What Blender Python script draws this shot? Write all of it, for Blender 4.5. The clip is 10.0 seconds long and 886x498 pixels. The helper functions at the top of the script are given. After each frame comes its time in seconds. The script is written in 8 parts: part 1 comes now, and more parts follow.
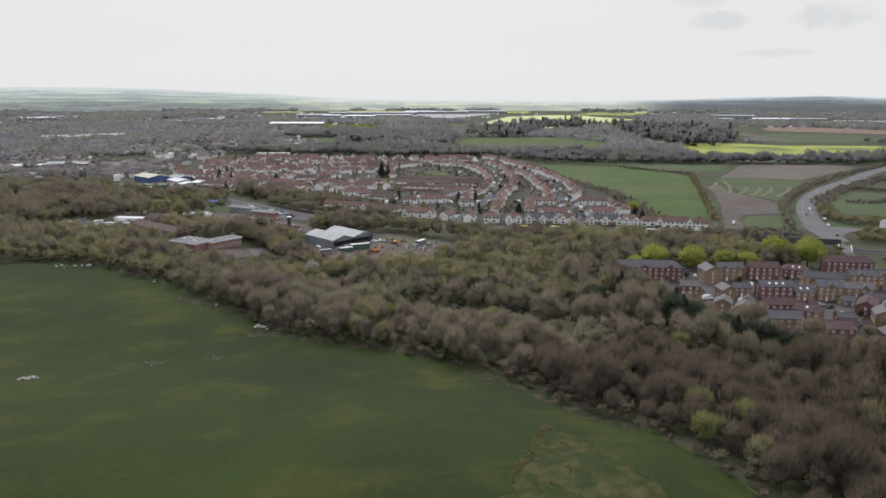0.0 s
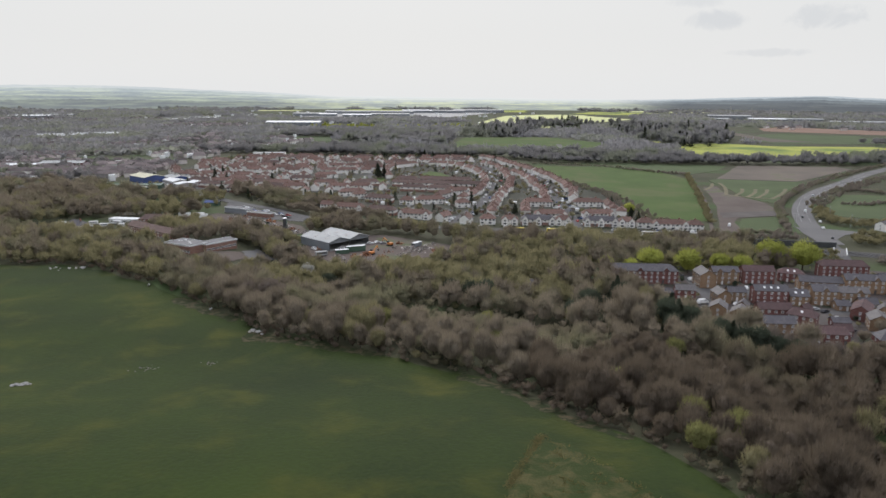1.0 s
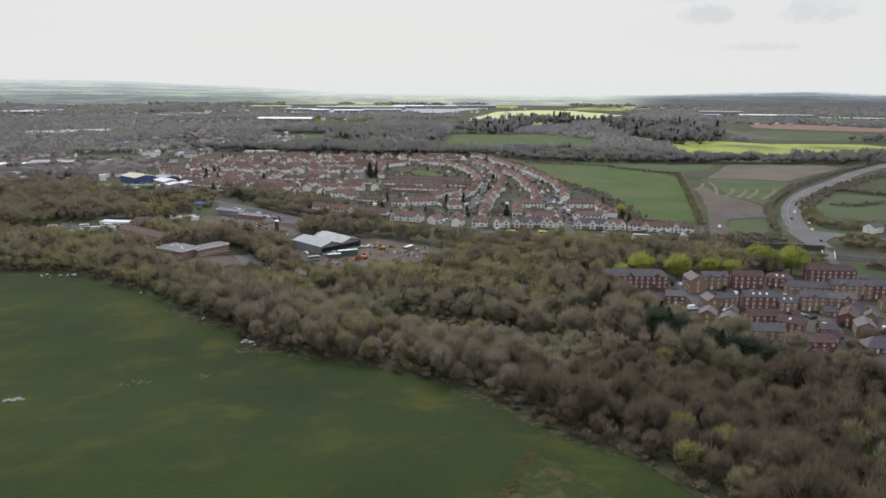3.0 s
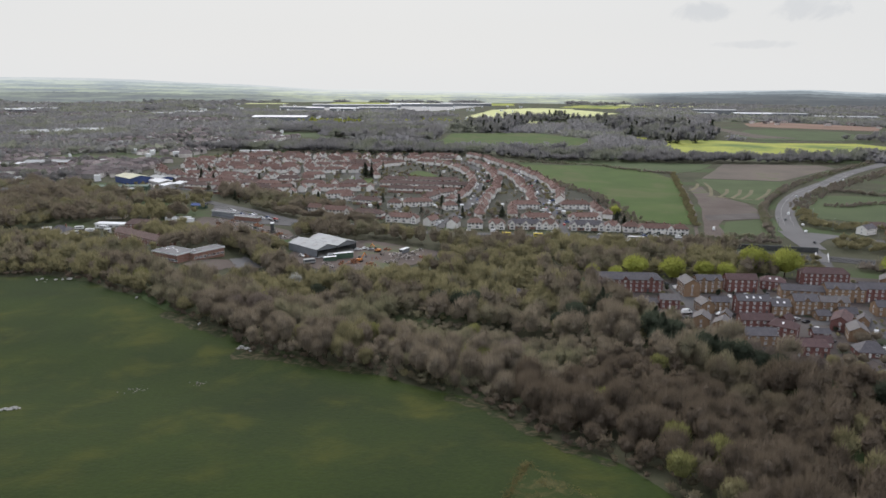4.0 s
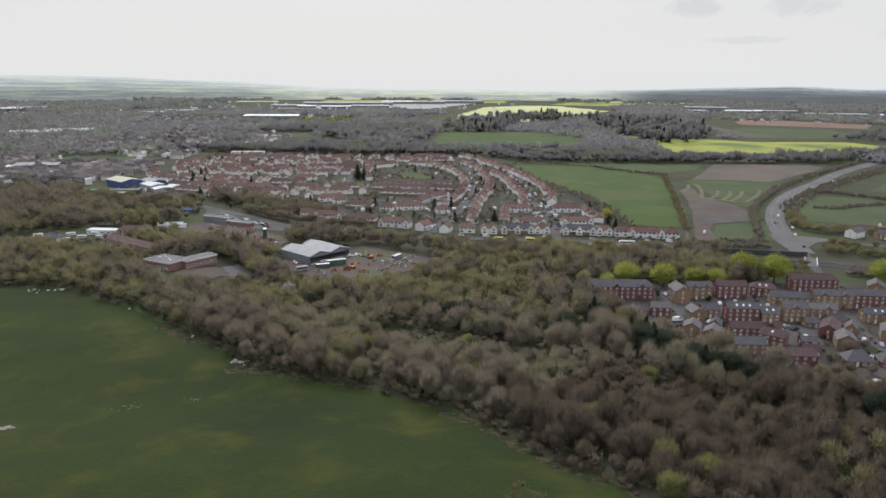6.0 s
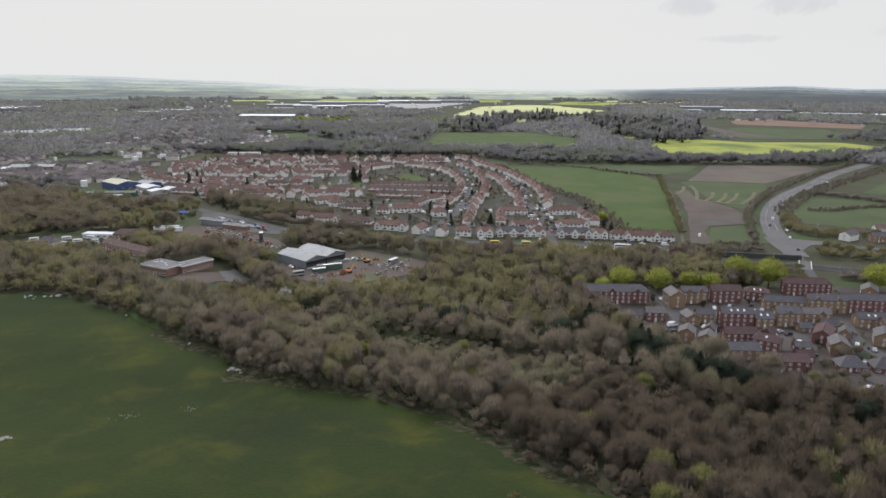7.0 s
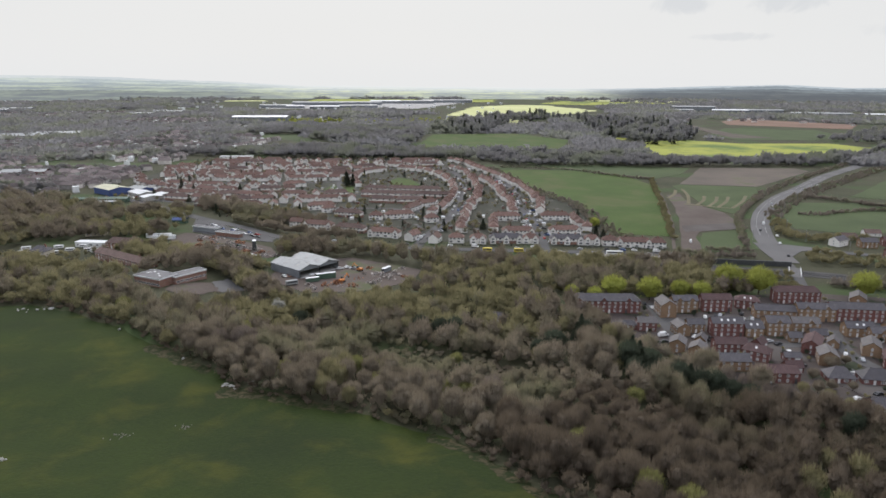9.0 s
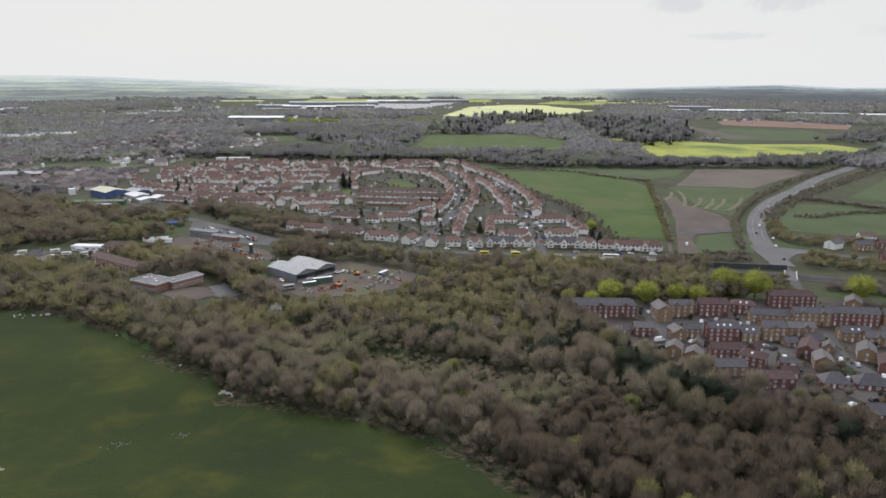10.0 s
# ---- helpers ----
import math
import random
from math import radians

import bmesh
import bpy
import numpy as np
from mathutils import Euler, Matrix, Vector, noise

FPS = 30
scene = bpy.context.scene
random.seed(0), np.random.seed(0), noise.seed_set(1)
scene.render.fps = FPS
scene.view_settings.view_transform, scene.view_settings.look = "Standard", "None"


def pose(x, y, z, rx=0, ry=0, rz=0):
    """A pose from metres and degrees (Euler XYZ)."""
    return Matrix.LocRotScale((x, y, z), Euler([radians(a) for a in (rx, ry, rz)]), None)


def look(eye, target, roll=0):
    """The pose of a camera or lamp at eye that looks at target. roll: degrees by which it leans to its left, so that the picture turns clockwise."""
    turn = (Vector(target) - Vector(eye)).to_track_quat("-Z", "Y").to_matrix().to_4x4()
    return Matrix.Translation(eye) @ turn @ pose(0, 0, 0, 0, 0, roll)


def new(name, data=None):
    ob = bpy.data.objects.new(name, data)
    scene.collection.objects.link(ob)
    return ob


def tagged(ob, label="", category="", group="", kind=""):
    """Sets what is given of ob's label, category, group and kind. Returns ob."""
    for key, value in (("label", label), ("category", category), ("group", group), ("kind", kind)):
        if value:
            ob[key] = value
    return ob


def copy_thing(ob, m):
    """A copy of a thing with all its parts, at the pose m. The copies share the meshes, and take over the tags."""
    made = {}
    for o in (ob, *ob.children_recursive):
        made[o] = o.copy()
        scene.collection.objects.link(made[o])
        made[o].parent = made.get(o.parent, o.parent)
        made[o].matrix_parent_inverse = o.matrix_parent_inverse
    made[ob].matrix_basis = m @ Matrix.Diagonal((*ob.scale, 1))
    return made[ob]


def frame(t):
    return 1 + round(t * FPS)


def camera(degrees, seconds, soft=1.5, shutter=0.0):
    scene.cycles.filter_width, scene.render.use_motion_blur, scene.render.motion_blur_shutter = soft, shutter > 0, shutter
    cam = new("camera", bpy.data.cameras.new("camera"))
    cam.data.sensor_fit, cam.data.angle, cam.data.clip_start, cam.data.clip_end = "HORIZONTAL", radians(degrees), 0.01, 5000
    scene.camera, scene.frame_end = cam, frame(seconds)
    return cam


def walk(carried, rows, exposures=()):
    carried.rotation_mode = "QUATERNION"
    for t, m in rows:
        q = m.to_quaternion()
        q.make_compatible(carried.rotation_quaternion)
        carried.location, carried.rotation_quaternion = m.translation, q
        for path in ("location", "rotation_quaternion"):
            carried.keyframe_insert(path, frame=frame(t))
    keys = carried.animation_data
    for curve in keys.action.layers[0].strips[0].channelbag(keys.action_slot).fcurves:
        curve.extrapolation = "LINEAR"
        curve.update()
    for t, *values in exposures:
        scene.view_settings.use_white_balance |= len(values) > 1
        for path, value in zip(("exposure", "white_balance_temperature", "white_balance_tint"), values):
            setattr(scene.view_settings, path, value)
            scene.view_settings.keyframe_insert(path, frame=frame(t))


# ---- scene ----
cam = camera(65.0, 10.0, 1.6)
PATH = [
    (0, (-0.536, 13.598, 92.553), (-0.607, 15.548, 92.117), 0.1),
    (0.5, (-0.316, 14.281, 93.558), (-0.383, 16.231, 93.122), 0.2),
    (1, (-0.156, 14.52, 94.675), (-0.217, 16.47, 94.235), 0.3),
    (1.5, (-0.049, 14.583, 96.044), (-0.105, 16.533, 95.6), 0.3),
    (2, (-0.03, 14.5, 97.591), (-0.08, 16.449, 97.144), 0.3),
    (2.5, (-0.021, 14.529, 99.025), (-0.066, 16.477, 98.574), 0.3),
    (4, (0.044, 14.343, 104.047), (0.018, 16.288, 103.584), 0.4),
    (4.5, (0.1, 14.332, 105.554), (0.078, 16.277, 105.089), 0.3),
    (5, (0.028, 14.32, 107.18), (0.013, 16.264, 106.712), 0.3),
    (5.5, (0.054, 14.386, 108.719), (0.044, 16.329, 108.248), 0.3),
    (7, (0.155, 13.992, 113.959), (0.161, 15.934, 113.482), 0.3),
    (7.5, (0.194, 14.029, 115.538), (0.204, 15.97, 115.059), 0.3),
    (8, (0.336, 13.958, 117.137), (0.351, 15.899, 116.657), 0.3),
    (8.5, (0.416, 13.829, 118.749), (0.436, 15.77, 118.268), 0.2),
    (9, (0.439, 13.814, 120.405), (0.464, 15.755, 119.924), 0.2),
    (9.5, (0.322, 13.851, 122.034), (0.352, 15.792, 121.552), 0.1),
    (10, (0.409, 14.02, 123.376), (0.443, 15.961, 122.893), 0.2),
]
walk(cam, [(t, look(eye, target, roll)) for t, eye, target, roll in PATH], [(0, 0.03), (4.5, 0.0), (7.0, 0.01), (8.5, 0.06), (10, 0.06)])

# world: bright overcast sky with a few grey clouds, weak wide sun ahead
world = bpy.data.worlds.new("sky")
scene.world = world
world.use_nodes = True
wn, wl = world.node_tree.nodes, world.node_tree.links
wn.clear()


def wmath(op, a, b=None, c=None):
    n = wn.new("ShaderNodeMath")
    n.operation = op
    for i, v in enumerate((a, b, c)):
        if v is None:
            continue
        if isinstance(v, (int, float)):
            n.inputs[i].default_value = v
        else:
            wl.new(v, n.inputs[i])
    return n.outputs[0]


SUN_EL, SUN_AZ = radians(42), radians(-8)
sky = wn.new("ShaderNodeTexSky")
sky.sky_type, sky.sun_disc, sky.sun_elevation, sky.sun_rotation = "NISHITA", False, SUN_EL, SUN_AZ
sky.dust_density = 4.0
skyk = wn.new("ShaderNodeVectorMath")
skyk.operation = "SCALE"
skyk.inputs["Scale"].default_value = 0.10
wl.new(sky.outputs[0], skyk.inputs[0])
tc = wn.new("ShaderNodeTexCoord")
sep = wn.new("ShaderNodeSeparateXYZ")
wl.new(tc.outputs["Generated"], sep.inputs[0])
azim = wmath("MULTIPLY", wmath("ARCTAN2", sep.outputs[0], sep.outputs[1]), 57.2958)
elev = wmath("MULTIPLY", wmath("ARCSINE", sep.outputs[2]), 57.2958)
wisp = wn.new("ShaderNodeTexNoise")
wisp.inputs["Scale"].default_value = 20.0
wisp.inputs["Detail"].default_value = 5.0
wl.new(tc.outputs["Generated"], wisp.inputs["Vector"])
wisp.inputs["Roughness"].default_value = 0.62
wisp.inputs["Distortion"].default_value = 0.6
rough_edge = wmath("MULTIPLY", wmath("SUBTRACT", wisp.outputs[0], 0.5), 4.2)
cloud = None
for az0, el0, wide, high, dark in ((18.6, 5.2, 2.3, 0.8, 0.38), (25.6, 5.3, 2.6, 0.95, 0.33), (21.0, 7.6, 3.2, 0.4, 0.7), (17.2, 6.6, 2.0, 0.5, 0.25), (22.6, 2.9, 3.0, 0.32, 0.25), (33.0, 3.2, 2.6, 0.6, 0.15)):
    dx = wmath("DIVIDE", wmath("SUBTRACT", azim, az0), wide)
    dy = wmath("DIVIDE", wmath("SUBTRACT", elev, el0), high)
    r = wmath("ADD", wmath("ADD", wmath("MULTIPLY", dx, dx), wmath("MULTIPLY", dy, dy)), rough_edge)
    k = wn.new("ShaderNodeMapRange")
    k.interpolation_type = "SMOOTHSTEP"
    k.inputs[1].default_value, k.inputs[2].default_value, k.inputs[3].default_value, k.inputs[4].default_value = 0.0, 1.1, dark, 0.0
    wl.new(r, k.inputs[0])
    cloud = k.outputs[0] if cloud is None else wmath("MAXIMUM", cloud, k.outputs[0])
veil = wn.new("ShaderNodeTexNoise")
veil.inputs["Scale"].default_value = 2.2
veil.inputs["Detail"].default_value = 4.0
wl.new(tc.outputs["Generated"], veil.inputs["Vector"])
white = wn.new("ShaderNodeMix")
white.data_type = "RGBA"
white.inputs[6].default_value, white.inputs[7].default_value = (0.770, 0.778, 0.785, 1), (0.790, 0.797, 0.803, 1)
wl.new(veil.outputs[0], white.inputs[0])
grey = wn.new("ShaderNodeMix")
grey.data_type = "RGBA"
grey.inputs[7].default_value = (0.50, 0.54, 0.60, 1)
wl.new(cloud, grey.inputs[0])
high = wn.new("ShaderNodeMapRange")
high.interpolation_type = "SMOOTHSTEP"
high.inputs[1].default_value, high.inputs[2].default_value = 10.0, 50.0
wl.new(elev, high.inputs[0])
zen = wn.new("ShaderNodeMix")
zen.data_type = "RGBA"
zen.inputs[7].default_value = (1.02, 1.08, 1.28, 1)
wl.new(high.outputs[0], zen.inputs[0])
low = wn.new("ShaderNodeMapRange")
low.interpolation_type = "SMOOTHSTEP"
low.inputs[1].default_value, low.inputs[2].default_value, low.inputs[3].default_value, low.inputs[4].default_value = 0.0, 5.0, 1.04, 1.0
wl.new(elev, low.inputs[0])
lit = wn.new("ShaderNodeVectorMath")
lit.operation = "SCALE"
wl.new(white.outputs[2], lit.inputs[0])
wl.new(low.outputs[0], lit.inputs["Scale"])
wl.new(lit.outputs[0], zen.inputs[6])
wl.new(zen.outputs[2], grey.inputs[6])
over = wn.new("ShaderNodeMix")
over.data_type = "RGBA"
over.inputs[0].default_value = 0.95
wl.new(skyk.outputs[0], over.inputs[6])
wl.new(grey.outputs[2], over.inputs[7])
back = wn.new("ShaderNodeBackground")
back.inputs["Strength"].default_value = 1.0
wl.new(over.outputs[2], back.inputs[0])
wout = wn.new("ShaderNodeOutputWorld")
wl.new(back.outputs[0], wout.inputs[0])

lamp = bpy.data.lights.new("sun", "SUN")
lamp.energy, lamp.angle, lamp.color = 1.45, radians(32), (1.0, 0.965, 0.92)
sun = new("sun", lamp)
sun.matrix_world = look((0, 0, 300), Vector((0, 0, 300)) - 100 * Vector((math.sin(SUN_AZ) * math.cos(SUN_EL), math.cos(SUN_AZ) * math.cos(SUN_EL), math.sin(SUN_EL))))

# ---- materials ----


def surface(name, dark, light, coarse=0.15, fine=2.0, rough=0.85, bump=0.3, metal=0.0, vary=0.0, island=0.0, spec=0.3, accent=None, depth=0.05, warp=0.0):
    """A procedural surface: two scales of noise between two colours, with relief; vary: per object, island: per loose piece."""
    m = bpy.data.materials.new(name)
    m.use_nodes = True
    n, l = m.node_tree.nodes, m.node_tree.links
    b = n["Principled BSDF"]
    b.inputs["Roughness"].default_value, b.inputs["Metallic"].default_value = rough, metal
    b.inputs["Specular IOR Level"].default_value = spec
    c = n.new("ShaderNodeTexCoord")
    n1, n2 = n.new("ShaderNodeTexNoise"), n.new("ShaderNodeTexNoise")
    n1.inputs["Scale"].default_value, n2.inputs["Scale"].default_value = coarse, fine
    n1.inputs["Detail"].default_value, n2.inputs["Detail"].default_value = 5.0, 4.0
    for t in (n1, n2):
        l.new(c.outputs["Object"], t.inputs["Vector"])
    add = n.new("ShaderNodeMath")
    add.operation = "MULTIPLY_ADD"
    add.inputs[1].default_value = 0.45
    l.new(n2.outputs[0], add.inputs[0])
    l.new(n1.outputs[0], add.inputs[2])
    ramp = n.new("ShaderNodeMapRange")
    ramp.inputs[1].default_value, ramp.inputs[2].default_value = 0.52, 0.95
    l.new(add.outputs[0], ramp.inputs[0])
    mix = n.new("ShaderNodeMix")
    mix.data_type = "RGBA"
    mix.inputs[6].default_value, mix.inputs[7].default_value = (*dark, 1), (*light, 1)
    l.new(ramp.outputs[0], mix.inputs[0])
    col = mix.outputs[2]
    if accent:
        acol, ascale, low, high = accent
        n3 = n.new("ShaderNodeTexNoise")
        n3.inputs["Scale"].default_value, n3.inputs["Detail"].default_value = ascale, 8.0
        n3.inputs["Distortion"].default_value = warp
        n3.inputs["Roughness"].default_value = 0.62
        l.new(c.outputs["Object"], n3.inputs["Vector"])
        k = n.new("ShaderNodeMapRange")
        k.interpolation_type = "SMOOTHSTEP"
        k.inputs[1].default_value, k.inputs[2].default_value = low, high
        l.new(n3.outputs[0], k.inputs[0])
        m2 = n.new("ShaderNodeMix")
        m2.data_type = "RGBA"
        m2.inputs[7].default_value = (*acol, 1)
        l.new(k.outputs[0], m2.inputs[0])
        l.new(col, m2.inputs[6])
        col = m2.outputs[2]
    for amount, source in ((vary, "ShaderNodeObjectInfo"), (island, "ShaderNodeNewGeometry")):
        if amount:
            o = n.new(source)
            h = n.new("ShaderNodeHueSaturation")
            v = n.new("ShaderNodeMapRange")
            v.inputs[3].default_value, v.inputs[4].default_value = 1 - amount, 1 + amount
            l.new(o.outputs["Random" if source == "ShaderNodeObjectInfo" else "Random Per Island"], v.inputs[0])
            l.new(v.outputs[0], h.inputs["Value"])
            l.new(col, h.inputs["Color"])
            col = h.outputs[0]
    l.new(col, b.inputs["Base Color"])
    if bump:
        bp = n.new("ShaderNodeBump")
        bp.inputs["Strength"].default_value, bp.inputs["Distance"].default_value = bump, depth
        l.new(n2.outputs[0], bp.inputs["Height"])
        l.new(bp.outputs[0], b.inputs["Normal"])
    return m


def foliage(name, dark, light, island=0.2, vary=0.15, coarse=0.05, fine=0.5, accent=None, streak=1.5):
    """Twigs and leaves: light passes on to both sides, and each piece is shaded as a bit of its crown's round surface."""
    m = surface(name, dark, light, coarse, fine, 0.95, 0.0, vary=vary, island=island, accent=accent)
    n, l = m.node_tree.nodes, m.node_tree.links
    b = n["Principled BSDF"]
    src = b.inputs["Base Color"].links[0].from_socket
    # upright streaks of twigs
    c, mp, tw, hv, hs = (n.new("ShaderNode" + k) for k in ("TexCoord", "Mapping", "TexNoise", "MapRange", "HueSaturation"))
    mp.inputs["Scale"].default_value = (streak, streak, streak * 0.22)
    tw.inputs["Scale"].default_value, tw.inputs["Detail"].default_value = 1.0, 3.0
    hv.inputs[1].default_value, hv.inputs[2].default_value, hv.inputs[3].default_value, hv.inputs[4].default_value = 0.3, 0.7, 0.78, 1.22
    for p, q in ((c.outputs["Object"], mp.inputs[0]), (mp.outputs[0], tw.inputs["Vector"]), (tw.outputs[0], hv.inputs[0]), (hv.outputs[0], hs.inputs["Value"]), (src, hs.inputs["Color"])):
        l.new(p, q)
    src = hs.outputs[0]
    out = n["Material Output"]
    a, v = n.new("ShaderNodeAttribute"), n.new("ShaderNodeVectorTransform")
    a.attribute_name = "crown_normal"
    v.vector_type, v.convert_from, v.convert_to = "NORMAL", "OBJECT", "WORLD"
    l.new(a.outputs["Vector"], v.inputs[0])
    neg = n.new("ShaderNodeVectorMath")
    neg.operation = "SCALE"
    neg.inputs["Scale"].default_value = -1.0
    l.new(v.outputs[0], neg.inputs[0])
    d, t, both = n.new("ShaderNodeBsdfDiffuse"), n.new("ShaderNodeBsdfTranslucent"), n.new("ShaderNodeAddShader")
    l.new(src, d.inputs["Color"])
    l.new(src, t.inputs["Color"])
    l.new(v.outputs[0], d.inputs["Normal"])
    l.new(neg.outputs[0], t.inputs["Normal"])
    l.new(d.outputs[0], both.inputs[0])
    l.new(t.outputs[0], both.inputs[1])
    l.new(both.outputs[0], out.inputs["Surface"])
    n.remove(b)
    return m


def tiled(name, a, b_, joint, wide, high, rough=0.85, vary=0.0):
    """Courses of brick or roof tile, drawn along the length and up the height of a face."""
    m = surface(name, a, b_, 0.4, 6.0, rough, 0.2, vary=vary)
    n, l = m.node_tree.nodes, m.node_tree.links
    bs = n["Principled BSDF"]
    src = bs.inputs["Base Color"].links[0].from_socket
    c = n.new("ShaderNodeTexCoord")
    s = n.new("ShaderNodeSeparateXYZ")
    l.new(c.outputs["Object"], s.inputs[0])
    su = n.new("ShaderNodeMath")
    su.operation = "ADD"
    l.new(s.outputs[0], su.inputs[0])
    l.new(s.outputs[1], su.inputs[1])
    co = n.new("ShaderNodeCombineXYZ")
    l.new(su.outputs[0], co.inputs[0])
    l.new(s.outputs[2], co.inputs[1])
    br = n.new("ShaderNodeTexBrick")
    br.inputs["Scale"].default_value = 1.0
    br.inputs["Brick Width"].default_value, br.inputs["Row Height"].default_value = wide, high
    br.inputs["Mortar Size"].default_value = high * 0.09
    l.new(co.outputs[0], br.inputs["Vector"])
    l.new(src, br.inputs["Color1"])
    h = n.new("ShaderNodeHueSaturation")
    h.inputs["Value"].default_value = 0.82
    l.new(src, h.inputs["Color"])
    l.new(h.outputs[0], br.inputs["Color2"])
    br.inputs["Mortar"].default_value = (*joint, 1)
    l.new(br.outputs[0], bs.inputs["Base Color"])
    return m


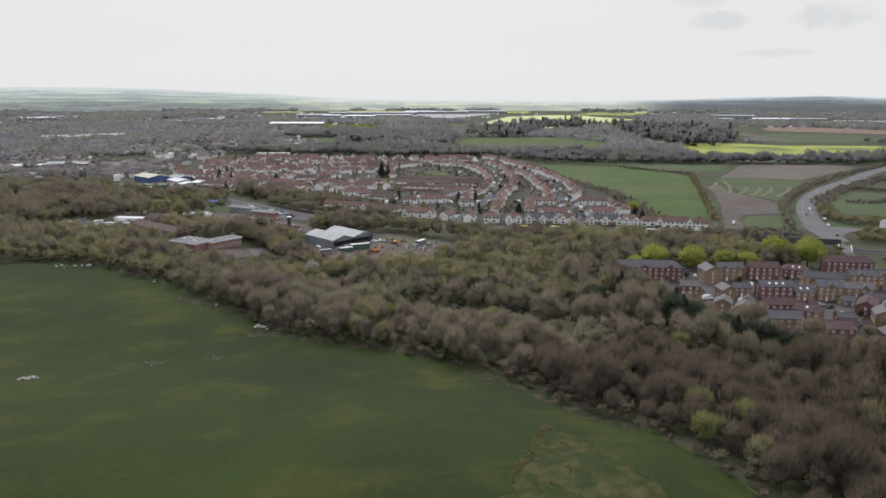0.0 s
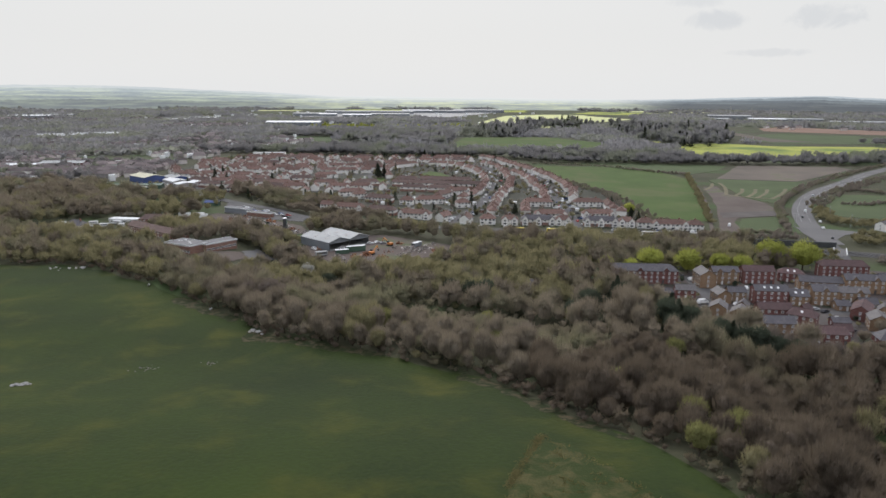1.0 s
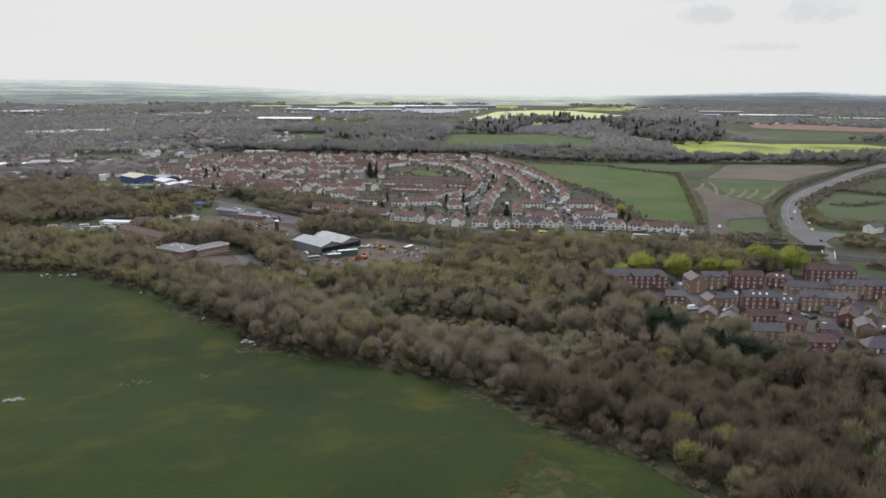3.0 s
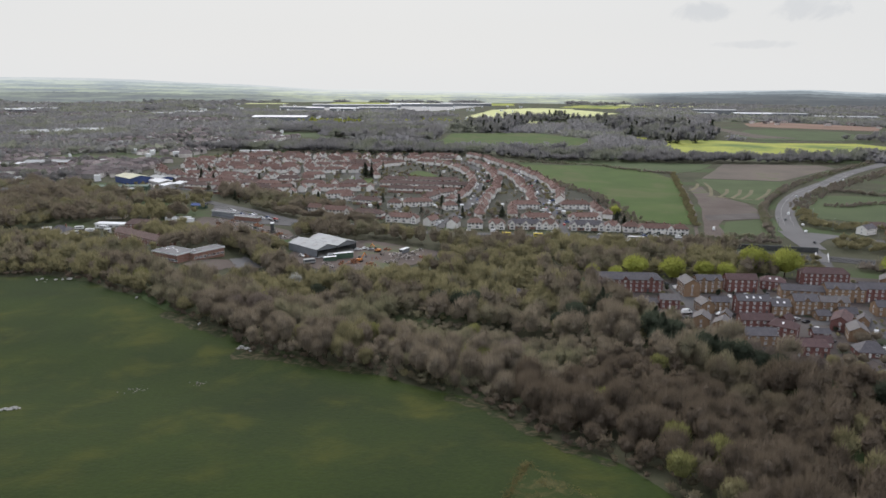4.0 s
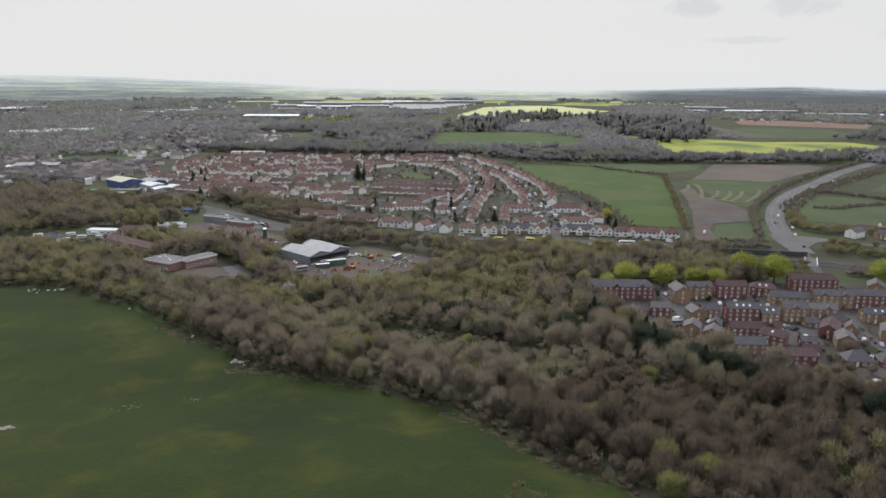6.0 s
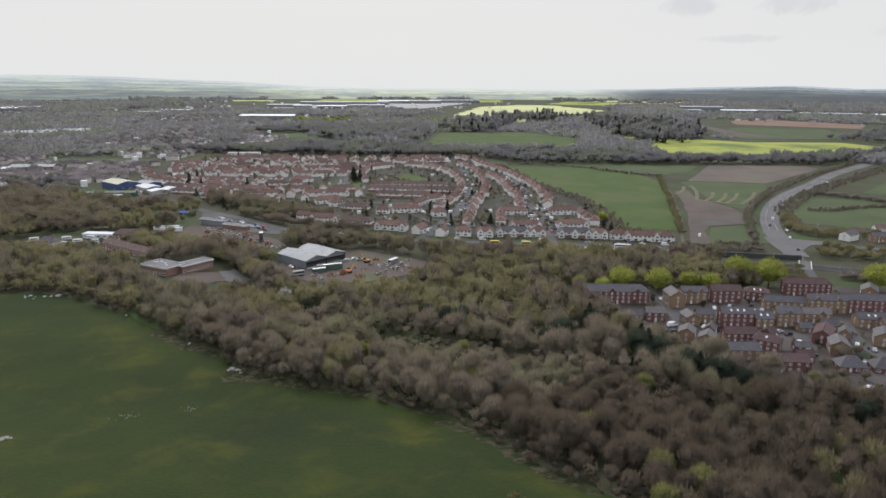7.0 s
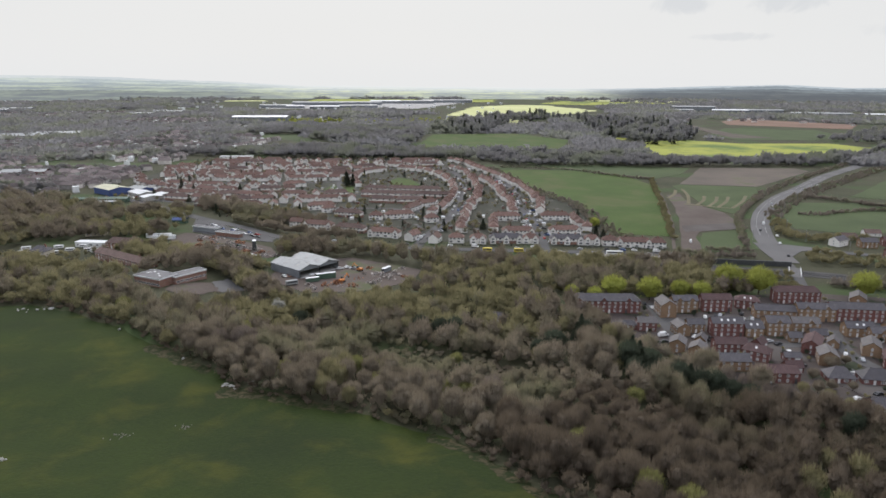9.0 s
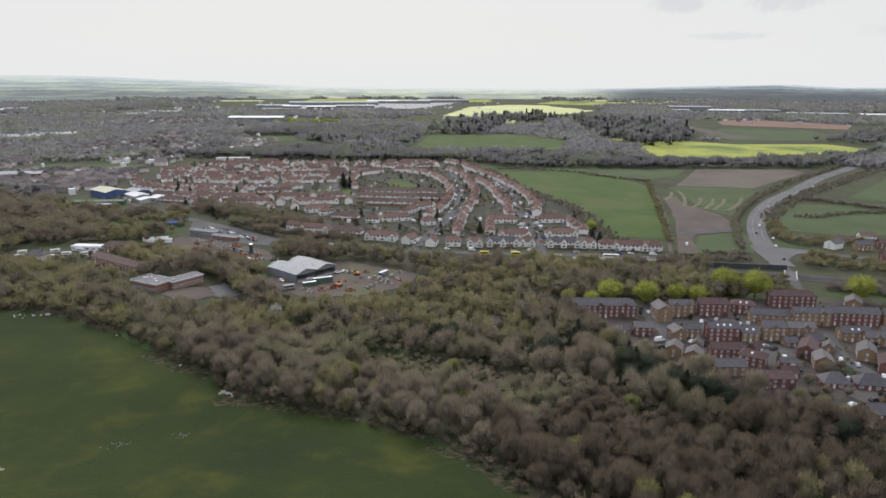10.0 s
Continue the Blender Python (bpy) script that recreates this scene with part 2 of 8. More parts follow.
M = {
    "grass": surface("meadow_grass", (0.01169, 0.02199, 0.000868), (0.02454, 0.04059, 0.00164), 0.022, 0.9, 0.95, 0.7, accent=((0.05144, 0.05414, 0.003858), 0.05, 0.47, 0.78), depth=0.25, warp=0.3),
    "grass_dry": surface("dry_grass", (0.030, 0.036, 0.006), (0.078, 0.068, 0.022), 0.35, 2.0, 0.95, 0.6, warp=0.4, accent=((0.021, 0.034, 0.003), 0.20, 0.42, 0.58), depth=0.2),
    "earth_edge": surface("trodden_edge", (0.04335, 0.03684, 0.0169), (0.08092, 0.0614, 0.03226), 0.1, 1.0, 0.95, 0.5, warp=0.5, accent=((0.01387, 0.02222, 0.00256), 0.45, 0.40, 0.56)),
    "ground": surface("scrubby_ground", (0.03834, 0.04133, 0.01883), (0.0697, 0.06642, 0.03765), 0.02, 0.4, 0.95, 0.5, accent=((0.04879, 0.0738, 0.02353), 0.012, 0.5, 0.62), depth=0.3),
    "garden": surface("garden_ground", (0.032, 0.036, 0.022), (0.075, 0.070, 0.054), 0.06, 0.5, 0.95, 0.4, accent=((0.15, 0.142, 0.135), 0.09, 0.60, 0.66)),
    "court": surface("worn_court_paving", (0.05355, 0.04284, 0.03825), (0.09558, 0.07803, 0.06885), 0.08, 0.7, 0.95, 0.3, accent=((0.03442, 0.04208, 0.02142), 0.06, 0.54, 0.60)),
    "field": surface("pasture", (0.04863, 0.07918, 0.01632), (0.06686, 0.1039, 0.02299), 0.03, 0.4, 0.95, 0.3, warp=0.6, accent=((0.085, 0.098, 0.034), 0.018, 0.46, 0.66)),
    "field_dull": surface("rough_pasture", (0.0537, 0.07336, 0.02924), (0.07518, 0.09785, 0.04037), 0.02, 0.4, 0.95, 0.3),
    # two bright crops: patches of sun on far fields painted into the colour
    "field_bright": surface("young_crop_sunlit", (0.2399, 0.2673, 0.05643), (0.3744, 0.3802, 0.07695), 0.006, 0.2, 0.95, 0.3, accent=((0.117, 0.167, 0.04702), 0.005, 0.47, 0.62)),
    "rape_sunlit": surface("flowering_crop_sunlit", (0.456, 0.475, 0.209), (0.589, 0.589, 0.297), 0.004, 0.2, 0.95, 0.3),
    "plough": surface("ploughed_soil", (0.1025, 0.0861, 0.0697), (0.1558, 0.1271, 0.1025), 0.02, 0.8, 0.95, 0.4, accent=((0.0984, 0.1066, 0.0492), 0.02, 0.55, 0.7)),
    "soil_red": surface("bare_red_soil", (0.17, 0.1062, 0.0765), (0.2465, 0.1615, 0.119), 0.01, 0.3, 0.95, 0.4),
    "dirt": surface("packed_dirt", (0.08407, 0.06433, 0.05409), (0.1316, 0.1068, 0.09061), 0.03, 0.6, 0.95, 0.4, accent=((0.09503, 0.1023, 0.05117), 0.03, 0.55, 0.65)),
    "track": surface("worn_straw_track", (0.115, 0.102, 0.060), (0.170, 0.150, 0.092), 0.05, 0.8, 0.95, 0.3),
    "asphalt": surface("asphalt", (0.07232, 0.06957, 0.06888), (0.1102, 0.1061, 0.1033), 0.05, 3.0, 0.9, 0.2),
    "asphalt_pale": surface("worn_pale_asphalt", (0.108, 0.1044, 0.1017), (0.1548, 0.1485, 0.144), 0.03, 2.0, 0.9, 0.2),
    "gravel": surface("grey_gravel", (0.08024, 0.068, 0.0612), (0.1122, 0.09928, 0.09112), 0.05, 0.8, 0.95, 0.4),
    "ballast": surface("dark_ballast", (0.050, 0.048, 0.047), (0.085, 0.080, 0.077), 0.1, 1.5, 0.95, 0.4),
    "paint": surface("road_paint", (0.34, 0.34, 0.33), (0.46, 0.46, 0.45), 0.5, 6.0, 0.8, 0.0),
    "bark": surface("bark", (0.055, 0.045, 0.035), (0.11, 0.09, 0.07), 1.0, 8.0, 0.95, 0.5),
    "twig": foliage("bare_twigs", (0.1132, 0.09407, 0.06901), (0.1626, 0.1371, 0.1026), 0.04, 0.13, accent=((0.1345, 0.1276, 0.07816), 0.022, 0.46, 0.66)),
    "twig_grey": foliage("grey_twigs", (0.09842, 0.08076, 0.06755), (0.1372, 0.1138, 0.09614), 0.04, 0.13),
    # the bare twigs again in a darker brown
    "twig_dark": foliage("dark_brown_twigs", (0.07404, 0.05929, 0.0436), (0.1062, 0.0862, 0.06483), 0.04, 0.13, accent=((0.09923, 0.09056, 0.05736), 0.022, 0.5, 0.7)),
    "bud": foliage("budding_twigs", (0.1139, 0.1026, 0.05683), (0.1617, 0.1464, 0.08038), 0.05, 0.12),
    "fresh": foliage("fresh_leaves", (0.159, 0.1723, 0.03975), (0.2438, 0.2544, 0.0636)),
    "young": foliage("opening_leaves", (0.1042, 0.1031, 0.04169), (0.1562, 0.1547, 0.06143)),
    "needle": foliage("dark_needles", (0.02976, 0.03664, 0.02633), (0.05152, 0.0601, 0.04121), 0.10, 0.15),
    "blossom": foliage("white_blossom", (0.1696, 0.1643, 0.1431), (0.2915, 0.2862, 0.2544)),
    # far trees: haze painted in as a greyer, bluer twig colour
    "far_wood": foliage("distant_wood_hazed", (0.1331, 0.1307, 0.1319), (0.1708, 0.1676, 0.1685), 0.06, 0.0, 0.004, 0.05, ((0.1535, 0.1599, 0.1251), 0.006, 0.46, 0.62), streak=0.15),
    "straw": foliage("dead_straw", (0.06375, 0.0585, 0.024), (0.12, 0.105, 0.051), 0.15, 0.0),
    # middle-distance belts: the same haze grey mixed into the twig colour
    "belt_wood": foliage("belt_trees_hazed", (0.1206, 0.1168, 0.1164), (0.1574, 0.1533, 0.1516), 0.06, 0.0, 0.01, 0.1, ((0.1373, 0.1454, 0.1101), 0.012, 0.46, 0.62), streak=0.3),
    "hedge": foliage("hedge_twigs", (0.1191, 0.1025, 0.08467), (0.1639, 0.143, 0.1192), 0.05, 0.0, 0.03, 0.3, ((0.1191, 0.1191, 0.07526), 0.03, 0.48, 0.62), streak=0.6),
    "render": surface("white_render", (0.68, 0.66, 0.62), (0.82, 0.80, 0.77), 0.3, 3.0, 0.85, 0.1, vary=0.08),
    "cream": surface("cream_render", (0.52, 0.47, 0.38), (0.66, 0.60, 0.50), 0.3, 3.0, 0.85, 0.1, vary=0.1),
    "brick_old": tiled("old_red_brick", (0.21, 0.10, 0.072), (0.29, 0.15, 0.11), (0.30, 0.26, 0.23), 0.225, 0.075, vary=0.12),
    "brick_red": tiled("red_brick", (0.1485, 0.0558, 0.0495), (0.2025, 0.0792, 0.0684), (0.198, 0.144, 0.126), 0.225, 0.075, vary=0.10),
    "brick_tan": tiled("buff_brick", (0.2237, 0.139, 0.08235), (0.2939, 0.1875, 0.1142), (0.2895, 0.2264, 0.1589), 0.225, 0.075, vary=0.10),
    "tile_red": tiled("red_roof_tile", (0.1504, 0.092, 0.07491), (0.2279, 0.1454, 0.1191), (0.1185, 0.0736, 0.06243), 0.30, 0.22, vary=0.24),
    "tile_brown": tiled("brown_roof_tile", (0.1242, 0.08536, 0.07446), (0.1886, 0.131, 0.1122), (0.0828, 0.0582, 0.051), 0.30, 0.22, vary=0.22),
    "tile_dark": tiled("dark_maroon_roof_tile", (0.098, 0.060, 0.058), (0.150, 0.094, 0.090), (0.06, 0.04, 0.04), 0.30, 0.22, vary=0.15),
    "slate": tiled("slate_roof", (0.085, 0.0765, 0.0816), (0.1275, 0.1156, 0.1207), (0.051, 0.051, 0.0595), 0.30, 0.22, 0.6, vary=0.12),
    "slate_pale": tiled("pale_slate_roof", (0.1148, 0.1037, 0.102), (0.1658, 0.1513, 0.1462), (0.085, 0.0765, 0.0765), 0.30, 0.22, 0.6, vary=0.12),
    "glass": surface("window_glass", (0.035, 0.042, 0.05), (0.07, 0.08, 0.09), 0.6, 3.0, 0.08, 0.0, spec=0.6),
    "frame": surface("white_window_frame", (0.66, 0.66, 0.65), (0.78, 0.78, 0.77), 1.0, 8.0, 0.5, 0.0),
    "metal_pale": surface("pale_metal_roof", (0.2666, 0.2752, 0.2709), (0.344, 0.3526, 0.3483), 0.06, 1.2, 0.5, 0.15, accent=((0.2322, 0.2408, 0.2408), 0.10, 0.52, 0.68)),
    "metal_grey": surface("grey_metal_wall", (0.17, 0.185, 0.20), (0.23, 0.245, 0.26), 0.15, 2.0, 0.5, 0.15),
    "metal_white": surface("white_metal_roof", (0.62, 0.63, 0.63), (0.78, 0.79, 0.79), 0.03, 1.0, 0.5, 0.1, vary=0.12),
    "metal_dark": surface("dark_metal", (0.045, 0.048, 0.05), (0.08, 0.083, 0.085), 0.3, 3.0, 0.5, 0.1),
    "metal_blue": surface("blue_metal_wall", (0.05, 0.08, 0.20), (0.075, 0.11, 0.26), 0.2, 2.0, 0.5, 0.1),
    "metal_green": surface("green_metal", (0.055, 0.095, 0.07), (0.09, 0.14, 0.10), 0.2, 2.0, 0.5, 0.1),
    "roof_cream": surface("cream_metal_roof", (0.44, 0.43, 0.30), (0.56, 0.54, 0.40), 0.1, 1.0, 0.6, 0.1),
    "felt": surface("grey_roof_felt", (0.15, 0.145, 0.145), (0.24, 0.235, 0.23), 0.1, 1.5, 0.9, 0.2, accent=((0.09, 0.09, 0.09), 0.2, 0.52, 0.62)),
    "concrete": surface("concrete", (0.30, 0.29, 0.275), (0.44, 0.43, 0.41), 0.15, 2.0, 0.9, 0.2),
    "rust": surface("rusty_scrap", (0.17, 0.075, 0.045), (0.32, 0.16, 0.09), 0.3, 2.0, 0.9, 0.3, island=0.5),
    "scrap": surface("mixed_scrap", (0.20, 0.17, 0.15), (0.42, 0.39, 0.36), 0.3, 2.0, 0.8, 0.3, island=0.6),
    "stone": surface("pale_stone", (0.20, 0.195, 0.18), (0.36, 0.35, 0.325), 0.6, 4.0, 0.95, 0.4, island=0.25),
    "rubble": surface("grey_rubble", (0.10, 0.092, 0.078), (0.18, 0.165, 0.145), 0.6, 4.0, 0.95, 0.4, island=0.3),
    "orange": surface("orange_paint", (0.50, 0.17, 0.045), (0.66, 0.27, 0.08), 0.5, 4.0, 0.5, 0.1),
    "yellow": surface("yellow_paint", (0.55, 0.42, 0.05), (0.68, 0.54, 0.09), 0.5, 4.0, 0.5, 0.1),
    "tyre": surface("rubber", (0.018, 0.018, 0.018), (0.035, 0.035, 0.035), 2.0, 10.0, 0.9, 0.2),
}
for nm, c in (("white", (0.72, 0.72, 0.71)), ("silver", (0.42, 0.43, 0.44)), ("black", (0.03, 0.03, 0.033)), ("blue", (0.05, 0.09, 0.22)), ("red", (0.34, 0.04, 0.035))):
    M["car_" + nm] = surface(nm + "_car_paint", tuple(v * 0.9 for v in c), tuple(min(0.8, v * 1.05) for v in c), 1.0, 9.0, 0.3, 0.0, spec=0.5)

# ---- helpers of the place ----


def mesh_of(name, bm, mats):
    me = bpy.data.meshes.new(name)
    bm.to_mesh(me)
    bm.free()
    for m in (mats if isinstance(mats, (list, tuple)) else [mats]):
        me.materials.append(m)
    return me


def part(name, bm, material, parent, label=""):
    ob = new(name, mesh_of(name, bm, material) if isinstance(bm, bmesh.types.BMesh) else bm)
    ob.parent = parent
    return tagged(ob, label)


def at(mesh, name, parent, m):
    """One more piece on shared mesh data."""
    ob = new(name, mesh)
    ob.parent = parent
    ob.matrix_basis = m
    return ob


def empty(name, x, y, z, rz=0.0, label="", category="", group="", kind=""):
    ob = new(name)
    ob.empty_display_size = 0.5
    ob.matrix_basis = pose(x, y, z, 0, 0, rz)
    return tagged(ob, label, category, group, kind)


def add_box(bm, x0, x1, y0, y1, z0, z1, mi=0):
    v = [bm.verts.new((x, y, z)) for z in (z0, z1) for x, y in ((x0, y0), (x1, y0), (x1, y1), (x0, y1))]
    for f in ((3, 2, 1, 0), (4, 5, 6, 7), (0, 1, 5, 4), (1, 2, 6, 5), (2, 3, 7, 6), (3, 0, 4, 7)):
        bm.faces.new([v[i] for i in f]).material_index = mi
    return bm


def box(x0, x1, y0, y1, z0, z1, bevel=0.0):
    bm = add_box(bmesh.new(), x0, x1, y0, y1, z0, z1)
    if bevel:
        bmesh.ops.bevel(bm, geom=list(bm.edges), offset=bevel, segments=1, affect="EDGES")
    return bm


def add_poly(bm, pts, mi=0):
    f = bm.faces.new([bm.verts.new(p) for p in pts])
    f.material_index = mi
    return f


def smooth(a):
    a = min(1.0, max(0.0, a))
    return a * a * (3 - 2 * a)


def lerp_table(table, x):
    for (x0, y0), (x1, y1) in zip(table, table[1:]):
        if x <= x1:
            return y0 + (y1 - y0) * max(0.0, (x - x0) / (x1 - x0))
    return table[-1][1]


def inside(poly, x, y):
    c, j = False, len(poly) - 1
    for i in range(len(poly)):
        (xi, yi), (xj, yj) = poly[i], poly[j]
        if (yi > y) != (yj > y) and x < (xj - xi) * (y - yi) / (yj - yi) + xi:
            c = not c
        j = i
    return c


def spline(pts, step):
    """Points every step metres along a smooth line through pts."""
    dense = []
    p = [Vector(q).to_3d() for q in pts]
    p = [p[0] * 2 - p[1]] + p + [p[-1] * 2 - p[-2]]
    for i in range(1, len(p) - 2):
        for k in range(24):
            t = k / 24
            dense.append(0.5 * (2 * p[i] + (p[i + 1] - p[i - 1]) * t + (2 * p[i - 1] - 5 * p[i] + 4 * p[i + 1] - p[i + 2]) * t * t + (3 * p[i] - p[i - 1] - 3 * p[i + 1] + p[i + 2]) * t ** 3))
    dense.append(p[-2])
    out, need = [], 0.0
    for a, b in zip(dense, dense[1:]):
        d = (b - a).length
        while d > 0 and need <= d:
            out.append((a.lerp(b, need / d), (b - a).normalized()))
            need += step
        need -= d
    return out


def ribbon(name, pts, wide, z, material, label, category="road", kind="structure", thick=0.12):
    """A road or path: a thick strip along a smooth line."""
    bm = bmesh.new()
    rows_ = []
    for p, d in spline(pts, 6.0):
        s = Vector((d.y, -d.x, 0)) * wide / 2
        g = terrain(p.x, p.y)
        rows_.append([bm.verts.new((q.x, q.y, g + h)) for q, h in ((p - s, z - thick), (p - s, z), (p + s, z), (p + s, z - thick))])
    for a, b in zip(rows_, rows_[1:]):
        for i in range(3):
            bm.faces.new((a[i], a[i + 1], b[i + 1], b[i]))
    bmesh.ops.recalc_face_normals(bm, faces=bm.faces)
    return tagged(new(name, mesh_of(name, bm, material)), label, category, kind=kind)


def sheet(name, pts, z, material, label, category="field", wobble=1.5, kind="structure"):
    """A flat patch of land with a slightly uneven outline."""
    rnd = random.Random(round(pts[0][0]) * 7 + len(pts))
    out = []
    for (x0, y0), (x1, y1) in zip(pts, pts[1:] + pts[:1]):
        n = max(2, int(math.hypot(x1 - x0, y1 - y0) / 22))
        for k in range(n):
            t = k / n
            w = wobble if k else 0.0
            out.append((x0 + (x1 - x0) * t + rnd.uniform(-w, w), y0 + (y1 - y0) * t + rnd.uniform(-w, w)))
    bm = bmesh.new()
    f = add_poly(bm, [(x, y, z) for x, y in out])
    r = bmesh.ops.extrude_face_region(bm, geom=[f])
    for v in (e for e in r["geom"] if isinstance(e, bmesh.types.BMVert)):
        v.co.z -= 0.12
    bmesh.ops.recalc_face_normals(bm, faces=bm.faces)
    bmesh.ops.triangulate(bm, faces=list(bm.faces))
    return tagged(new(name, mesh_of(name, bm, material)), label, category, kind=kind)


# ---- lie of the land ----
EDGE = [(-600, 350), (-220, 341), (-193, 342), (-170, 330), (-140, 310), (-117, 290), (-100, 277), (-84, 263), (-72, 247), (-45, 236), (-29, 230), (-17, 223), (2, 211), (13, 200), (25, 177), (40, 158), (48, 142), (58, 100), (66, 40), (78, -80), (90, -200)]
HILLTOP = [(-180, 60), (-90, 30), (-60, 90), (-36, 118), (-33, 120), (-28, 120), (-24, 112), (-19, 98), (-10, 70), (3, 64), (15, 60), (21, 75), (26, 87), (30, 74), (45, 80), (90, 70), (180, 60)]


def edge(x):
    return lerp_table(EDGE, x)


def past_edge(x, y):
    """Metres beyond the meadow's far edge (negative: on the meadow)."""
    s = (edge(x + 4) - edge(x - 4)) / 8
    return (y - edge(x)) / math.sqrt(1 + s * s)


def terrain(x, y):
    d = past_edge(x, y)
    hill = 10 + 14 * smooth((235 - y) / 130)
    low = 6 * smooth((-x - 95) / 50) * smooth((480 - y) / 60)
    if d > 0:
        hill = low + (hill - low) * (1 - smooth(d / 62))
    return hill


def build_ground():
    nr, na = 150, 288
    radii = [6 * (4020 / 6) ** (i / nr) for i in range(nr + 1)]
    verts, faces = [(0, 14, 10)], []
    for r in radii:
        for k in range(na):
            a = 2 * math.pi * k / na
            x, y = r * math.sin(a), 14 + r * math.cos(a)
            z = terrain(x, y)
            if past_edge(x, y) < -4 and r < 700:
                z -= 1.6
            verts.append((x, y, z))
    for k in range(na):
        faces.append((0, 1 + (k + 1) % na, 1 + k))
    for i in range(nr):
        for k in range(na):
            a, b = 1 + i * na + k, 1 + i * na + (k + 1) % na
            faces.append((a, b, b + na, a + na))
    me = bpy.data.meshes.new("ground")
    me.from_pydata(verts, [], faces)
    me.materials.append(M["ground"])
    me.polygons.foreach_set("use_smooth", [True] * len(me.polygons))
    bm = bmesh.new()
    bm.from_mesh(me)
    bmesh.ops.recalc_face_normals(bm, faces=bm.faces)
    bm.to_mesh(me)
    bm.free()
    tagged(new("ground", me), "wide valley floor of scrub and rough grass", "ground", kind="structure")


def build_meadow():
    xs = [-600 + 25 * i for i in range(14)] + [-250 + 5 * i for i in range(67)]
    ny = 90
    verts, faces = [], []
    for x in xs:
        e = edge(x) + 1.2 * math.sin(x * 0.21) + 0.8 * math.sin(x * 0.53)
        for j in range(ny + 1):
            y = -200 + (e + 200) * (j / ny) ** 0.8
            verts.append((x, y, terrain(x, min(y, e)) + 0.06 + 0.12 * noise.noise((x * 0.06, y * 0.06, 0))))
    for i in range(len(xs) - 1):
        for j in range(ny):
            a = i * (ny + 1) + j
            faces.append((a, a + ny + 1, a + ny + 2, a + 1))
    me = bpy.data.meshes.new("meadow")
    me.from_pydata(verts, [], faces)
    me.materials.append(M["grass"])
    me.polygons.foreach_set("use_smooth", [True] * len(me.polygons))
    tagged(new("meadow", me), "sloping green meadow with dull yellowish patches", "meadow", kind="structure")


build_ground()
build_meadow()


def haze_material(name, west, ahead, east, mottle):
    """One fold of far land, self-lit: haze painted into its tone by compass direction, mottled with hedgerows and pale
    fields.
    """
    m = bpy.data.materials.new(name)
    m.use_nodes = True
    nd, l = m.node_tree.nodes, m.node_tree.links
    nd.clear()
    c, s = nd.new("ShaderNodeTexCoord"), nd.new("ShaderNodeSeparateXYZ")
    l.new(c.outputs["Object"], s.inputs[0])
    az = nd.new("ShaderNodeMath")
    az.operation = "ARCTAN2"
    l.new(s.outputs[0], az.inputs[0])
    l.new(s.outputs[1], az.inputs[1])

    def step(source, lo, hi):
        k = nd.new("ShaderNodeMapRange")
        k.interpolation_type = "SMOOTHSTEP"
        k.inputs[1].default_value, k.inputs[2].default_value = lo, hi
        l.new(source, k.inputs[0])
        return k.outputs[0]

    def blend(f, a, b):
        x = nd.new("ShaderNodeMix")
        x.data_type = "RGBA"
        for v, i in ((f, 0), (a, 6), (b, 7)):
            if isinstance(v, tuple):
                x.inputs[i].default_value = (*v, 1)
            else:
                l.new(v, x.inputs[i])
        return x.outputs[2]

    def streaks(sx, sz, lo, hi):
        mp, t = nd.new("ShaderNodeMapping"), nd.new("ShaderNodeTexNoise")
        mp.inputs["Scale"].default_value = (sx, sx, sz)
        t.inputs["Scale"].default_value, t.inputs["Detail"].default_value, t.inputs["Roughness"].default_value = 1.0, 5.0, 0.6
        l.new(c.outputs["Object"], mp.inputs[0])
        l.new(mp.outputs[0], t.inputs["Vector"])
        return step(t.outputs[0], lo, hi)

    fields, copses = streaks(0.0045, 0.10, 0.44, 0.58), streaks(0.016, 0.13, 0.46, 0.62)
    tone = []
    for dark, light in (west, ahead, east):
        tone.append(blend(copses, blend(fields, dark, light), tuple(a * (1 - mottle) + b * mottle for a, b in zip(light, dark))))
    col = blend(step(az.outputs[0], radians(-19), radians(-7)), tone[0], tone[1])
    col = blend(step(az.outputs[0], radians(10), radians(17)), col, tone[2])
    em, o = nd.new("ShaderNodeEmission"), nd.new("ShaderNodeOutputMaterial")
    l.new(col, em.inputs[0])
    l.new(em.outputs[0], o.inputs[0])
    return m


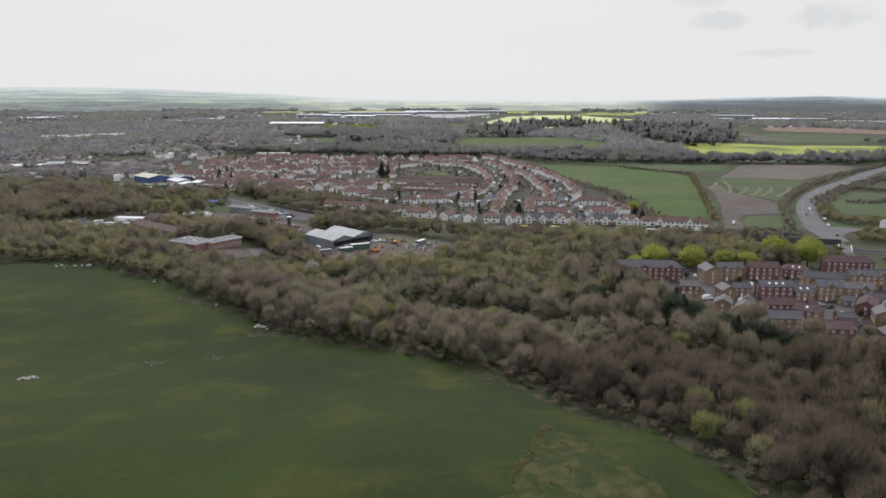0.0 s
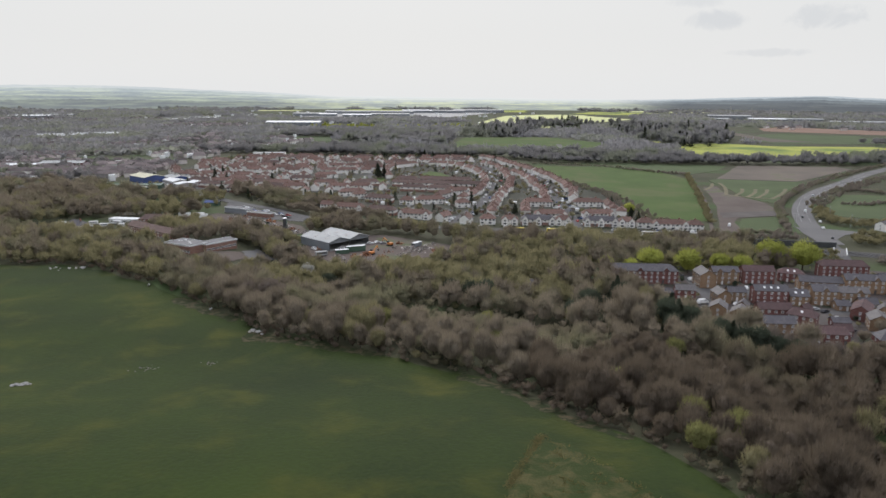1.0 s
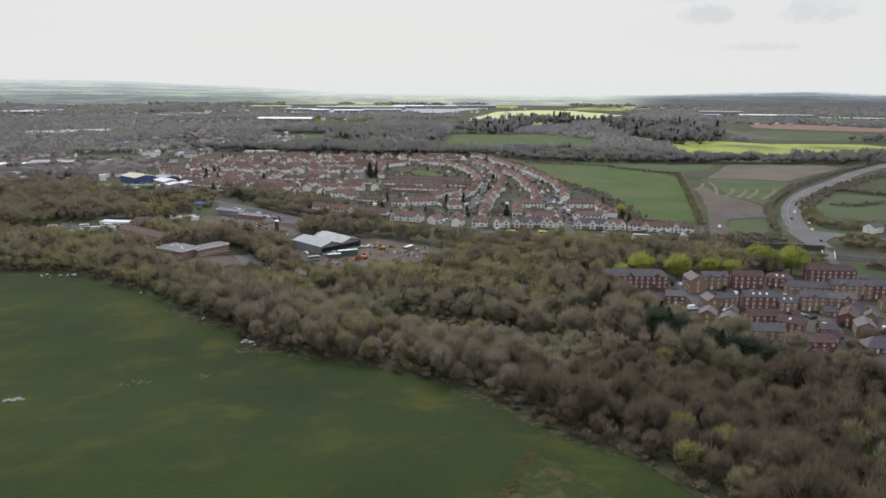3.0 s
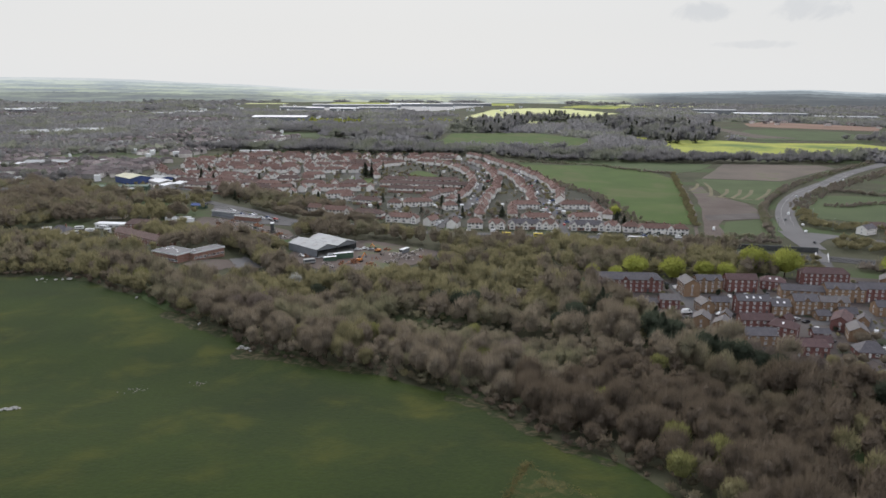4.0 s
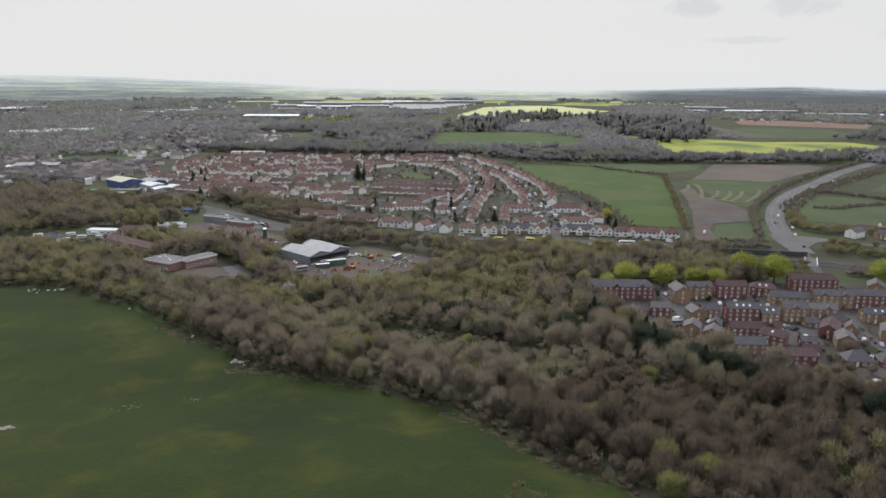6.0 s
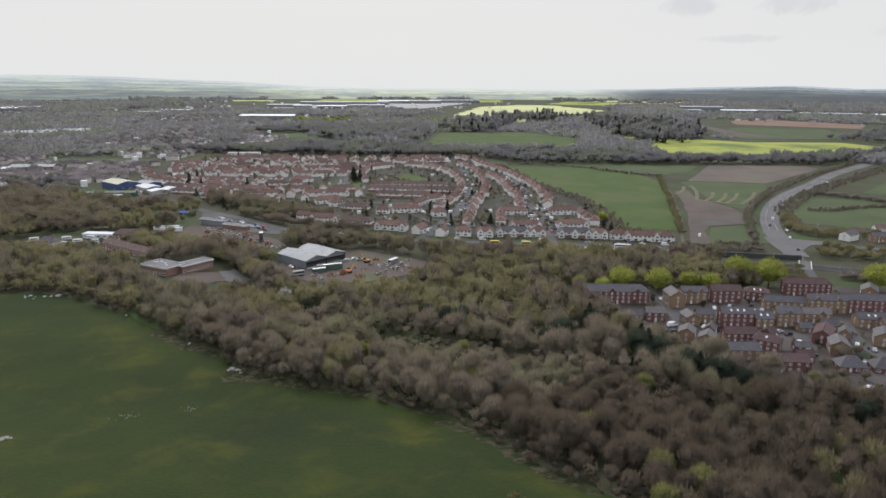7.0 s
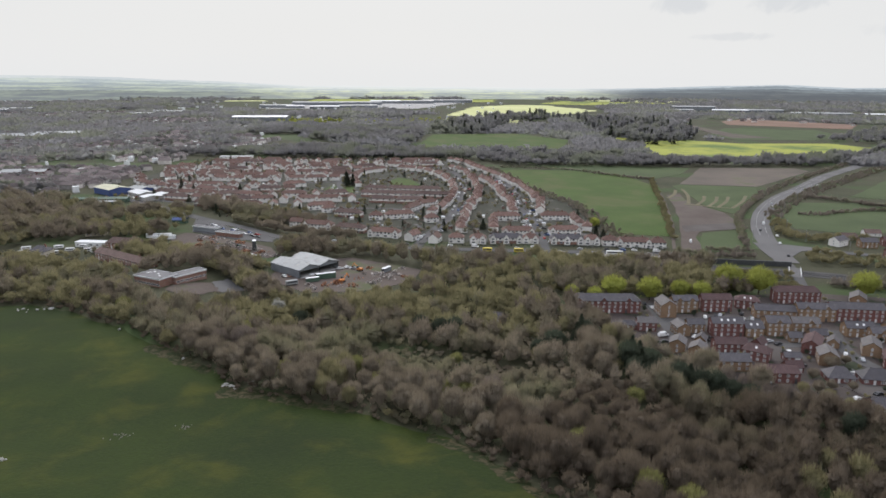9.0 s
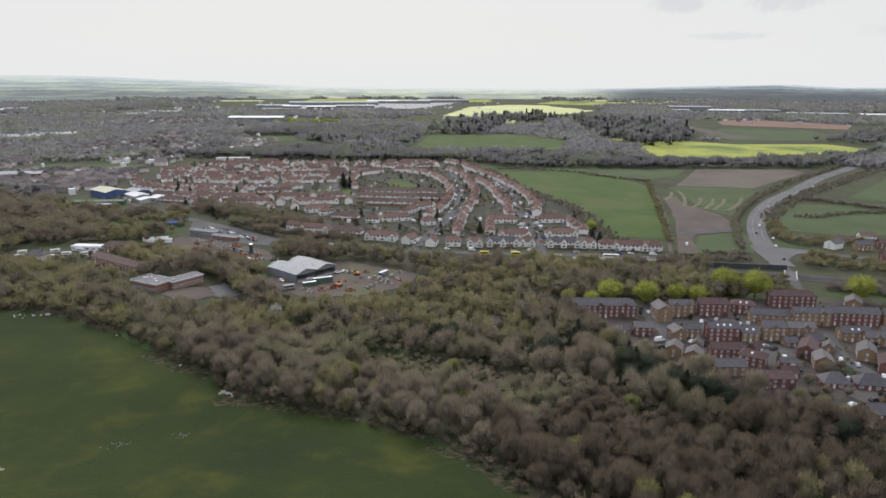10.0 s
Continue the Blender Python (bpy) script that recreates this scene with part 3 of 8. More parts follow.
def build_backdrop():
    """Far hills in haze, fold before fold, closing the land all round."""
    turn = [-180 + 2 * k for k in range(70)] + [-40 + 0.09 * k for k in range(889)] + [40 + 2 * k for k in range(70)]
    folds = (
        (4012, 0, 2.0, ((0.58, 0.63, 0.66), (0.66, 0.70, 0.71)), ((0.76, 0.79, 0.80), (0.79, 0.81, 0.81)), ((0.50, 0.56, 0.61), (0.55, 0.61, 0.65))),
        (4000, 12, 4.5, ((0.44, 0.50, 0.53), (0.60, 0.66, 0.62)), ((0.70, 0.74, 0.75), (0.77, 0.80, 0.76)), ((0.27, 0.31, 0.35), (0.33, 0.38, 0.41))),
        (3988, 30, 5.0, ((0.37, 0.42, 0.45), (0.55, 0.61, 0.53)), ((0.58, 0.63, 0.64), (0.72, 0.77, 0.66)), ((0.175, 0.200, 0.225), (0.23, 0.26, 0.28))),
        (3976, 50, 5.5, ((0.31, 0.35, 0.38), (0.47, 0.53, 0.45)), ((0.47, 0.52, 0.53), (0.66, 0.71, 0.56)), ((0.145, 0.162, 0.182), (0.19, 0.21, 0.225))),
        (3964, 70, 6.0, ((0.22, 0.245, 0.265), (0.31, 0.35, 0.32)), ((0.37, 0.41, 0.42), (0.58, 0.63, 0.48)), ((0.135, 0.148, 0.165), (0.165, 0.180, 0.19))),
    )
    for k, (R, under, ragged, west, ahead, east) in enumerate(folds):
        rows_, bm = [], bmesh.new()
        for d in turn:
            a = radians(d)
            top = lerp_table(HILLTOP, d)
            top -= under * max(0.25, (top - 10) / 110)
            top += 3.5 * noise.noise((d * 0.22, 3 + k, 0)) + 2.0 * noise.noise((d * 0.9, 7 + k, 0)) + ragged * (0.6 * noise.noise((d * 2.6, 2 * k, 4)) + 0.4 * noise.noise((d * 7.0, 2 * k, 9)))
            rows_.append([bm.verts.new((R * math.sin(a), 14 + R * math.cos(a), z)) for z in (-30, top)])
        for a, b in zip(rows_, rows_[1:] + rows_[:1]):
            bm.faces.new((a[0], b[0], b[1], a[1]))
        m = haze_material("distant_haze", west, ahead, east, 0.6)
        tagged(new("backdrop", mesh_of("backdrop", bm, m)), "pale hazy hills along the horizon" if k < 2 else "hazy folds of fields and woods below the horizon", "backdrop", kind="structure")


build_backdrop()

# ---- fields, tracks and roads ----
sheet("field", [(81, 942), (92, 815), (137, 700), (143, 604), (143, 552), (184, 540), (209, 615), (254, 788), (240, 878), (178, 930)], 0.16, M["field"], "smooth green pasture beside the housing estate")
sheet("field", [(180, 943), (234, 885), (268, 855), (313, 895), (351, 962), (228, 990), (110, 985)], 0.16, M["field_dull"], "narrow strip of dull green pasture")
sheet("field", [(285, 812), (366, 794), (499, 929), (494, 958), (367, 966)], 0.16, M["plough"], "brown ploughed field")
sheet("field", [(272, 800), (286, 811), (362, 786), (345, 733), (301, 663), (275, 628), (262, 669)], 0.16, M["field_dull"], "rough grass crossed by dirt tracks")
sheet("field", [(200, 520), (214, 552), (250, 562), (262, 590), (246, 500), (190, 490)], 0.16, M["field_dull"], "patch of rough grass beside the dirt yard")
sheet("dirt_yard", [(245, 735), (262, 745), (252, 690), (258, 672), (266, 640), (260, 592), (247, 566), (214, 557), (203, 537), (192, 494), (177, 492), (193, 540), (209, 591), (229, 660)], 0.24, M["dirt"], "bare yard of packed pinkish-brown dirt", "yard")
sheet("dirt_yard", [(207, 580), (256, 592), (247, 567), (214, 559), (202, 556)], 0.27, M["gravel"], "greyish gravel at the lower end of the dirt yard", "yard")
for a, b in (((240, 716), (266, 770)), ((250, 684), (276, 778)), ((255, 676), (284, 733)), ((263, 668), (295, 727)), ((270, 663), (307, 727)), ((283, 660), (328, 733))):
    ribbon("dirt_track", [a, ((a[0] + b[0]) / 2 + 3, (a[1] + b[1]) / 2), b], 3.6, 0.29, M["track"], "narrow track worn into the grass", "track")
ribbon("dirt_track", [(245, 682), (266, 668), (286, 658)], 3.6, 0.32, M["track"], "narrow track worn into the grass", "track")
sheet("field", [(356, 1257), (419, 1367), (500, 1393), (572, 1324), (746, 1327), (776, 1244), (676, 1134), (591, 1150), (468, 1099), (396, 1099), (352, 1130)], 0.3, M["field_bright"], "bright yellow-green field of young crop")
sheet("field", [(598, 1530), (712, 1734), (907, 1667), (868, 1507), (763, 1398), (603, 1395)], 0.3, M["field_dull"], "dull green field beyond the bright crop")
sheet("field", [(811, 1998), (923, 2107), (1120, 1867), (1010, 1705), (770, 1857)], 0.3, M["soil_red"], "field of bare reddish soil")
sheet("dirt_track", [(633, 1852), (672, 1898), (661, 1562), (700, 1447), (613, 1446)], 0.36, M["dirt"], "strip of bare sandy earth", "track")
sheet("field", [(325, 640), (351, 690), (455, 690), (460, 560), (329, 550), (297, 569), (305, 610)], 0.16, M["field_dull"], "green paddock inside the bend of the main road")
sheet("field", [(436, 728), (590, 890), (760, 900), (470, 700)], 0.16, M["field_dull"], "green paddock beside the main road")
sheet("field", [(40, 2280), (155, 2911), (344, 3153), (486, 3102), (600, 2640), (480, 2400), (301, 2260), (150, 2161)], 0.5, M["rape_sunlit"], "large pale yellow field of flowering crop, sunlight painted in", wobble=12)
# farthest fields: their pale colours carry the sunlit, hazy brightness there
sheet("field", [(-620, 3420), (-330, 3380), (-120, 3430), (-90, 3880), (-640, 3860)], 0.5, M["field_bright"], "far field of young crop with sunlight painted in", wobble=14)
sheet("field", [(-60, 3520), (300, 3480), (330, 3880), (-70, 3890)], 0.5, M["field_bright"], "far field of young crop with sunlight painted in", wobble=14)
sheet("field", [(480, 3260), (820, 3080), (1100, 3120), (1180, 3420), (640, 3640)], 0.5, M["field_bright"], "far field of young crop with sunlight painted in", wobble=14)
sheet("field", [(760, 3660), (1200, 3480), (1320, 3640), (900, 3840)], 0.5, M["rape_sunlit"], "far pale yellow field of flowering crop, sunlight painted in", wobble=12)
sheet("field", [(-1180, 3420), (-820, 3520), (-860, 3640), (-1250, 3560)], 0.5, M["rape_sunlit"], "far pale yellow field of flowering crop, sunlight painted in", wobble=12)
# pale sheet added to give the far middle its hazy brightness
sheet("pavement", [(-660, 2720), (-60, 2760), (140, 3400), (-120, 3420), (-560, 3260)], 0.4, M["concrete"], "pale ground added between far warehouses, bright as the haze there", "yard", wobble=10)
sheet("field", [(211, 2079), (245, 2040), (215, 1838), (185, 1881)], 0.5, M["rape_sunlit"], "small yellow field between the copses")
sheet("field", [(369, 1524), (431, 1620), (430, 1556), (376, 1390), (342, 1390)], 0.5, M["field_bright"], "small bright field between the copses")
sheet("field", [(-32, 1250), (-3, 1515), (170, 1549), (264, 1388), (222, 1215), (93, 1195)], 0.3, M["field"], "green parkland grass below the woods")
sheet("field", [(-540, 935), (-390, 950), (-402, 1010), (-560, 1003)], 0.3, M["field_dull"], "green playing field among the houses")
sheet("field", [(-424, 1398), (-381, 1535), (-267, 1509), (-266, 1377)], 0.3, M["field_dull"], "green field at the edge of the town")
sheet("field", [(-840, 2037), (-619, 2046), (-563, 1813), (-743, 1766)], 0.4, M["field_dull"], "green field at the edge of the town")
sheet("gardens", [(-360, 860), (-345, 800), (-285, 745), (-225, 690), (-165, 640), (-118, 585), (-60, 552), (-15, 526), (60, 514), (165, 497), (172, 506), (142, 520), (140, 604), (132, 690), (110, 745), (92, 815), (80, 905), (45, 1030), (0, 1070), (-200, 1075), (-330, 1020)], 0.10, M["garden"], "patchwork of garden soil, lawns and paving between houses", "gardens")
sheet("field", [(-55, 831), (-43, 863), (-29, 848), (-14, 803), (-30, 788), (-46, 796)], 0.16, M["field"], "oval village green ringed by houses", "green", 0.6)
sheet("field", [(-121, 768), (-116, 798), (-92, 796), (-83, 750), (-98, 739)], 0.16, M["field"], "small green ringed by houses", "green", 0.6)

MAIN = [(-300, 700), (-240, 646), (-203, 610), (-158, 574), (-124, 541), (-86, 522), (-51, 508), (-1, 500), (40, 496), (79, 492), (119, 489), (153, 484), (185, 487)]
ST_A = [(-13, 506), (-3, 549), (14, 615), (23, 669), (29, 733), (33, 809), (27, 904), (8, 955), (-40, 975)]
ST_B = [(79, 496), (82, 548), (84, 615), (86, 699), (84, 789), (75, 864), (60, 960), (32, 1050)]
ROAD = [(762, 1169), (665, 1057), (576, 964), (489, 876), (414, 786), (354, 716), (310, 652), (278, 591), (257, 538), (247, 502), (241, 478), (236, 456)]
ribbon("road", MAIN, 9.0, 0.30, M["asphalt"], "grey asphalt road along the front of the estate")
ribbon("road", ST_A, 8.0, 0.26, M["asphalt"], "grey asphalt residential street curving between houses")
ribbon("road", ST_B, 9.5, 0.26, M["asphalt"], "grey asphalt residential street between parked cars")
ribbon("road", ROAD, 15.0, 0.34, M["asphalt_pale"], "wide pale asphalt main road sweeping round a bend")
sheet("road", [(240, 520), (262, 512), (282, 500), (262, 492), (246, 474), (232, 474), (236, 500)], 0.32, M["asphalt_pale"], "wide asphalt mouth of the road junction", "road", 0.4)
ribbon("road", [(250, 508), (260, 501), (276, 495), (300, 484), (360, 455), (470, 430)], 9.0, 0.30, M["asphalt"], "grey asphalt side road joining the main road")
ribbon("road", [(-40, 975), (-80, 945), (-105, 890), (-110, 820), (-95, 735)], 6.0, 0.26, M["asphalt"], "grey asphalt residential crescent")
ribbon("road", [(-100, 660), (-40, 655), (-5, 640), (18, 640)], 6.0, 0.24, M["asphalt"], "grey asphalt residential street")
ribbon("road", [(-290, 705), (-240, 690), (-180, 720), (-110, 735), (30, 735)], 6.0, 0.24, M["asphalt"], "grey asphalt residential street")
ribbon("road", [(-300, 820), (-220, 815), (-110, 825)], 6.0, 0.24, M["asphalt"], "grey asphalt residential street")
ribbon("road", [(-320, 900), (-220, 905), (-105, 895)], 6.0, 0.24, M["asphalt"], "grey asphalt residential street")
ribbon("road", [(-330, 985), (-180, 990), (-60, 985), (30, 960)], 6.0, 0.24, M["asphalt"], "grey asphalt residential street")
ribbon("road_marking", [(q[0] - 2.3, q[1] + 2.0) for q in ROAD[3:9]], 0.16, 0.37, M["paint"], "worn white line on the main road", "road marking", thick=0.025)
ribbon("road_marking", [(q[0] + 2.6, q[1] - 2.2) for q in ROAD[3:9]], 0.16, 0.37, M["paint"], "worn white line on the main road", "road marking", thick=0.025)
sheet("pavement", [(100, 494), (172, 486), (175, 478), (150, 474), (100, 482)], 0.24, M["concrete"], "pale concrete lay-by beside the road", "pavement", 0.4)
# lane east of the estate
ribbon("footpath", [(174, 500), (188, 545), (203, 592), (231, 700), (247, 770)], 2.5, 0.22, M["dirt"], "narrow dirt lane along a hedge", "path")
# railway cutting
ribbon("railway", [(150, 462), (186, 446), (236, 434), (285, 410), (420, 330)], 15.0, 0.20, M["ballast"], "dark ballast of a railway line below the road bridge", "railway")
for off in (-2.3, -0.8, 0.8, 2.3):
    ribbon("rail", [(160 + off, 458 + off), (186 + off, 446 + off), (236 + off, 434 + off), (285 + off, 410 + off)], 0.16, 0.34, M["metal_dark"], "steel rail on dark ballast", "rail", thick=0.1)

# roads of the brick estate
sheet("gardens", [(70, 378), (72, 352), (94, 328), (100, 306), (114, 284), (142, 254), (165, 228), (290, 228), (290, 376), (215, 394)], 0.10, M["court"], "patchwork of brown paving and small lawns between brick houses", "gardens")
ribbon("road", [(118, 375.5), (117, 348.5), (115, 325.5), (112, 307.5), (117, 295.5)], 6.0, 0.24, M["asphalt"], "grey asphalt estate road beside the flats")
ribbon("road", [(117, 347.5), (150, 345.5), (166, 351.5), (182, 367.5), (205, 367.5), (232, 371.5)], 6.5, 0.25, M["asphalt"], "grey asphalt estate road between brick houses")
ribbon("road", [(196, 333.5), (190, 317.5), (187, 300.5), (190, 285.5), (200, 265.5), (215, 250.5)], 7.0, 0.25, M["asphalt"], "grey asphalt estate road between brick houses")
ribbon("road", [(160, 313.5), (175, 313.5), (188, 307.5)], 5.5, 0.23, M["asphalt"], "grey asphalt estate road between brick houses")
ribbon("road", [(236, 458), (231, 438), (222, 414), (216, 396), (206, 374), (222, 341), (260, 316)], 6.0, 0.25, M["asphalt"], "grey asphalt estate road")
sheet("pavement", [(112, 357.5), (160, 357.5), (170, 339.5), (128, 340.5), (112, 345.5)], 0.20, M["gravel"], "pale paved car court among brick houses", "pavement", 0.4)
sheet("pavement", [(160, 279.5), (205, 279.5), (215, 245.5), (170, 257.5)], 0.20, M["gravel"], "brown paved court among bungalows", "pavement", 0.4)
sheet("pavement", [(126, 321.5), (168, 321.5), (168, 295.5), (128, 295.5)], 0.18, M["gravel"], "worn brown paved court among brick houses", "pavement", 0.4)
# yards
sheet("dirt_yard", [(-118, 452), (-100, 470), (-55, 474), (-8, 444), (-16, 415), (-45, 396), (-74, 395), (-96, 416)], 0.22, M["dirt"], "brown dirt scrapyard around the open shed", "yard")
sheet("dirt_yard", [(-196, 552), (-178, 545), (-118, 504), (-108, 478), (-122, 464), (-150, 472), (-180, 500), (-200, 530)], 0.22, M["dirt"], "brown dirt scrap and timber yard", "yard")
sheet("pavement", [(-207, 612), (-192, 556), (-150, 528), (-120, 520), (-120, 532), (-165, 570)], 0.26, M["asphalt"], "grey asphalt car park beside the road", "car park")


def on_slope(name, pts, lift, material, label, category):
    """A patch lying on the sloping land, in small squares."""
    xs, ys = [p[0] for p in pts], [p[1] for p in pts]
    bm, grid, st = bmesh.new(), {}, 0.5
    nx, ny = int((max(xs) - min(xs)) / st) + 1, int((max(ys) - min(ys)) / st) + 1
    for i in range(nx + 1):
        for j in range(ny + 1):
            x, y = min(xs) + i * st, min(ys) + j * st
            grid[i, j] = (x, y)
    made = {}
    for i in range(nx):
        for j in range(ny):
            x, y = grid[i, j]
            if inside(pts, x + 1 + 2.5 * noise.noise((x * 0.2, y * 0.2, 4)), y + 1 + 2.5 * noise.noise((x * 0.2, y * 0.2, 9))):
                q = []
                for k in ((i, j), (i + 1, j), (i + 1, j + 1), (i, j + 1)):
                    if k not in made:
                        gx, gy = grid[k]
                        made[k] = bm.verts.new((gx, gy, terrain(gx, gy) + lift + 0.12 * noise.noise((gx * 0.06, gy * 0.06, 0))))
                    q.append(made[k])
                bm.faces.new(q)
    return tagged(new(name, mesh_of(name, bm, material)), label, category, kind="structure")


on_slope("dry_grass_patch", [(17.5, 160), (23, 155), (31, 141), (36, 129), (33, 112), (3, 112), (8, 128), (13, 143)], 0.13, M["grass_dry"], "patch of dry tussocky yellow grass on the meadow", "grass patch")
on_slope("worn_edge", [(-78, 250), (-68, 250), (-40, 239), (-26, 232), (-26, 228), (-42, 233), (-62, 240), (-76, 241)], 0.12, M["earth_edge"], "trodden strip of bare earth along the trees", "bare ground")
on_slope("worn_edge", [(0, 213), (14, 201), (27, 177), (40, 160), (37, 158), (24, 174), (11, 197), (-2, 209)], 0.12, M["earth_edge"], "trodden strip of bare earth along the trees", "bare ground")
on_slope("worn_edge", [(-118, 292), (-99, 279), (-84, 266), (-87, 261), (-103, 273), (-121, 287)], 0.12, M["earth_edge"], "trodden strip of bare earth along the trees", "bare ground")


def tussocks():
    """Dry tufts of straw-coloured grass over the patch, thickest along a straight old furrow."""
    rng = np.random.default_rng(31)
    out, nors = [], []
    for k in range(900):
        if k < 170:
            f = rng.uniform(0, 1)
            x, y = 8.5 + 9.5 * f + rng.normal(0, 0.35), 132 + 28 * f + rng.normal(0, 0.35)
        else:
            x, y = rng.uniform(3, 36), rng.uniform(112, 160)
            if not inside([(17.5, 160), (23, 155), (31, 141), (36, 129), (33, 112), (3, 112), (8, 128), (13, 143)], x, y) or noise.noise((x * 0.16, y * 0.16, 6)) < 0.02:
                continue
        n, w = 7, rng.uniform(0.25, 0.6)
        base = np.array([x, y, terrain(x, y) + 0.1]) + rng.normal(size=(n, 3)) * np.array([w, w, 0])
        way = unit(rng.normal(size=(n, 3)) * np.array([1, 1, 0.2]) + np.array([0, 0, 0.5])) * rng.uniform(0.4, 0.8, (n, 1))
        side = unit(np.cross(way, rng.normal(size=(n, 3)))) * 0.09
        out.append(np.stack([base - side, base + side, base + way], axis=1))
        nors.append(np.tile(np.array([0.0, 0.0, 1.0]), (n, 3, 1)))
    tagged(new("tussocks", tri_mesh("tussocks", np.concatenate(out), np.concatenate(nors), M["straw"])), "straw-coloured tussocks of dead grass on the meadow", "grass", kind="stuff")


def lump(bm, x, y, z, r, rnd, flat=0.7, mi=0):
    """An angular stone."""
    v = bmesh.ops.create_icosphere(bm, subdivisions=1, radius=r)["verts"]
    k = [rnd.uniform(0.7, 1.25) for _ in range(3)]
    for p in v:
        p.co = Vector((p.co.x * k[0] + rnd.uniform(-.15, .15) * r + x, p.co.y * k[1] + rnd.uniform(-.15, .15) * r + y, p.co.z * k[2] * flat + z + rnd.uniform(-.1, .1) * r))


def stone_heap(x, y, spots, r, material, label, seed):
    rnd = random.Random(seed)
    h = empty("stone_heap", x, y, terrain(x, y), 0, label, "stone heap", "stone heaps on the meadow")
    for n, sx, sy, w in spots:
        for _ in range(n):
            dx, dy = rnd.gauss(sx, w), rnd.gauss(sy, w * 0.6)
            bm, rr = bmesh.new(), r * rnd.uniform(0.6, 1.3)
            lump(bm, 0, 0, 0, rr, rnd)
            s = part("stone", bm, material, h)
            s.location = (dx, dy, terrain(x + dx, y + dy) - terrain(x, y) + rr * 0.35 + max(0, 0.9 * r * (1 - math.hypot(dx - sx, dy - sy) / (w + 0.1))))


stone_heap(-74.6, 250, ((14, -1.5, 0.6, 0.7), (10, 0.8, -0.8, 0.7), (6, 2.2, -1.4, 0.5)), 0.62, M["stone"], "heap of pale boulders at the edge of the meadow", 3)
stone_heap(-66.6, 254.5, ((4, 0, 0.6, 0.5), (3, 0.4, -1.6, 0.4)), 0.55, M["stone"], "two small clusters of pale boulders", 4)
stone_heap(-124.5, 193.5, ((12, -1.2, -0.6, 0.7), (18, 0.8, 0.4, 0.8)), 0.52, M["stone"], "wide heap of pale boulders in the grass", 5)
stone_heap(-193, 337, ((6, -8, -1, 1.2), (5, 0, -1, 3.5), (10, 7, 1, 1.0)), 0.62, M["stone"], "scattered line of pale boulders below the trees", 6)
stone_heap(-80, 218, ((22, 0, 0, 1.6),), 0.26, M["rubble"], "low spread of grey rubble in the grass", 7)
stone_heap(-98, 212, ((22, 0, 0, 2.2),), 0.26, M["rubble"], "low spread of grey rubble in the grass", 8)
stone_heap(-140, 308, ((2, 0, 0, 0.3),), 0.7, M["stone"], "single pale boulder at the edge of the trees", 9)
stone_heap(-100, 275, ((2, 0, 0, 0.3),), 0.6, M["stone"], "single pale boulder at the edge of the trees", 10)

# ---- trees ----


def unit(v):
    return v / (np.linalg.norm(v, axis=-1, keepdims=True) + 1e-9)


OCTA = np.array([[(1, 0, 0), (0, 1, 0), (0, 0, 1)], [(0, 1, 0), (-1, 0, 0), (0, 0, 1)], [(-1, 0, 0), (0, -1, 0), (0, 0, 1)], [(0, -1, 0), (1, 0, 0), (0, 0, 1)], [(0, 1, 0), (1, 0, 0), (0, 0, -1)], [(-1, 0, 0), (0, 1, 0), (0, 0, -1)], [(0, -1, 0), (-1, 0, 0), (0, 0, -1)], [(1, 0, 0), (0, -1, 0), (0, 0, -1)]], dtype=float)


def finer(tri):
    """Each face of a ball split into four."""
    a, b, c = tri[:, 0], tri[:, 1], tri[:, 2]
    ab, bc, ca = unit(a + b), unit(b + c), unit(c + a)
    return np.concatenate([np.stack(q, axis=1) for q in ((a, ab, ca), (ab, b, bc), (ca, bc, c), (ab, bc, ca))])


def bulge(v, k, amount):
    """Uneven swelling of a ball's surface."""
    q = v * 2.3 + k * 1.7
    return v * (1 + amount * (np.sin(q[..., :1] * 1.3 + q[..., 1:2]) * np.cos(q[..., 2:] * 1.1 + q[..., :1] * 0.7) + 0.6 * np.sin(q[..., 1:2] * 2.4 + q[..., 2:] * 1.9)))


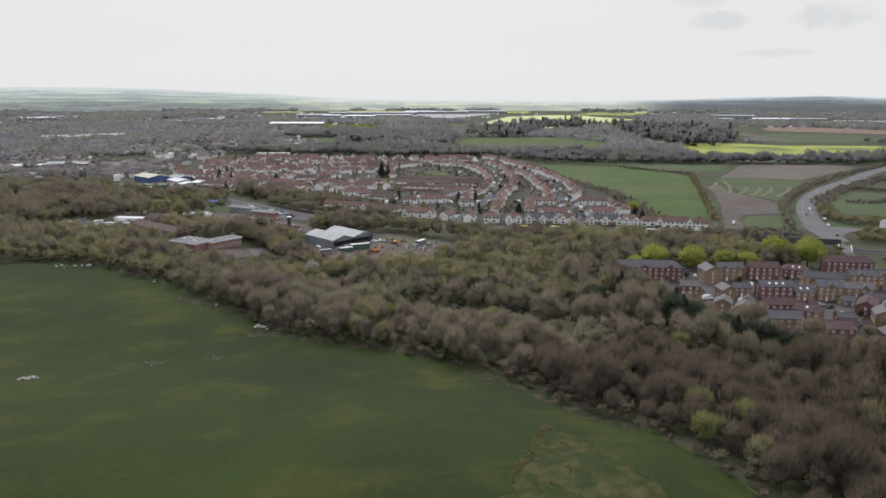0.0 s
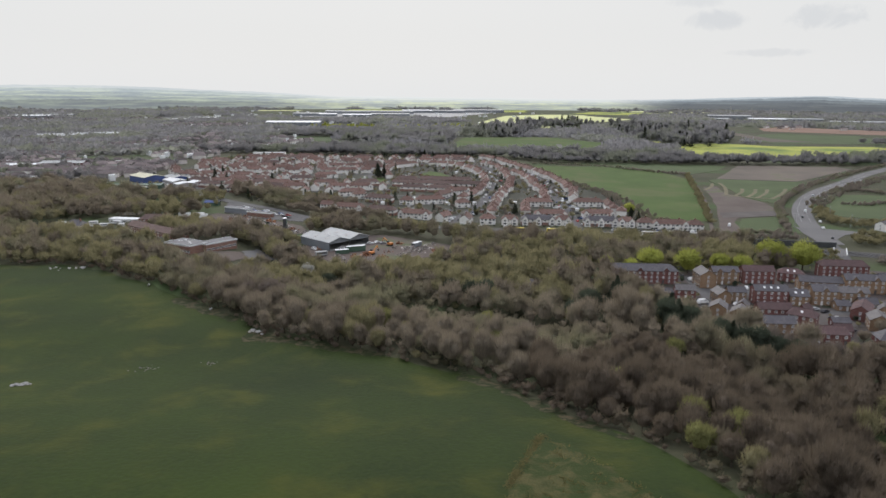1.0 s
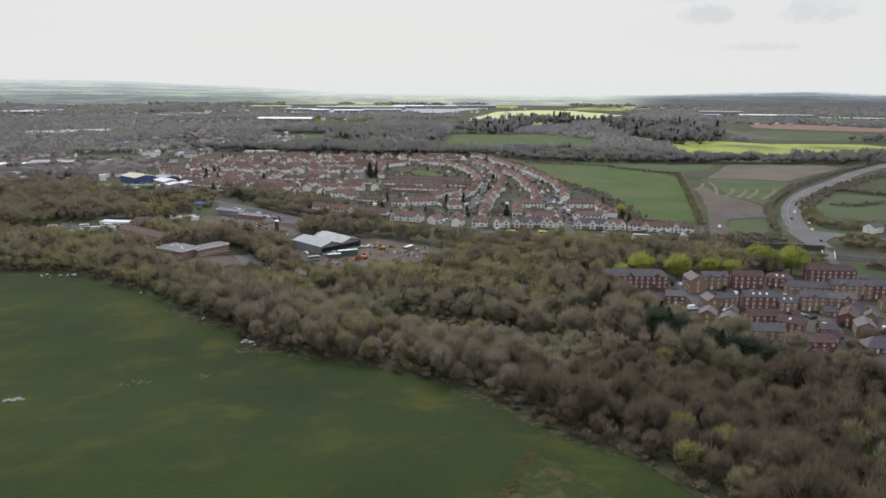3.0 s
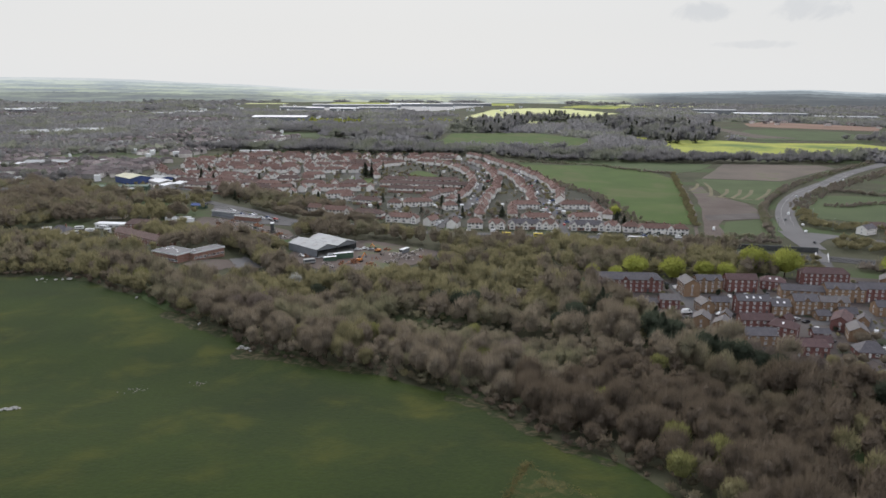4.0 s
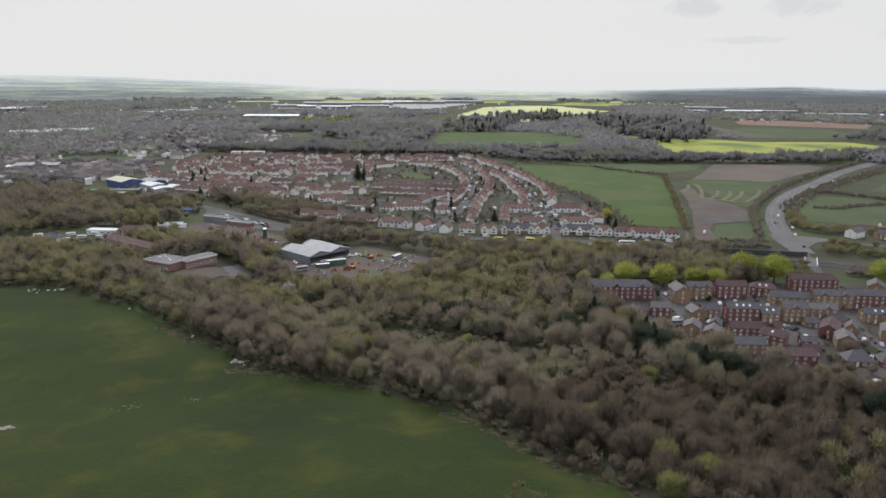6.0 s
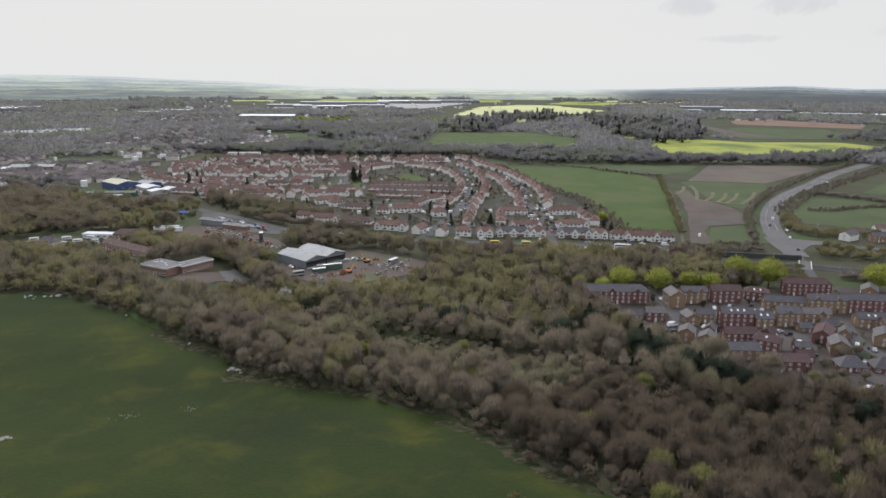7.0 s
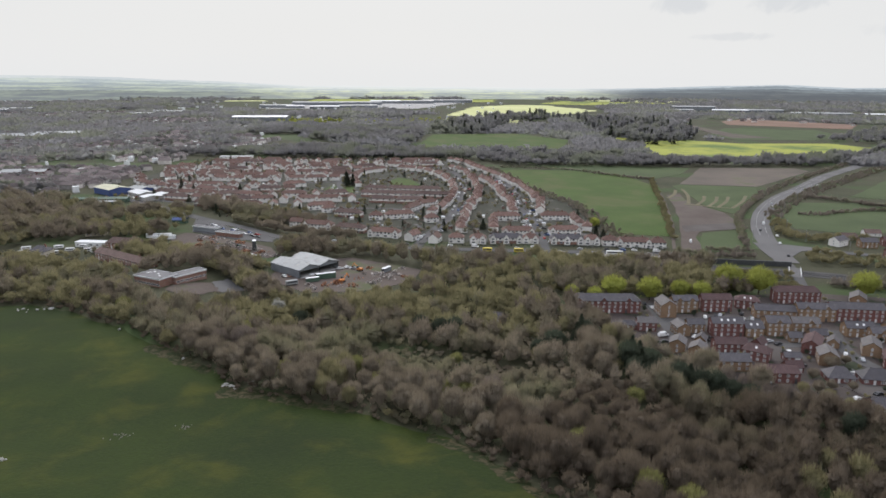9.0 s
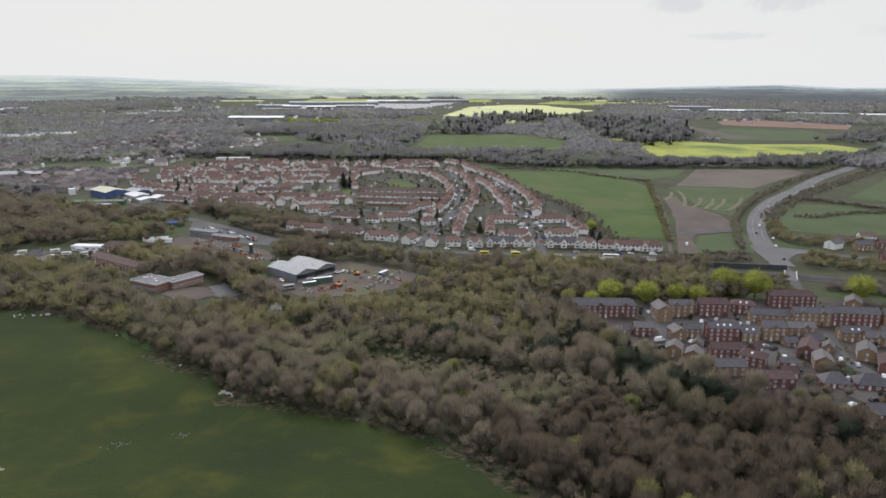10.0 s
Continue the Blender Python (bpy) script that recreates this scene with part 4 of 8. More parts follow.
def crown_array(seed, r, h, low, n, long_, wide, lobes=5, up=1.3, lift=0.55, level=0):
    """A crown between the heights low and h, radius r: one swelling dome with softer swellings on it, feathered with fine upright twigs."""
    rng = np.random.default_rng(seed)
    half = np.array([0.84 * r, 0.84 * r, (h - low) * 0.5])
    mid = np.array([0, 0, low + (h - low) * 0.46])
    a = np.arange(lobes) * 2.4 + rng.uniform(-0.5, 0.5, lobes)
    e = np.radians(rng.uniform(8, 62, lobes))
    way = np.stack([np.cos(e) * np.cos(a), np.cos(e) * np.sin(a), np.sin(e)], axis=1)
    c = np.vstack([mid[None], mid + way * half * rng.uniform(0.42, 0.56, (lobes, 1))])
    size = np.vstack([half[None], np.array([1, 1, 0.98]) * (rng.uniform(0.40, 0.54, (lobes, 1)) * r)])
    k = rng.choice(len(c), n, p=np.append(0.34, np.full(lobes, 0.66 / lobes)) if lobes else np.ones(1))
    d = rng.normal(size=(n, 3))
    d[:, 2] = np.abs(d[:, 2]) - 0.18
    d = unit(d)
    base = c[k] + bulge(d, seed % 7, 0.07) * size[k] * rng.uniform(0.35, 1.0, (n, 1)) ** 0.5
    grow = unit(d * 0.85 + np.array([0, 0, up]) + rng.normal(scale=0.35, size=(n, 3)))
    side = unit(np.cross(grow, rng.normal(size=(n, 3))))
    L, W = long_ * rng.uniform(0.5, 1.5, (n, 1)), wide * rng.uniform(0.6, 1.4, (n, 1))
    tri = np.stack([base - grow * L * 0.45 - side * W * 0.5, base - grow * L * 0.45 + side * W * 0.5, base + grow * L * 0.55 + side * W * 0.1], axis=1)
    rough, fine = finer(OCTA), finer(finer(OCTA))
    inner, di = [], []
    for q in range(len(c)):
        ball = rough if q == 0 or level == 0 else OCTA
        ball = ball[ball[..., 2].mean(axis=1) > (-0.75 if q == 0 else -0.35)]
        inner.append(bulge(ball, seed % 7 + q, 0.07) * size[q] * (0.62, 0.62, 0.5, 0.6)[level] + c[q])
        di.append(ball)
    jitter = np.concatenate([rng.normal(scale=0.10, size=(n, 1, 3))] + [np.zeros((len(q), 1, 3)) for q in inner])
    d = np.concatenate([np.repeat(d[:, None, :], 3, axis=1)] + di)
    tri = np.concatenate([tri] + inner)
    dome = unit((tri - np.array([0, 0, low + (h - low) * 0.3])) / np.array([r, r, (h - low) * 0.62]))
    return tri, unit(0.6 * dome + 0.4 * d + np.array([0, 0, lift]) + jitter)


def conifer_array(seed, r, h, n, big):
    rng = np.random.default_rng(seed)
    z = h * (0.08 + 0.92 * rng.uniform(0, 1, n) ** 1.25)
    tier = 0.8 + 0.2 * np.sin(z * 5.0)
    a = rng.uniform(0, 2 * np.pi, n)
    rad = r * (1 - z / h) ** 0.75 * tier * rng.uniform(0.5, 1.05, n)
    base = np.stack([rad * np.cos(a), rad * np.sin(a), z], axis=1)
    way = np.stack([np.cos(a), np.sin(a), rng.uniform(-0.5, 0.2, n)], axis=1)
    side = np.stack([-np.sin(a), np.cos(a), rng.normal(scale=0.4, size=n)], axis=1)
    L, W = big * rng.uniform(0.7, 1.5, (n, 1)), big * rng.uniform(0.4, 0.9, (n, 1))
    tri = np.stack([base - way * L * 0.5 - side * W * 0.5, base - way * L * 0.5 + side * W * 0.5, base + way * L * 0.5], axis=1)
    return tri, unit(np.stack([np.cos(a), np.sin(a), np.full(n, 0.45)], axis=1) + rng.normal(scale=0.2, size=(n, 3)))[:, None, :].repeat(3, axis=1)


def tri_mesh(name, arr, nor, material):
    n = len(arr)
    me = bpy.data.meshes.new(name)
    me.vertices.add(n * 3)
    me.vertices.foreach_set("co", arr.reshape(-1).astype(np.float32))
    me.loops.add(n * 3)
    me.loops.foreach_set("vertex_index", np.arange(n * 3, dtype=np.int32))
    me.polygons.add(n)
    me.polygons.foreach_set("loop_start", np.arange(0, n * 3, 3, dtype=np.int32))
    me.polygons.foreach_set("loop_total", np.full(n, 3, dtype=np.int32))
    me.materials.append(material)
    me.update(calc_edges=True)
    me.attributes.new("crown_normal", "FLOAT_VECTOR", "CORNER").data.foreach_set("vector", nor.reshape(-1).astype(np.float32))
    return me


def trunk_mesh(h, low, r, seed):
    """A tapered trunk with five rising limbs."""
    rnd, bm = random.Random(seed), bmesh.new()
    def tube(a, b, ra, rb):
        d = (b - a).normalized()
        s = d.orthogonal().normalized()
        t = d.cross(s)
        rings = [[bm.verts.new(p + (s * math.cos(k * 1.2566) + t * math.sin(k * 1.2566)) * q) for k in range(5)] for p, q in ((a, ra), (b, rb))]
        for k in range(5):
            bm.faces.new((rings[0][k], rings[0][(k + 1) % 5], rings[1][(k + 1) % 5], rings[1][k]))
    fork = Vector((0, 0, low + (h - low) * 0.25))
    tube(Vector((0, 0, -0.4)), fork, 0.03 * h, 0.018 * h)
    for k in range(5):
        a = k * 1.2566 + rnd.uniform(-.4, .4)
        tube(fork - Vector((0, 0, 0.1 * k)), Vector((math.cos(a) * r * 0.6, math.sin(a) * r * 0.6, low + (h - low) * rnd.uniform(0.55, 0.85))), 0.012 * h, 0.004 * h)
    return mesh_of("trunk", bm, M["bark"])


tussocks()
KINDS = {}


def kind(name, material, label, specs, conifer=False, **kw):
    """Each form of a tree with full, middle and far detail."""
    out = []
    for i, (r, h, low, n, L, W) in enumerate(specs):
        if conifer:
            arr = [conifer_array(100 + i, r, h, n, 1.0), conifer_array(100 + i, r, h, n // 3, 1.7), conifer_array(100 + i, r, h, n // 9, 2.6), conifer_array(100 + i, r, h, n // 4, 1.9)]
        else:
            arr = [crown_array(hash_of(name) + i, r, h, low, int(n * q), L * a, W * b, level=v, **kw) for v, (q, a, b) in enumerate(((0.8, 1.35, 0.5), (0.36, 1.5, 0.78), (0.045, 1.5, 3.0), (0.13, 1.6, 1.2)))]
        out.append((arr, tri_mesh("crown", *arr[0], M[material]), trunk_mesh(h, low, r, i)))
    KINDS[name] = (material, label, out)


def hash_of(s):
    return sum(ord(c) * (i + 3) for i, c in enumerate(s))


kind("bare", "twig", "bare brown deciduous tree with a rounded crown", [(5.6, 9.6, 0.6, 1200, 1.3, 0.30), (6.8, 10.8, 0.7, 1500, 1.5, 0.32), (4.6, 8.6, 0.5, 900, 1.2, 0.28), (6.0, 11.4, 0.8, 1300, 1.5, 0.30)])
kind("grey", "twig_grey", "bare greyish deciduous tree with a rounded crown", [(5.4, 9.6, 0.7, 1200, 1.3, 0.30), (6.4, 10.8, 0.8, 1400, 1.5, 0.32)])
kind("brown", "twig_dark", "bare dark brown deciduous tree with a rounded crown", [(5.6, 9.6, 0.6, 1200, 1.3, 0.30), (6.6, 10.8, 0.7, 1500, 1.5, 0.32), (4.8, 8.8, 0.5, 1000, 1.2, 0.28)])
kind("bud", "bud", "deciduous tree with olive buds opening on brown twigs", [(5.0, 8.8, 0.5, 1200, 1.1, 0.34), (5.8, 9.8, 0.6, 1400, 1.2, 0.36), (4.4, 7.8, 0.5, 950, 1.0, 0.32)])
kind("fresh", "fresh", "round tree in fresh yellow-green leaf", [(4.8, 8.4, -0.6, 1700, 0.7, 0.5), (5.7, 9.6, -0.6, 2000, 0.7, 0.5)], lobes=9, up=0.2)
kind("young", "young", "small tree in fresh yellow-green leaf", [(4.4, 8.6, 0.6, 1200, 0.9, 0.4), (5.2, 9.6, 0.6, 1400, 0.9, 0.4)])
kind("conifer", "needle", "dark green conifer with a pointed crown", [(4.3, 13.0, 0.3, 1200, 0, 0), (4.8, 11.5, 0.3, 1200, 0, 0)], conifer=True)
kind("hedge", "hedge", "bushy hedge plant", [(5.6, 9.0, 0.2, 1200, 1.3, 0.30), (6.4, 8.4, 0.2, 1200, 1.4, 0.30), (4.8, 8.0, 0.2, 1000, 1.2, 0.28)], lift=2.5, lobes=1)
# both far kinds wear the twig colours with painted haze
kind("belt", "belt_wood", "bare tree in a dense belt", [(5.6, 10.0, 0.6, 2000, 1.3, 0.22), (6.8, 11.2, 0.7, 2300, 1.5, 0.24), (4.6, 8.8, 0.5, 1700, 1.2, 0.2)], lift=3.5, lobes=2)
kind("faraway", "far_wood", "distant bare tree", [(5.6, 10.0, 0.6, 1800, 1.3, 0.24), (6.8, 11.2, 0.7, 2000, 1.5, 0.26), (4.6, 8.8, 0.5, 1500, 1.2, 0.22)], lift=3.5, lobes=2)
kind("evergreen", "needle", "dark evergreen tree with a broad rounded crown", [(4.8, 10.5, 0.5, 1500, 0.9, 0.45), (5.6, 12.0, 0.6, 1800, 0.9, 0.45)], lobes=6, up=0.4)
kind("blossom", "blossom", "tree covered in white spring blossom", [(3.6, 9.0, 0.8, 1100, 0.6, 0.45)], lobes=6, up=0.2)


def tree(kind_name, i, x, y, scale=1.0, label="", group="", name="tree"):
    material, lab, specs = KINDS[kind_name]
    arr, crown, trunk = specs[i % len(specs)]
    t = empty(name, x, y, terrain(x, y), (x * 37 + y * 91) % 360, label or lab, "tree", group)
    t.scale = (scale, scale, scale)
    at(trunk, "trunk", t, Matrix())
    at(crown, "crown", t, Matrix())
    return t


def many(name, kind_name, places, label, lod=0, category="woodland"):
    """A wood of uncountable trees as one object."""
    material, _, specs = KINDS[kind_name]
    parts_, normals = [], []
    for x, y, s, sz, a, i in places:
        arr, nor = specs[i % len(specs)][0][lod]
        c, d = math.cos(a), math.sin(a)
        v = arr * np.array([s, s, s * sz])
        w = np.empty_like(v)
        w[..., 0], w[..., 1], w[..., 2] = v[..., 0] * c - v[..., 1] * d + x, v[..., 0] * d + v[..., 1] * c + y, v[..., 2] + terrain(x, y) - 0.2
        parts_.append(w)
        normals.append(np.stack([nor[..., 0] * c - nor[..., 1] * d, nor[..., 0] * d + nor[..., 1] * c, nor[..., 2]], axis=-1))
    if parts_:
        tagged(new(name, tri_mesh(name, np.concatenate(parts_), np.concatenate(normals), M[material])), label, category, kind="stuff")


# where no tree of the near wood stands
CLEAR = [
    [(-180, 396), (-152, 362), (-128, 346), (-98, 378), (-132, 422), (-165, 420)],
    [(-235, 462), (-225, 478), (-165, 436), (-172, 420), (-190, 428)],
    [(-300, 482), (-300, 520), (-205, 530), (-200, 505), (-240, 486)],
    [(-122, 452), (-100, 474), (-50, 476), (-2, 444), (-8, 405), (-42, 378), (-76, 380), (-102, 404)],
    [(-215, 625), (-208, 530), (-190, 500), (-160, 462), (-112, 452), (-104, 470), (-108, 500), (-90, 525), (-160, 585)],
    [(58, 384), (66, 350), (92, 326), (98, 303), (112, 281), (126, 266), (140, 256), (148, 245), (154, 228), (170, 218), (420, 215), (420, 395), (210, 402), (185, 388), (60, 384)],
    [(17, 356), (40, 349), (38, 336), (14, 344)],
]


def near_main(x, y):
    return y > lerp_table([(q[0], q[1]) for q in MAIN], x) - (30 if x > -25 else 14)


def wood_ok(x, y):
    if past_edge(x, y) < 2.2 or near_main(x, y):
        return False
    if x > 176 and y > 397:
        return False
    return not any(inside(c, x, y) for c in CLEAR)


FRESH = ((76, 379, 0.7, 0), (89, 378, 0.8, 0), (101, 386, 1.05, 1), (120, 381, 1.1, 1), (138, 384, 1.0, 0), (149, 382, 0.95, 0), (172, 402, 1.2, 1), (186, 392, 1.3, 1), (244, 386, 1.2, 1), (132, 572, 0.8, 0))
YOUNG = ((-31, 272, 0.75), (-24.5, 271, 0.8), (-17, 273, 0.75), (2, 259, 0.45), (-85, 306, 0.8), (-57, 262, 0.6), (-20, 252, 0.7), (-8, 250, 0.7), (2, 248, 0.8), (12, 245, 0.7), (45, 205, 0.7), (55, 170, 0.7), (62, 160, 0.8), (50, 150, 0.7), (-134, 326, 0.8), (10, 290, 0.6), (-150, 336, 0.7), (72, 240, 0.7))
CONIFERS = ((66, 306, 0.8, 0), (63, 300, 0.8, 1), (81, 278, 0.95, 0), (85, 281, 0.9, 1), (82, 268, 0.85, 0), (101, 266, 0.8, 1), (124, 532, 0.7, 0), (129, 529, 0.62, 1))
EVERGREENS = ((69, 309, 0.7, 0), (79, 274, 0.9, 1), (88, 277, 0.85, 1), (79, 265, 0.8, 0), (86, 270, 0.85, 1), (84, 263, 0.75, 0), (96, 265, 0.8, 1), (103, 261, 0.85, 0), (108, 259, 0.75, 1), (113, 254, 0.75, 0), (118, 250, 0.65, 1), (91, 283, 0.7, 0), (-65, 336, 0.6, 1), (3, 322, 0.8, 0), (10, 320, 0.75, 1), (-6, 330, 0.7, 0), (52, 292, 0.8, 1), (46, 300, 0.65, 0), (142, 226, 0.7, 1))
BLOSSOM = ((-79, 352, 1.25), (-40, 318, 0.5), (15, 268, 0.45))
KEEP = [q[:2] for q in FRESH + YOUNG + CONIFERS + EVERGREENS + BLOSSOM]
# young growth before the terrace and the parked caravans
LOW = [[(-320, 446), (-320, 490), (-232, 490), (-205, 480), (-240, 446)], [(-245, 440), (-235, 470), (-165, 436), (-180, 402), (-222, 424)]]
# low growth in a strip across the wood
THICKET = [(-45, 286), (5, 258), (40, 232), (75, 205), (100, 230), (62, 262), (40, 282), (-28, 302)]
BRAMBLE = [(-30, 312), (0, 306), (20, 298), (38, 284), (30, 276), (4, 284), (-28, 300)]
rnd = random.Random(11)
spots = []
gx = -420.0
while gx < 330:
    gy = -60.0
    while gy < 560:
        x, y = gx + rnd.uniform(-3.1, 3.1), gy + rnd.uniform(-3.1, 3.1)
        if wood_ok(x, y) and not any(math.hypot(x - a, y - b) < 5.5 for a, b in KEEP) and y > 112 and abs(x) < 0.66 * (y - 14) + 38 and (x < 250 or y < 230):
            spots.append((x, y))
        gy += 6.8
    gx += 6.8


def tree_kind(x, y):
    n = noise.noise((x * 0.018, y * 0.018, 2)) + 0.35 * noise.noise((x * 0.07, y * 0.07, 5))
    band = 0.02 + smooth((y - 265) / 80) * 0.50 + (0.16 if past_edge(x, y) < 12 and x < 0 else 0)
    v = n + band + rnd.uniform(-0.3, 0.3)
    if v > (0.52 if y > 215 else 0.66):
        return "bud"
    # the near right of the wood gets the darker twigs
    if x + 0.6 * (240 - y) > 40 + 25 * n and y < 250:
        return "brown"
    return "grey" if v < -0.5 else "bare"


singles, massed = 0, {(k_, n_): [] for k_ in ("bare", "grey", "bud", "brown") for n_ in (1, 3)}
for x, y in sorted(spots, key=lambda p: p[1]):
    k = tree_kind(x, y)
    s, sz, a, i = rnd.uniform(0.66, 1.02), rnd.uniform(1.15, 1.5), rnd.uniform(0, 6.28), rnd.randrange(8)
    if past_edge(x, y) < 7:
        s *= 0.85
    if inside(THICKET, x, y):
        s *= 0.62
    if inside(BRAMBLE, x, y):
        s, sz, k = s * 0.4, 0.7, "bare"
    elif any(inside(q, x, y) for q in LOW):
        s *= 0.45
    if singles < 220 and -110 < x < 160 and past_edge(x, y) < 30:
        tree(k, i, x, y, s, group="trees along the meadow").scale.z = s * sz
        singles += 1
    else:
        massed[k, 1 if y < 310 else 3].append((x, y, s, sz, a, i))
for (k, lod), places in massed.items():
    many("woodland", k, places, {"bare": "dense wood of bare brown trees", "brown": "stand of bare dark brown trees", "grey": "bare greyish trees mixed through the wood", "bud": "olive budding trees mixed through the wood"}[k], lod)
# underwood between the taller trees
under = {"bare": [], "bud": [], "brown": []}
ux = -240.0
while ux < 190:
    uy = 130.0
    while uy < 372:
        x, y = ux + rnd.uniform(-2.6, 2.6), uy + rnd.uniform(-2.6, 2.6)
        if wood_ok(x, y) and past_edge(x, y) > 3 and abs(x) < 0.66 * (y - 14) + 10 and not inside(BRAMBLE, x, y) and not any(math.hypot(x - a, y - b) < 4.5 for a, b in KEEP):
            thick = inside(THICKET, x, y)
            k = tree_kind(x, y)
            under[k if k in under else "bare"].append((x, y, rnd.uniform(0.42, 0.66), rnd.uniform(1.0, 1.4) if thick else rnd.uniform(0.8, 1.2), rnd.uniform(0, 6.28), rnd.randrange(4)))
        uy += 5.6
    ux += 5.6
for k, places in under.items():
    many("underwood", k, places, {"bare": "brown saplings and bushes under the bare trees", "brown": "dark brown saplings under the bare trees", "bud": "olive bushes under the bare trees"}[k], 2)
# brambles in the open strip
low_growth = []
while len(low_growth) < 150:
    x, y = rnd.uniform(-30, 38), rnd.uniform(276, 312)
    if inside(BRAMBLE, x, y):
        low_growth.append((x, y, rnd.uniform(0.22, 0.34), 0.7, rnd.uniform(0, 6.28), rnd.randrange(4)))
many("brambles", "bare", low_growth, "low tangled brown brambles in an open strip", 3, "scrub")
# undergrowth along the meadow
shrubs = []
for p, d in spline([q for q in EDGE if -230 <= q[0] <= 60], 2.0):
    o = rnd.uniform(-0.6, 6.5)
    shrubs.append((p.x - d.y * o, p.y + d.x * o, rnd.uniform(0.22, 0.46), rnd.uniform(0.7, 1.0), rnd.uniform(0, 6.28), rnd.randrange(4)))
many("undergrowth", "brown", shrubs, "low brown scrub at the foot of the trees", 2, "scrub")

for x, y, s, i in FRESH:
    tree("fresh", i, x, y, s * 1.45, group="trees in fresh leaf")
for x, y, s in YOUNG:
    tree("young", int(x) % 2, x, y, s * 1.4, "small tree in fresh yellow-green leaf among bare trees", "trees in fresh leaf")
for x, y, s, i in CONIFERS:
    tree("conifer", i, x, y, s * 1.25, group="dark conifers")
for x, y, s, i in EVERGREENS:
    tree("evergreen", i, x, y, s * 1.45, group="dark evergreens in the wood")
for x, y, s in BLOSSOM:
    tree("blossom", 0, x, y, s)

# ---- houses ----


def roof_mesh(length, depth, eaves, rise, material, hip=0.0, over=0.35, thick=0.18):
    """Gabled (hip 0) or hipped roof with overhanging eaves and real thickness, ridge along x."""
    bm = bmesh.new()
    lx, ly, z0 = length / 2 + over, depth / 2 + over, eaves - over * rise / (depth / 2) * 0.9
    rx = lx - hip
    for dz in (0.0,):
        a, b, c, d = (bm.verts.new((sx * lx, sy * ly, z0)) for sx, sy in ((-1, -1), (1, -1), (1, 1), (-1, 1)))
        e, f = bm.verts.new((-rx, 0, eaves + rise)), bm.verts.new((rx, 0, eaves + rise))
        top = [bm.faces.new(q) for q in ((a, b, f, e), (c, d, e, f), (b, c, f), (d, a, e))]
    if hip == 0:
        for q in top[2:]:
            bm.faces.remove(q)
        top = top[:2]
    r = bmesh.ops.extrude_face_region(bm, geom=top)
    for v in (g for g in r["geom"] if isinstance(g, bmesh.types.BMVert)):
        v.co.z += thick
    bmesh.ops.recalc_face_normals(bm, faces=bm.faces)
    # ridge cap
    add_box(bm, -rx, rx, -0.14, 0.14, eaves + rise + thick - 0.08, eaves + rise + thick + 0.06)
    return mesh_of("roof", bm, material)


def wall_mesh(length, depth, eaves, rise, hip, upper, lower=None, split=0.0):
    """The shell of a house; with another facing below the height split."""
    bm = bmesh.new()
    x, y = length / 2, depth / 2
    if lower:
        add_box(bm, -x - 0.02, x + 0.02, -y - 0.02, y + 0.02, -0.6, split, 1)
    add_box(bm, -x, x, -y, y, split if lower else -0.6, eaves, 0)
    if hip == 0:
        for s in (-1, 1):
            p = [bm.verts.new(q) for q in ((s * x, -y, eaves), (s * x, y, eaves), (s * x, 0, eaves + rise), (s * (x - 0.25), -y, eaves), (s * (x - 0.25), y, eaves), (s * (x - 0.25), 0, eaves + rise))]
            for q in ((0, 1, 2), (5, 4, 3), (0, 3, 4, 1), (1, 4, 5, 2), (2, 5, 3, 0)):
                bm.faces.new([p[i] for i in q])
    bmesh.ops.recalc_face_normals(bm, faces=bm.faces)
    return mesh_of("wall", bm, [upper, lower] if lower else upper)


def window_mesh(w, h, bars=1, glass=False, rim=0.17):
    """A framed window in one piece, facing -y: a white frame and bars round sunk lights."""
    bm = bmesh.new()
    n = bars + 1
    f, b = ([[bm.verts.new((-w / 2 + w * k / n, y, z)) for z in (0, h)] for k in range(n + 1)] for y in (-0.07, 0.06))
    lights = [bm.faces.new((f[k][0], f[k + 1][0], f[k + 1][1], f[k][1])) for k in range(n)]
    for k in range(n):
        for z in (0, 1):
            bm.faces.new((f[k][z], f[k + 1][z], b[k + 1][z], b[k][z]))
    for k in (0, n):
        bm.faces.new((f[k][0], f[k][1], b[k][1], b[k][0]))
    bmesh.ops.recalc_face_normals(bm, faces=bm.faces)
    bmesh.ops.inset_individual(bm, faces=lights, thickness=rim, depth=-0.04)
    if glass:
        for q in lights:
            q.material_index = 1
    return mesh_of("window", bm, [M["frame"], M["glass"]] if glass else M["frame"])


def pane_mesh(w, h):
    return mesh_of("pane", box(-w / 2 + 0.17, w / 2 - 0.17, -0.045, -0.01, 0.17, h - 0.17), M["glass"])


def door_mesh(w, h, material):
    bm = box(-w / 2, w / 2, -0.05, 0.05, 0, h)
    add_box(bm, -w / 2 + 0.15, w / 2 - 0.15, -0.08, -0.04, h * 0.55, h - 0.2)
    return mesh_of("door", bm, material)


def chimney_mesh(material):
    bm = add_box(bmesh.new(), -0.55, 0.55, -0.3, 0.3, -1.2, 1.1)
    add_box(bm, -0.62, 0.62, -0.37, 0.37, 0.9, 1.05)
    for x in (-0.3, 0.3):
        v = bmesh.ops.create_cone(bm, cap_ends=True, segments=8, radius1=0.15, radius2=0.12, depth=0.5, matrix=pose(x, 0, 1.3))
    return mesh_of("chimney", bm, material)


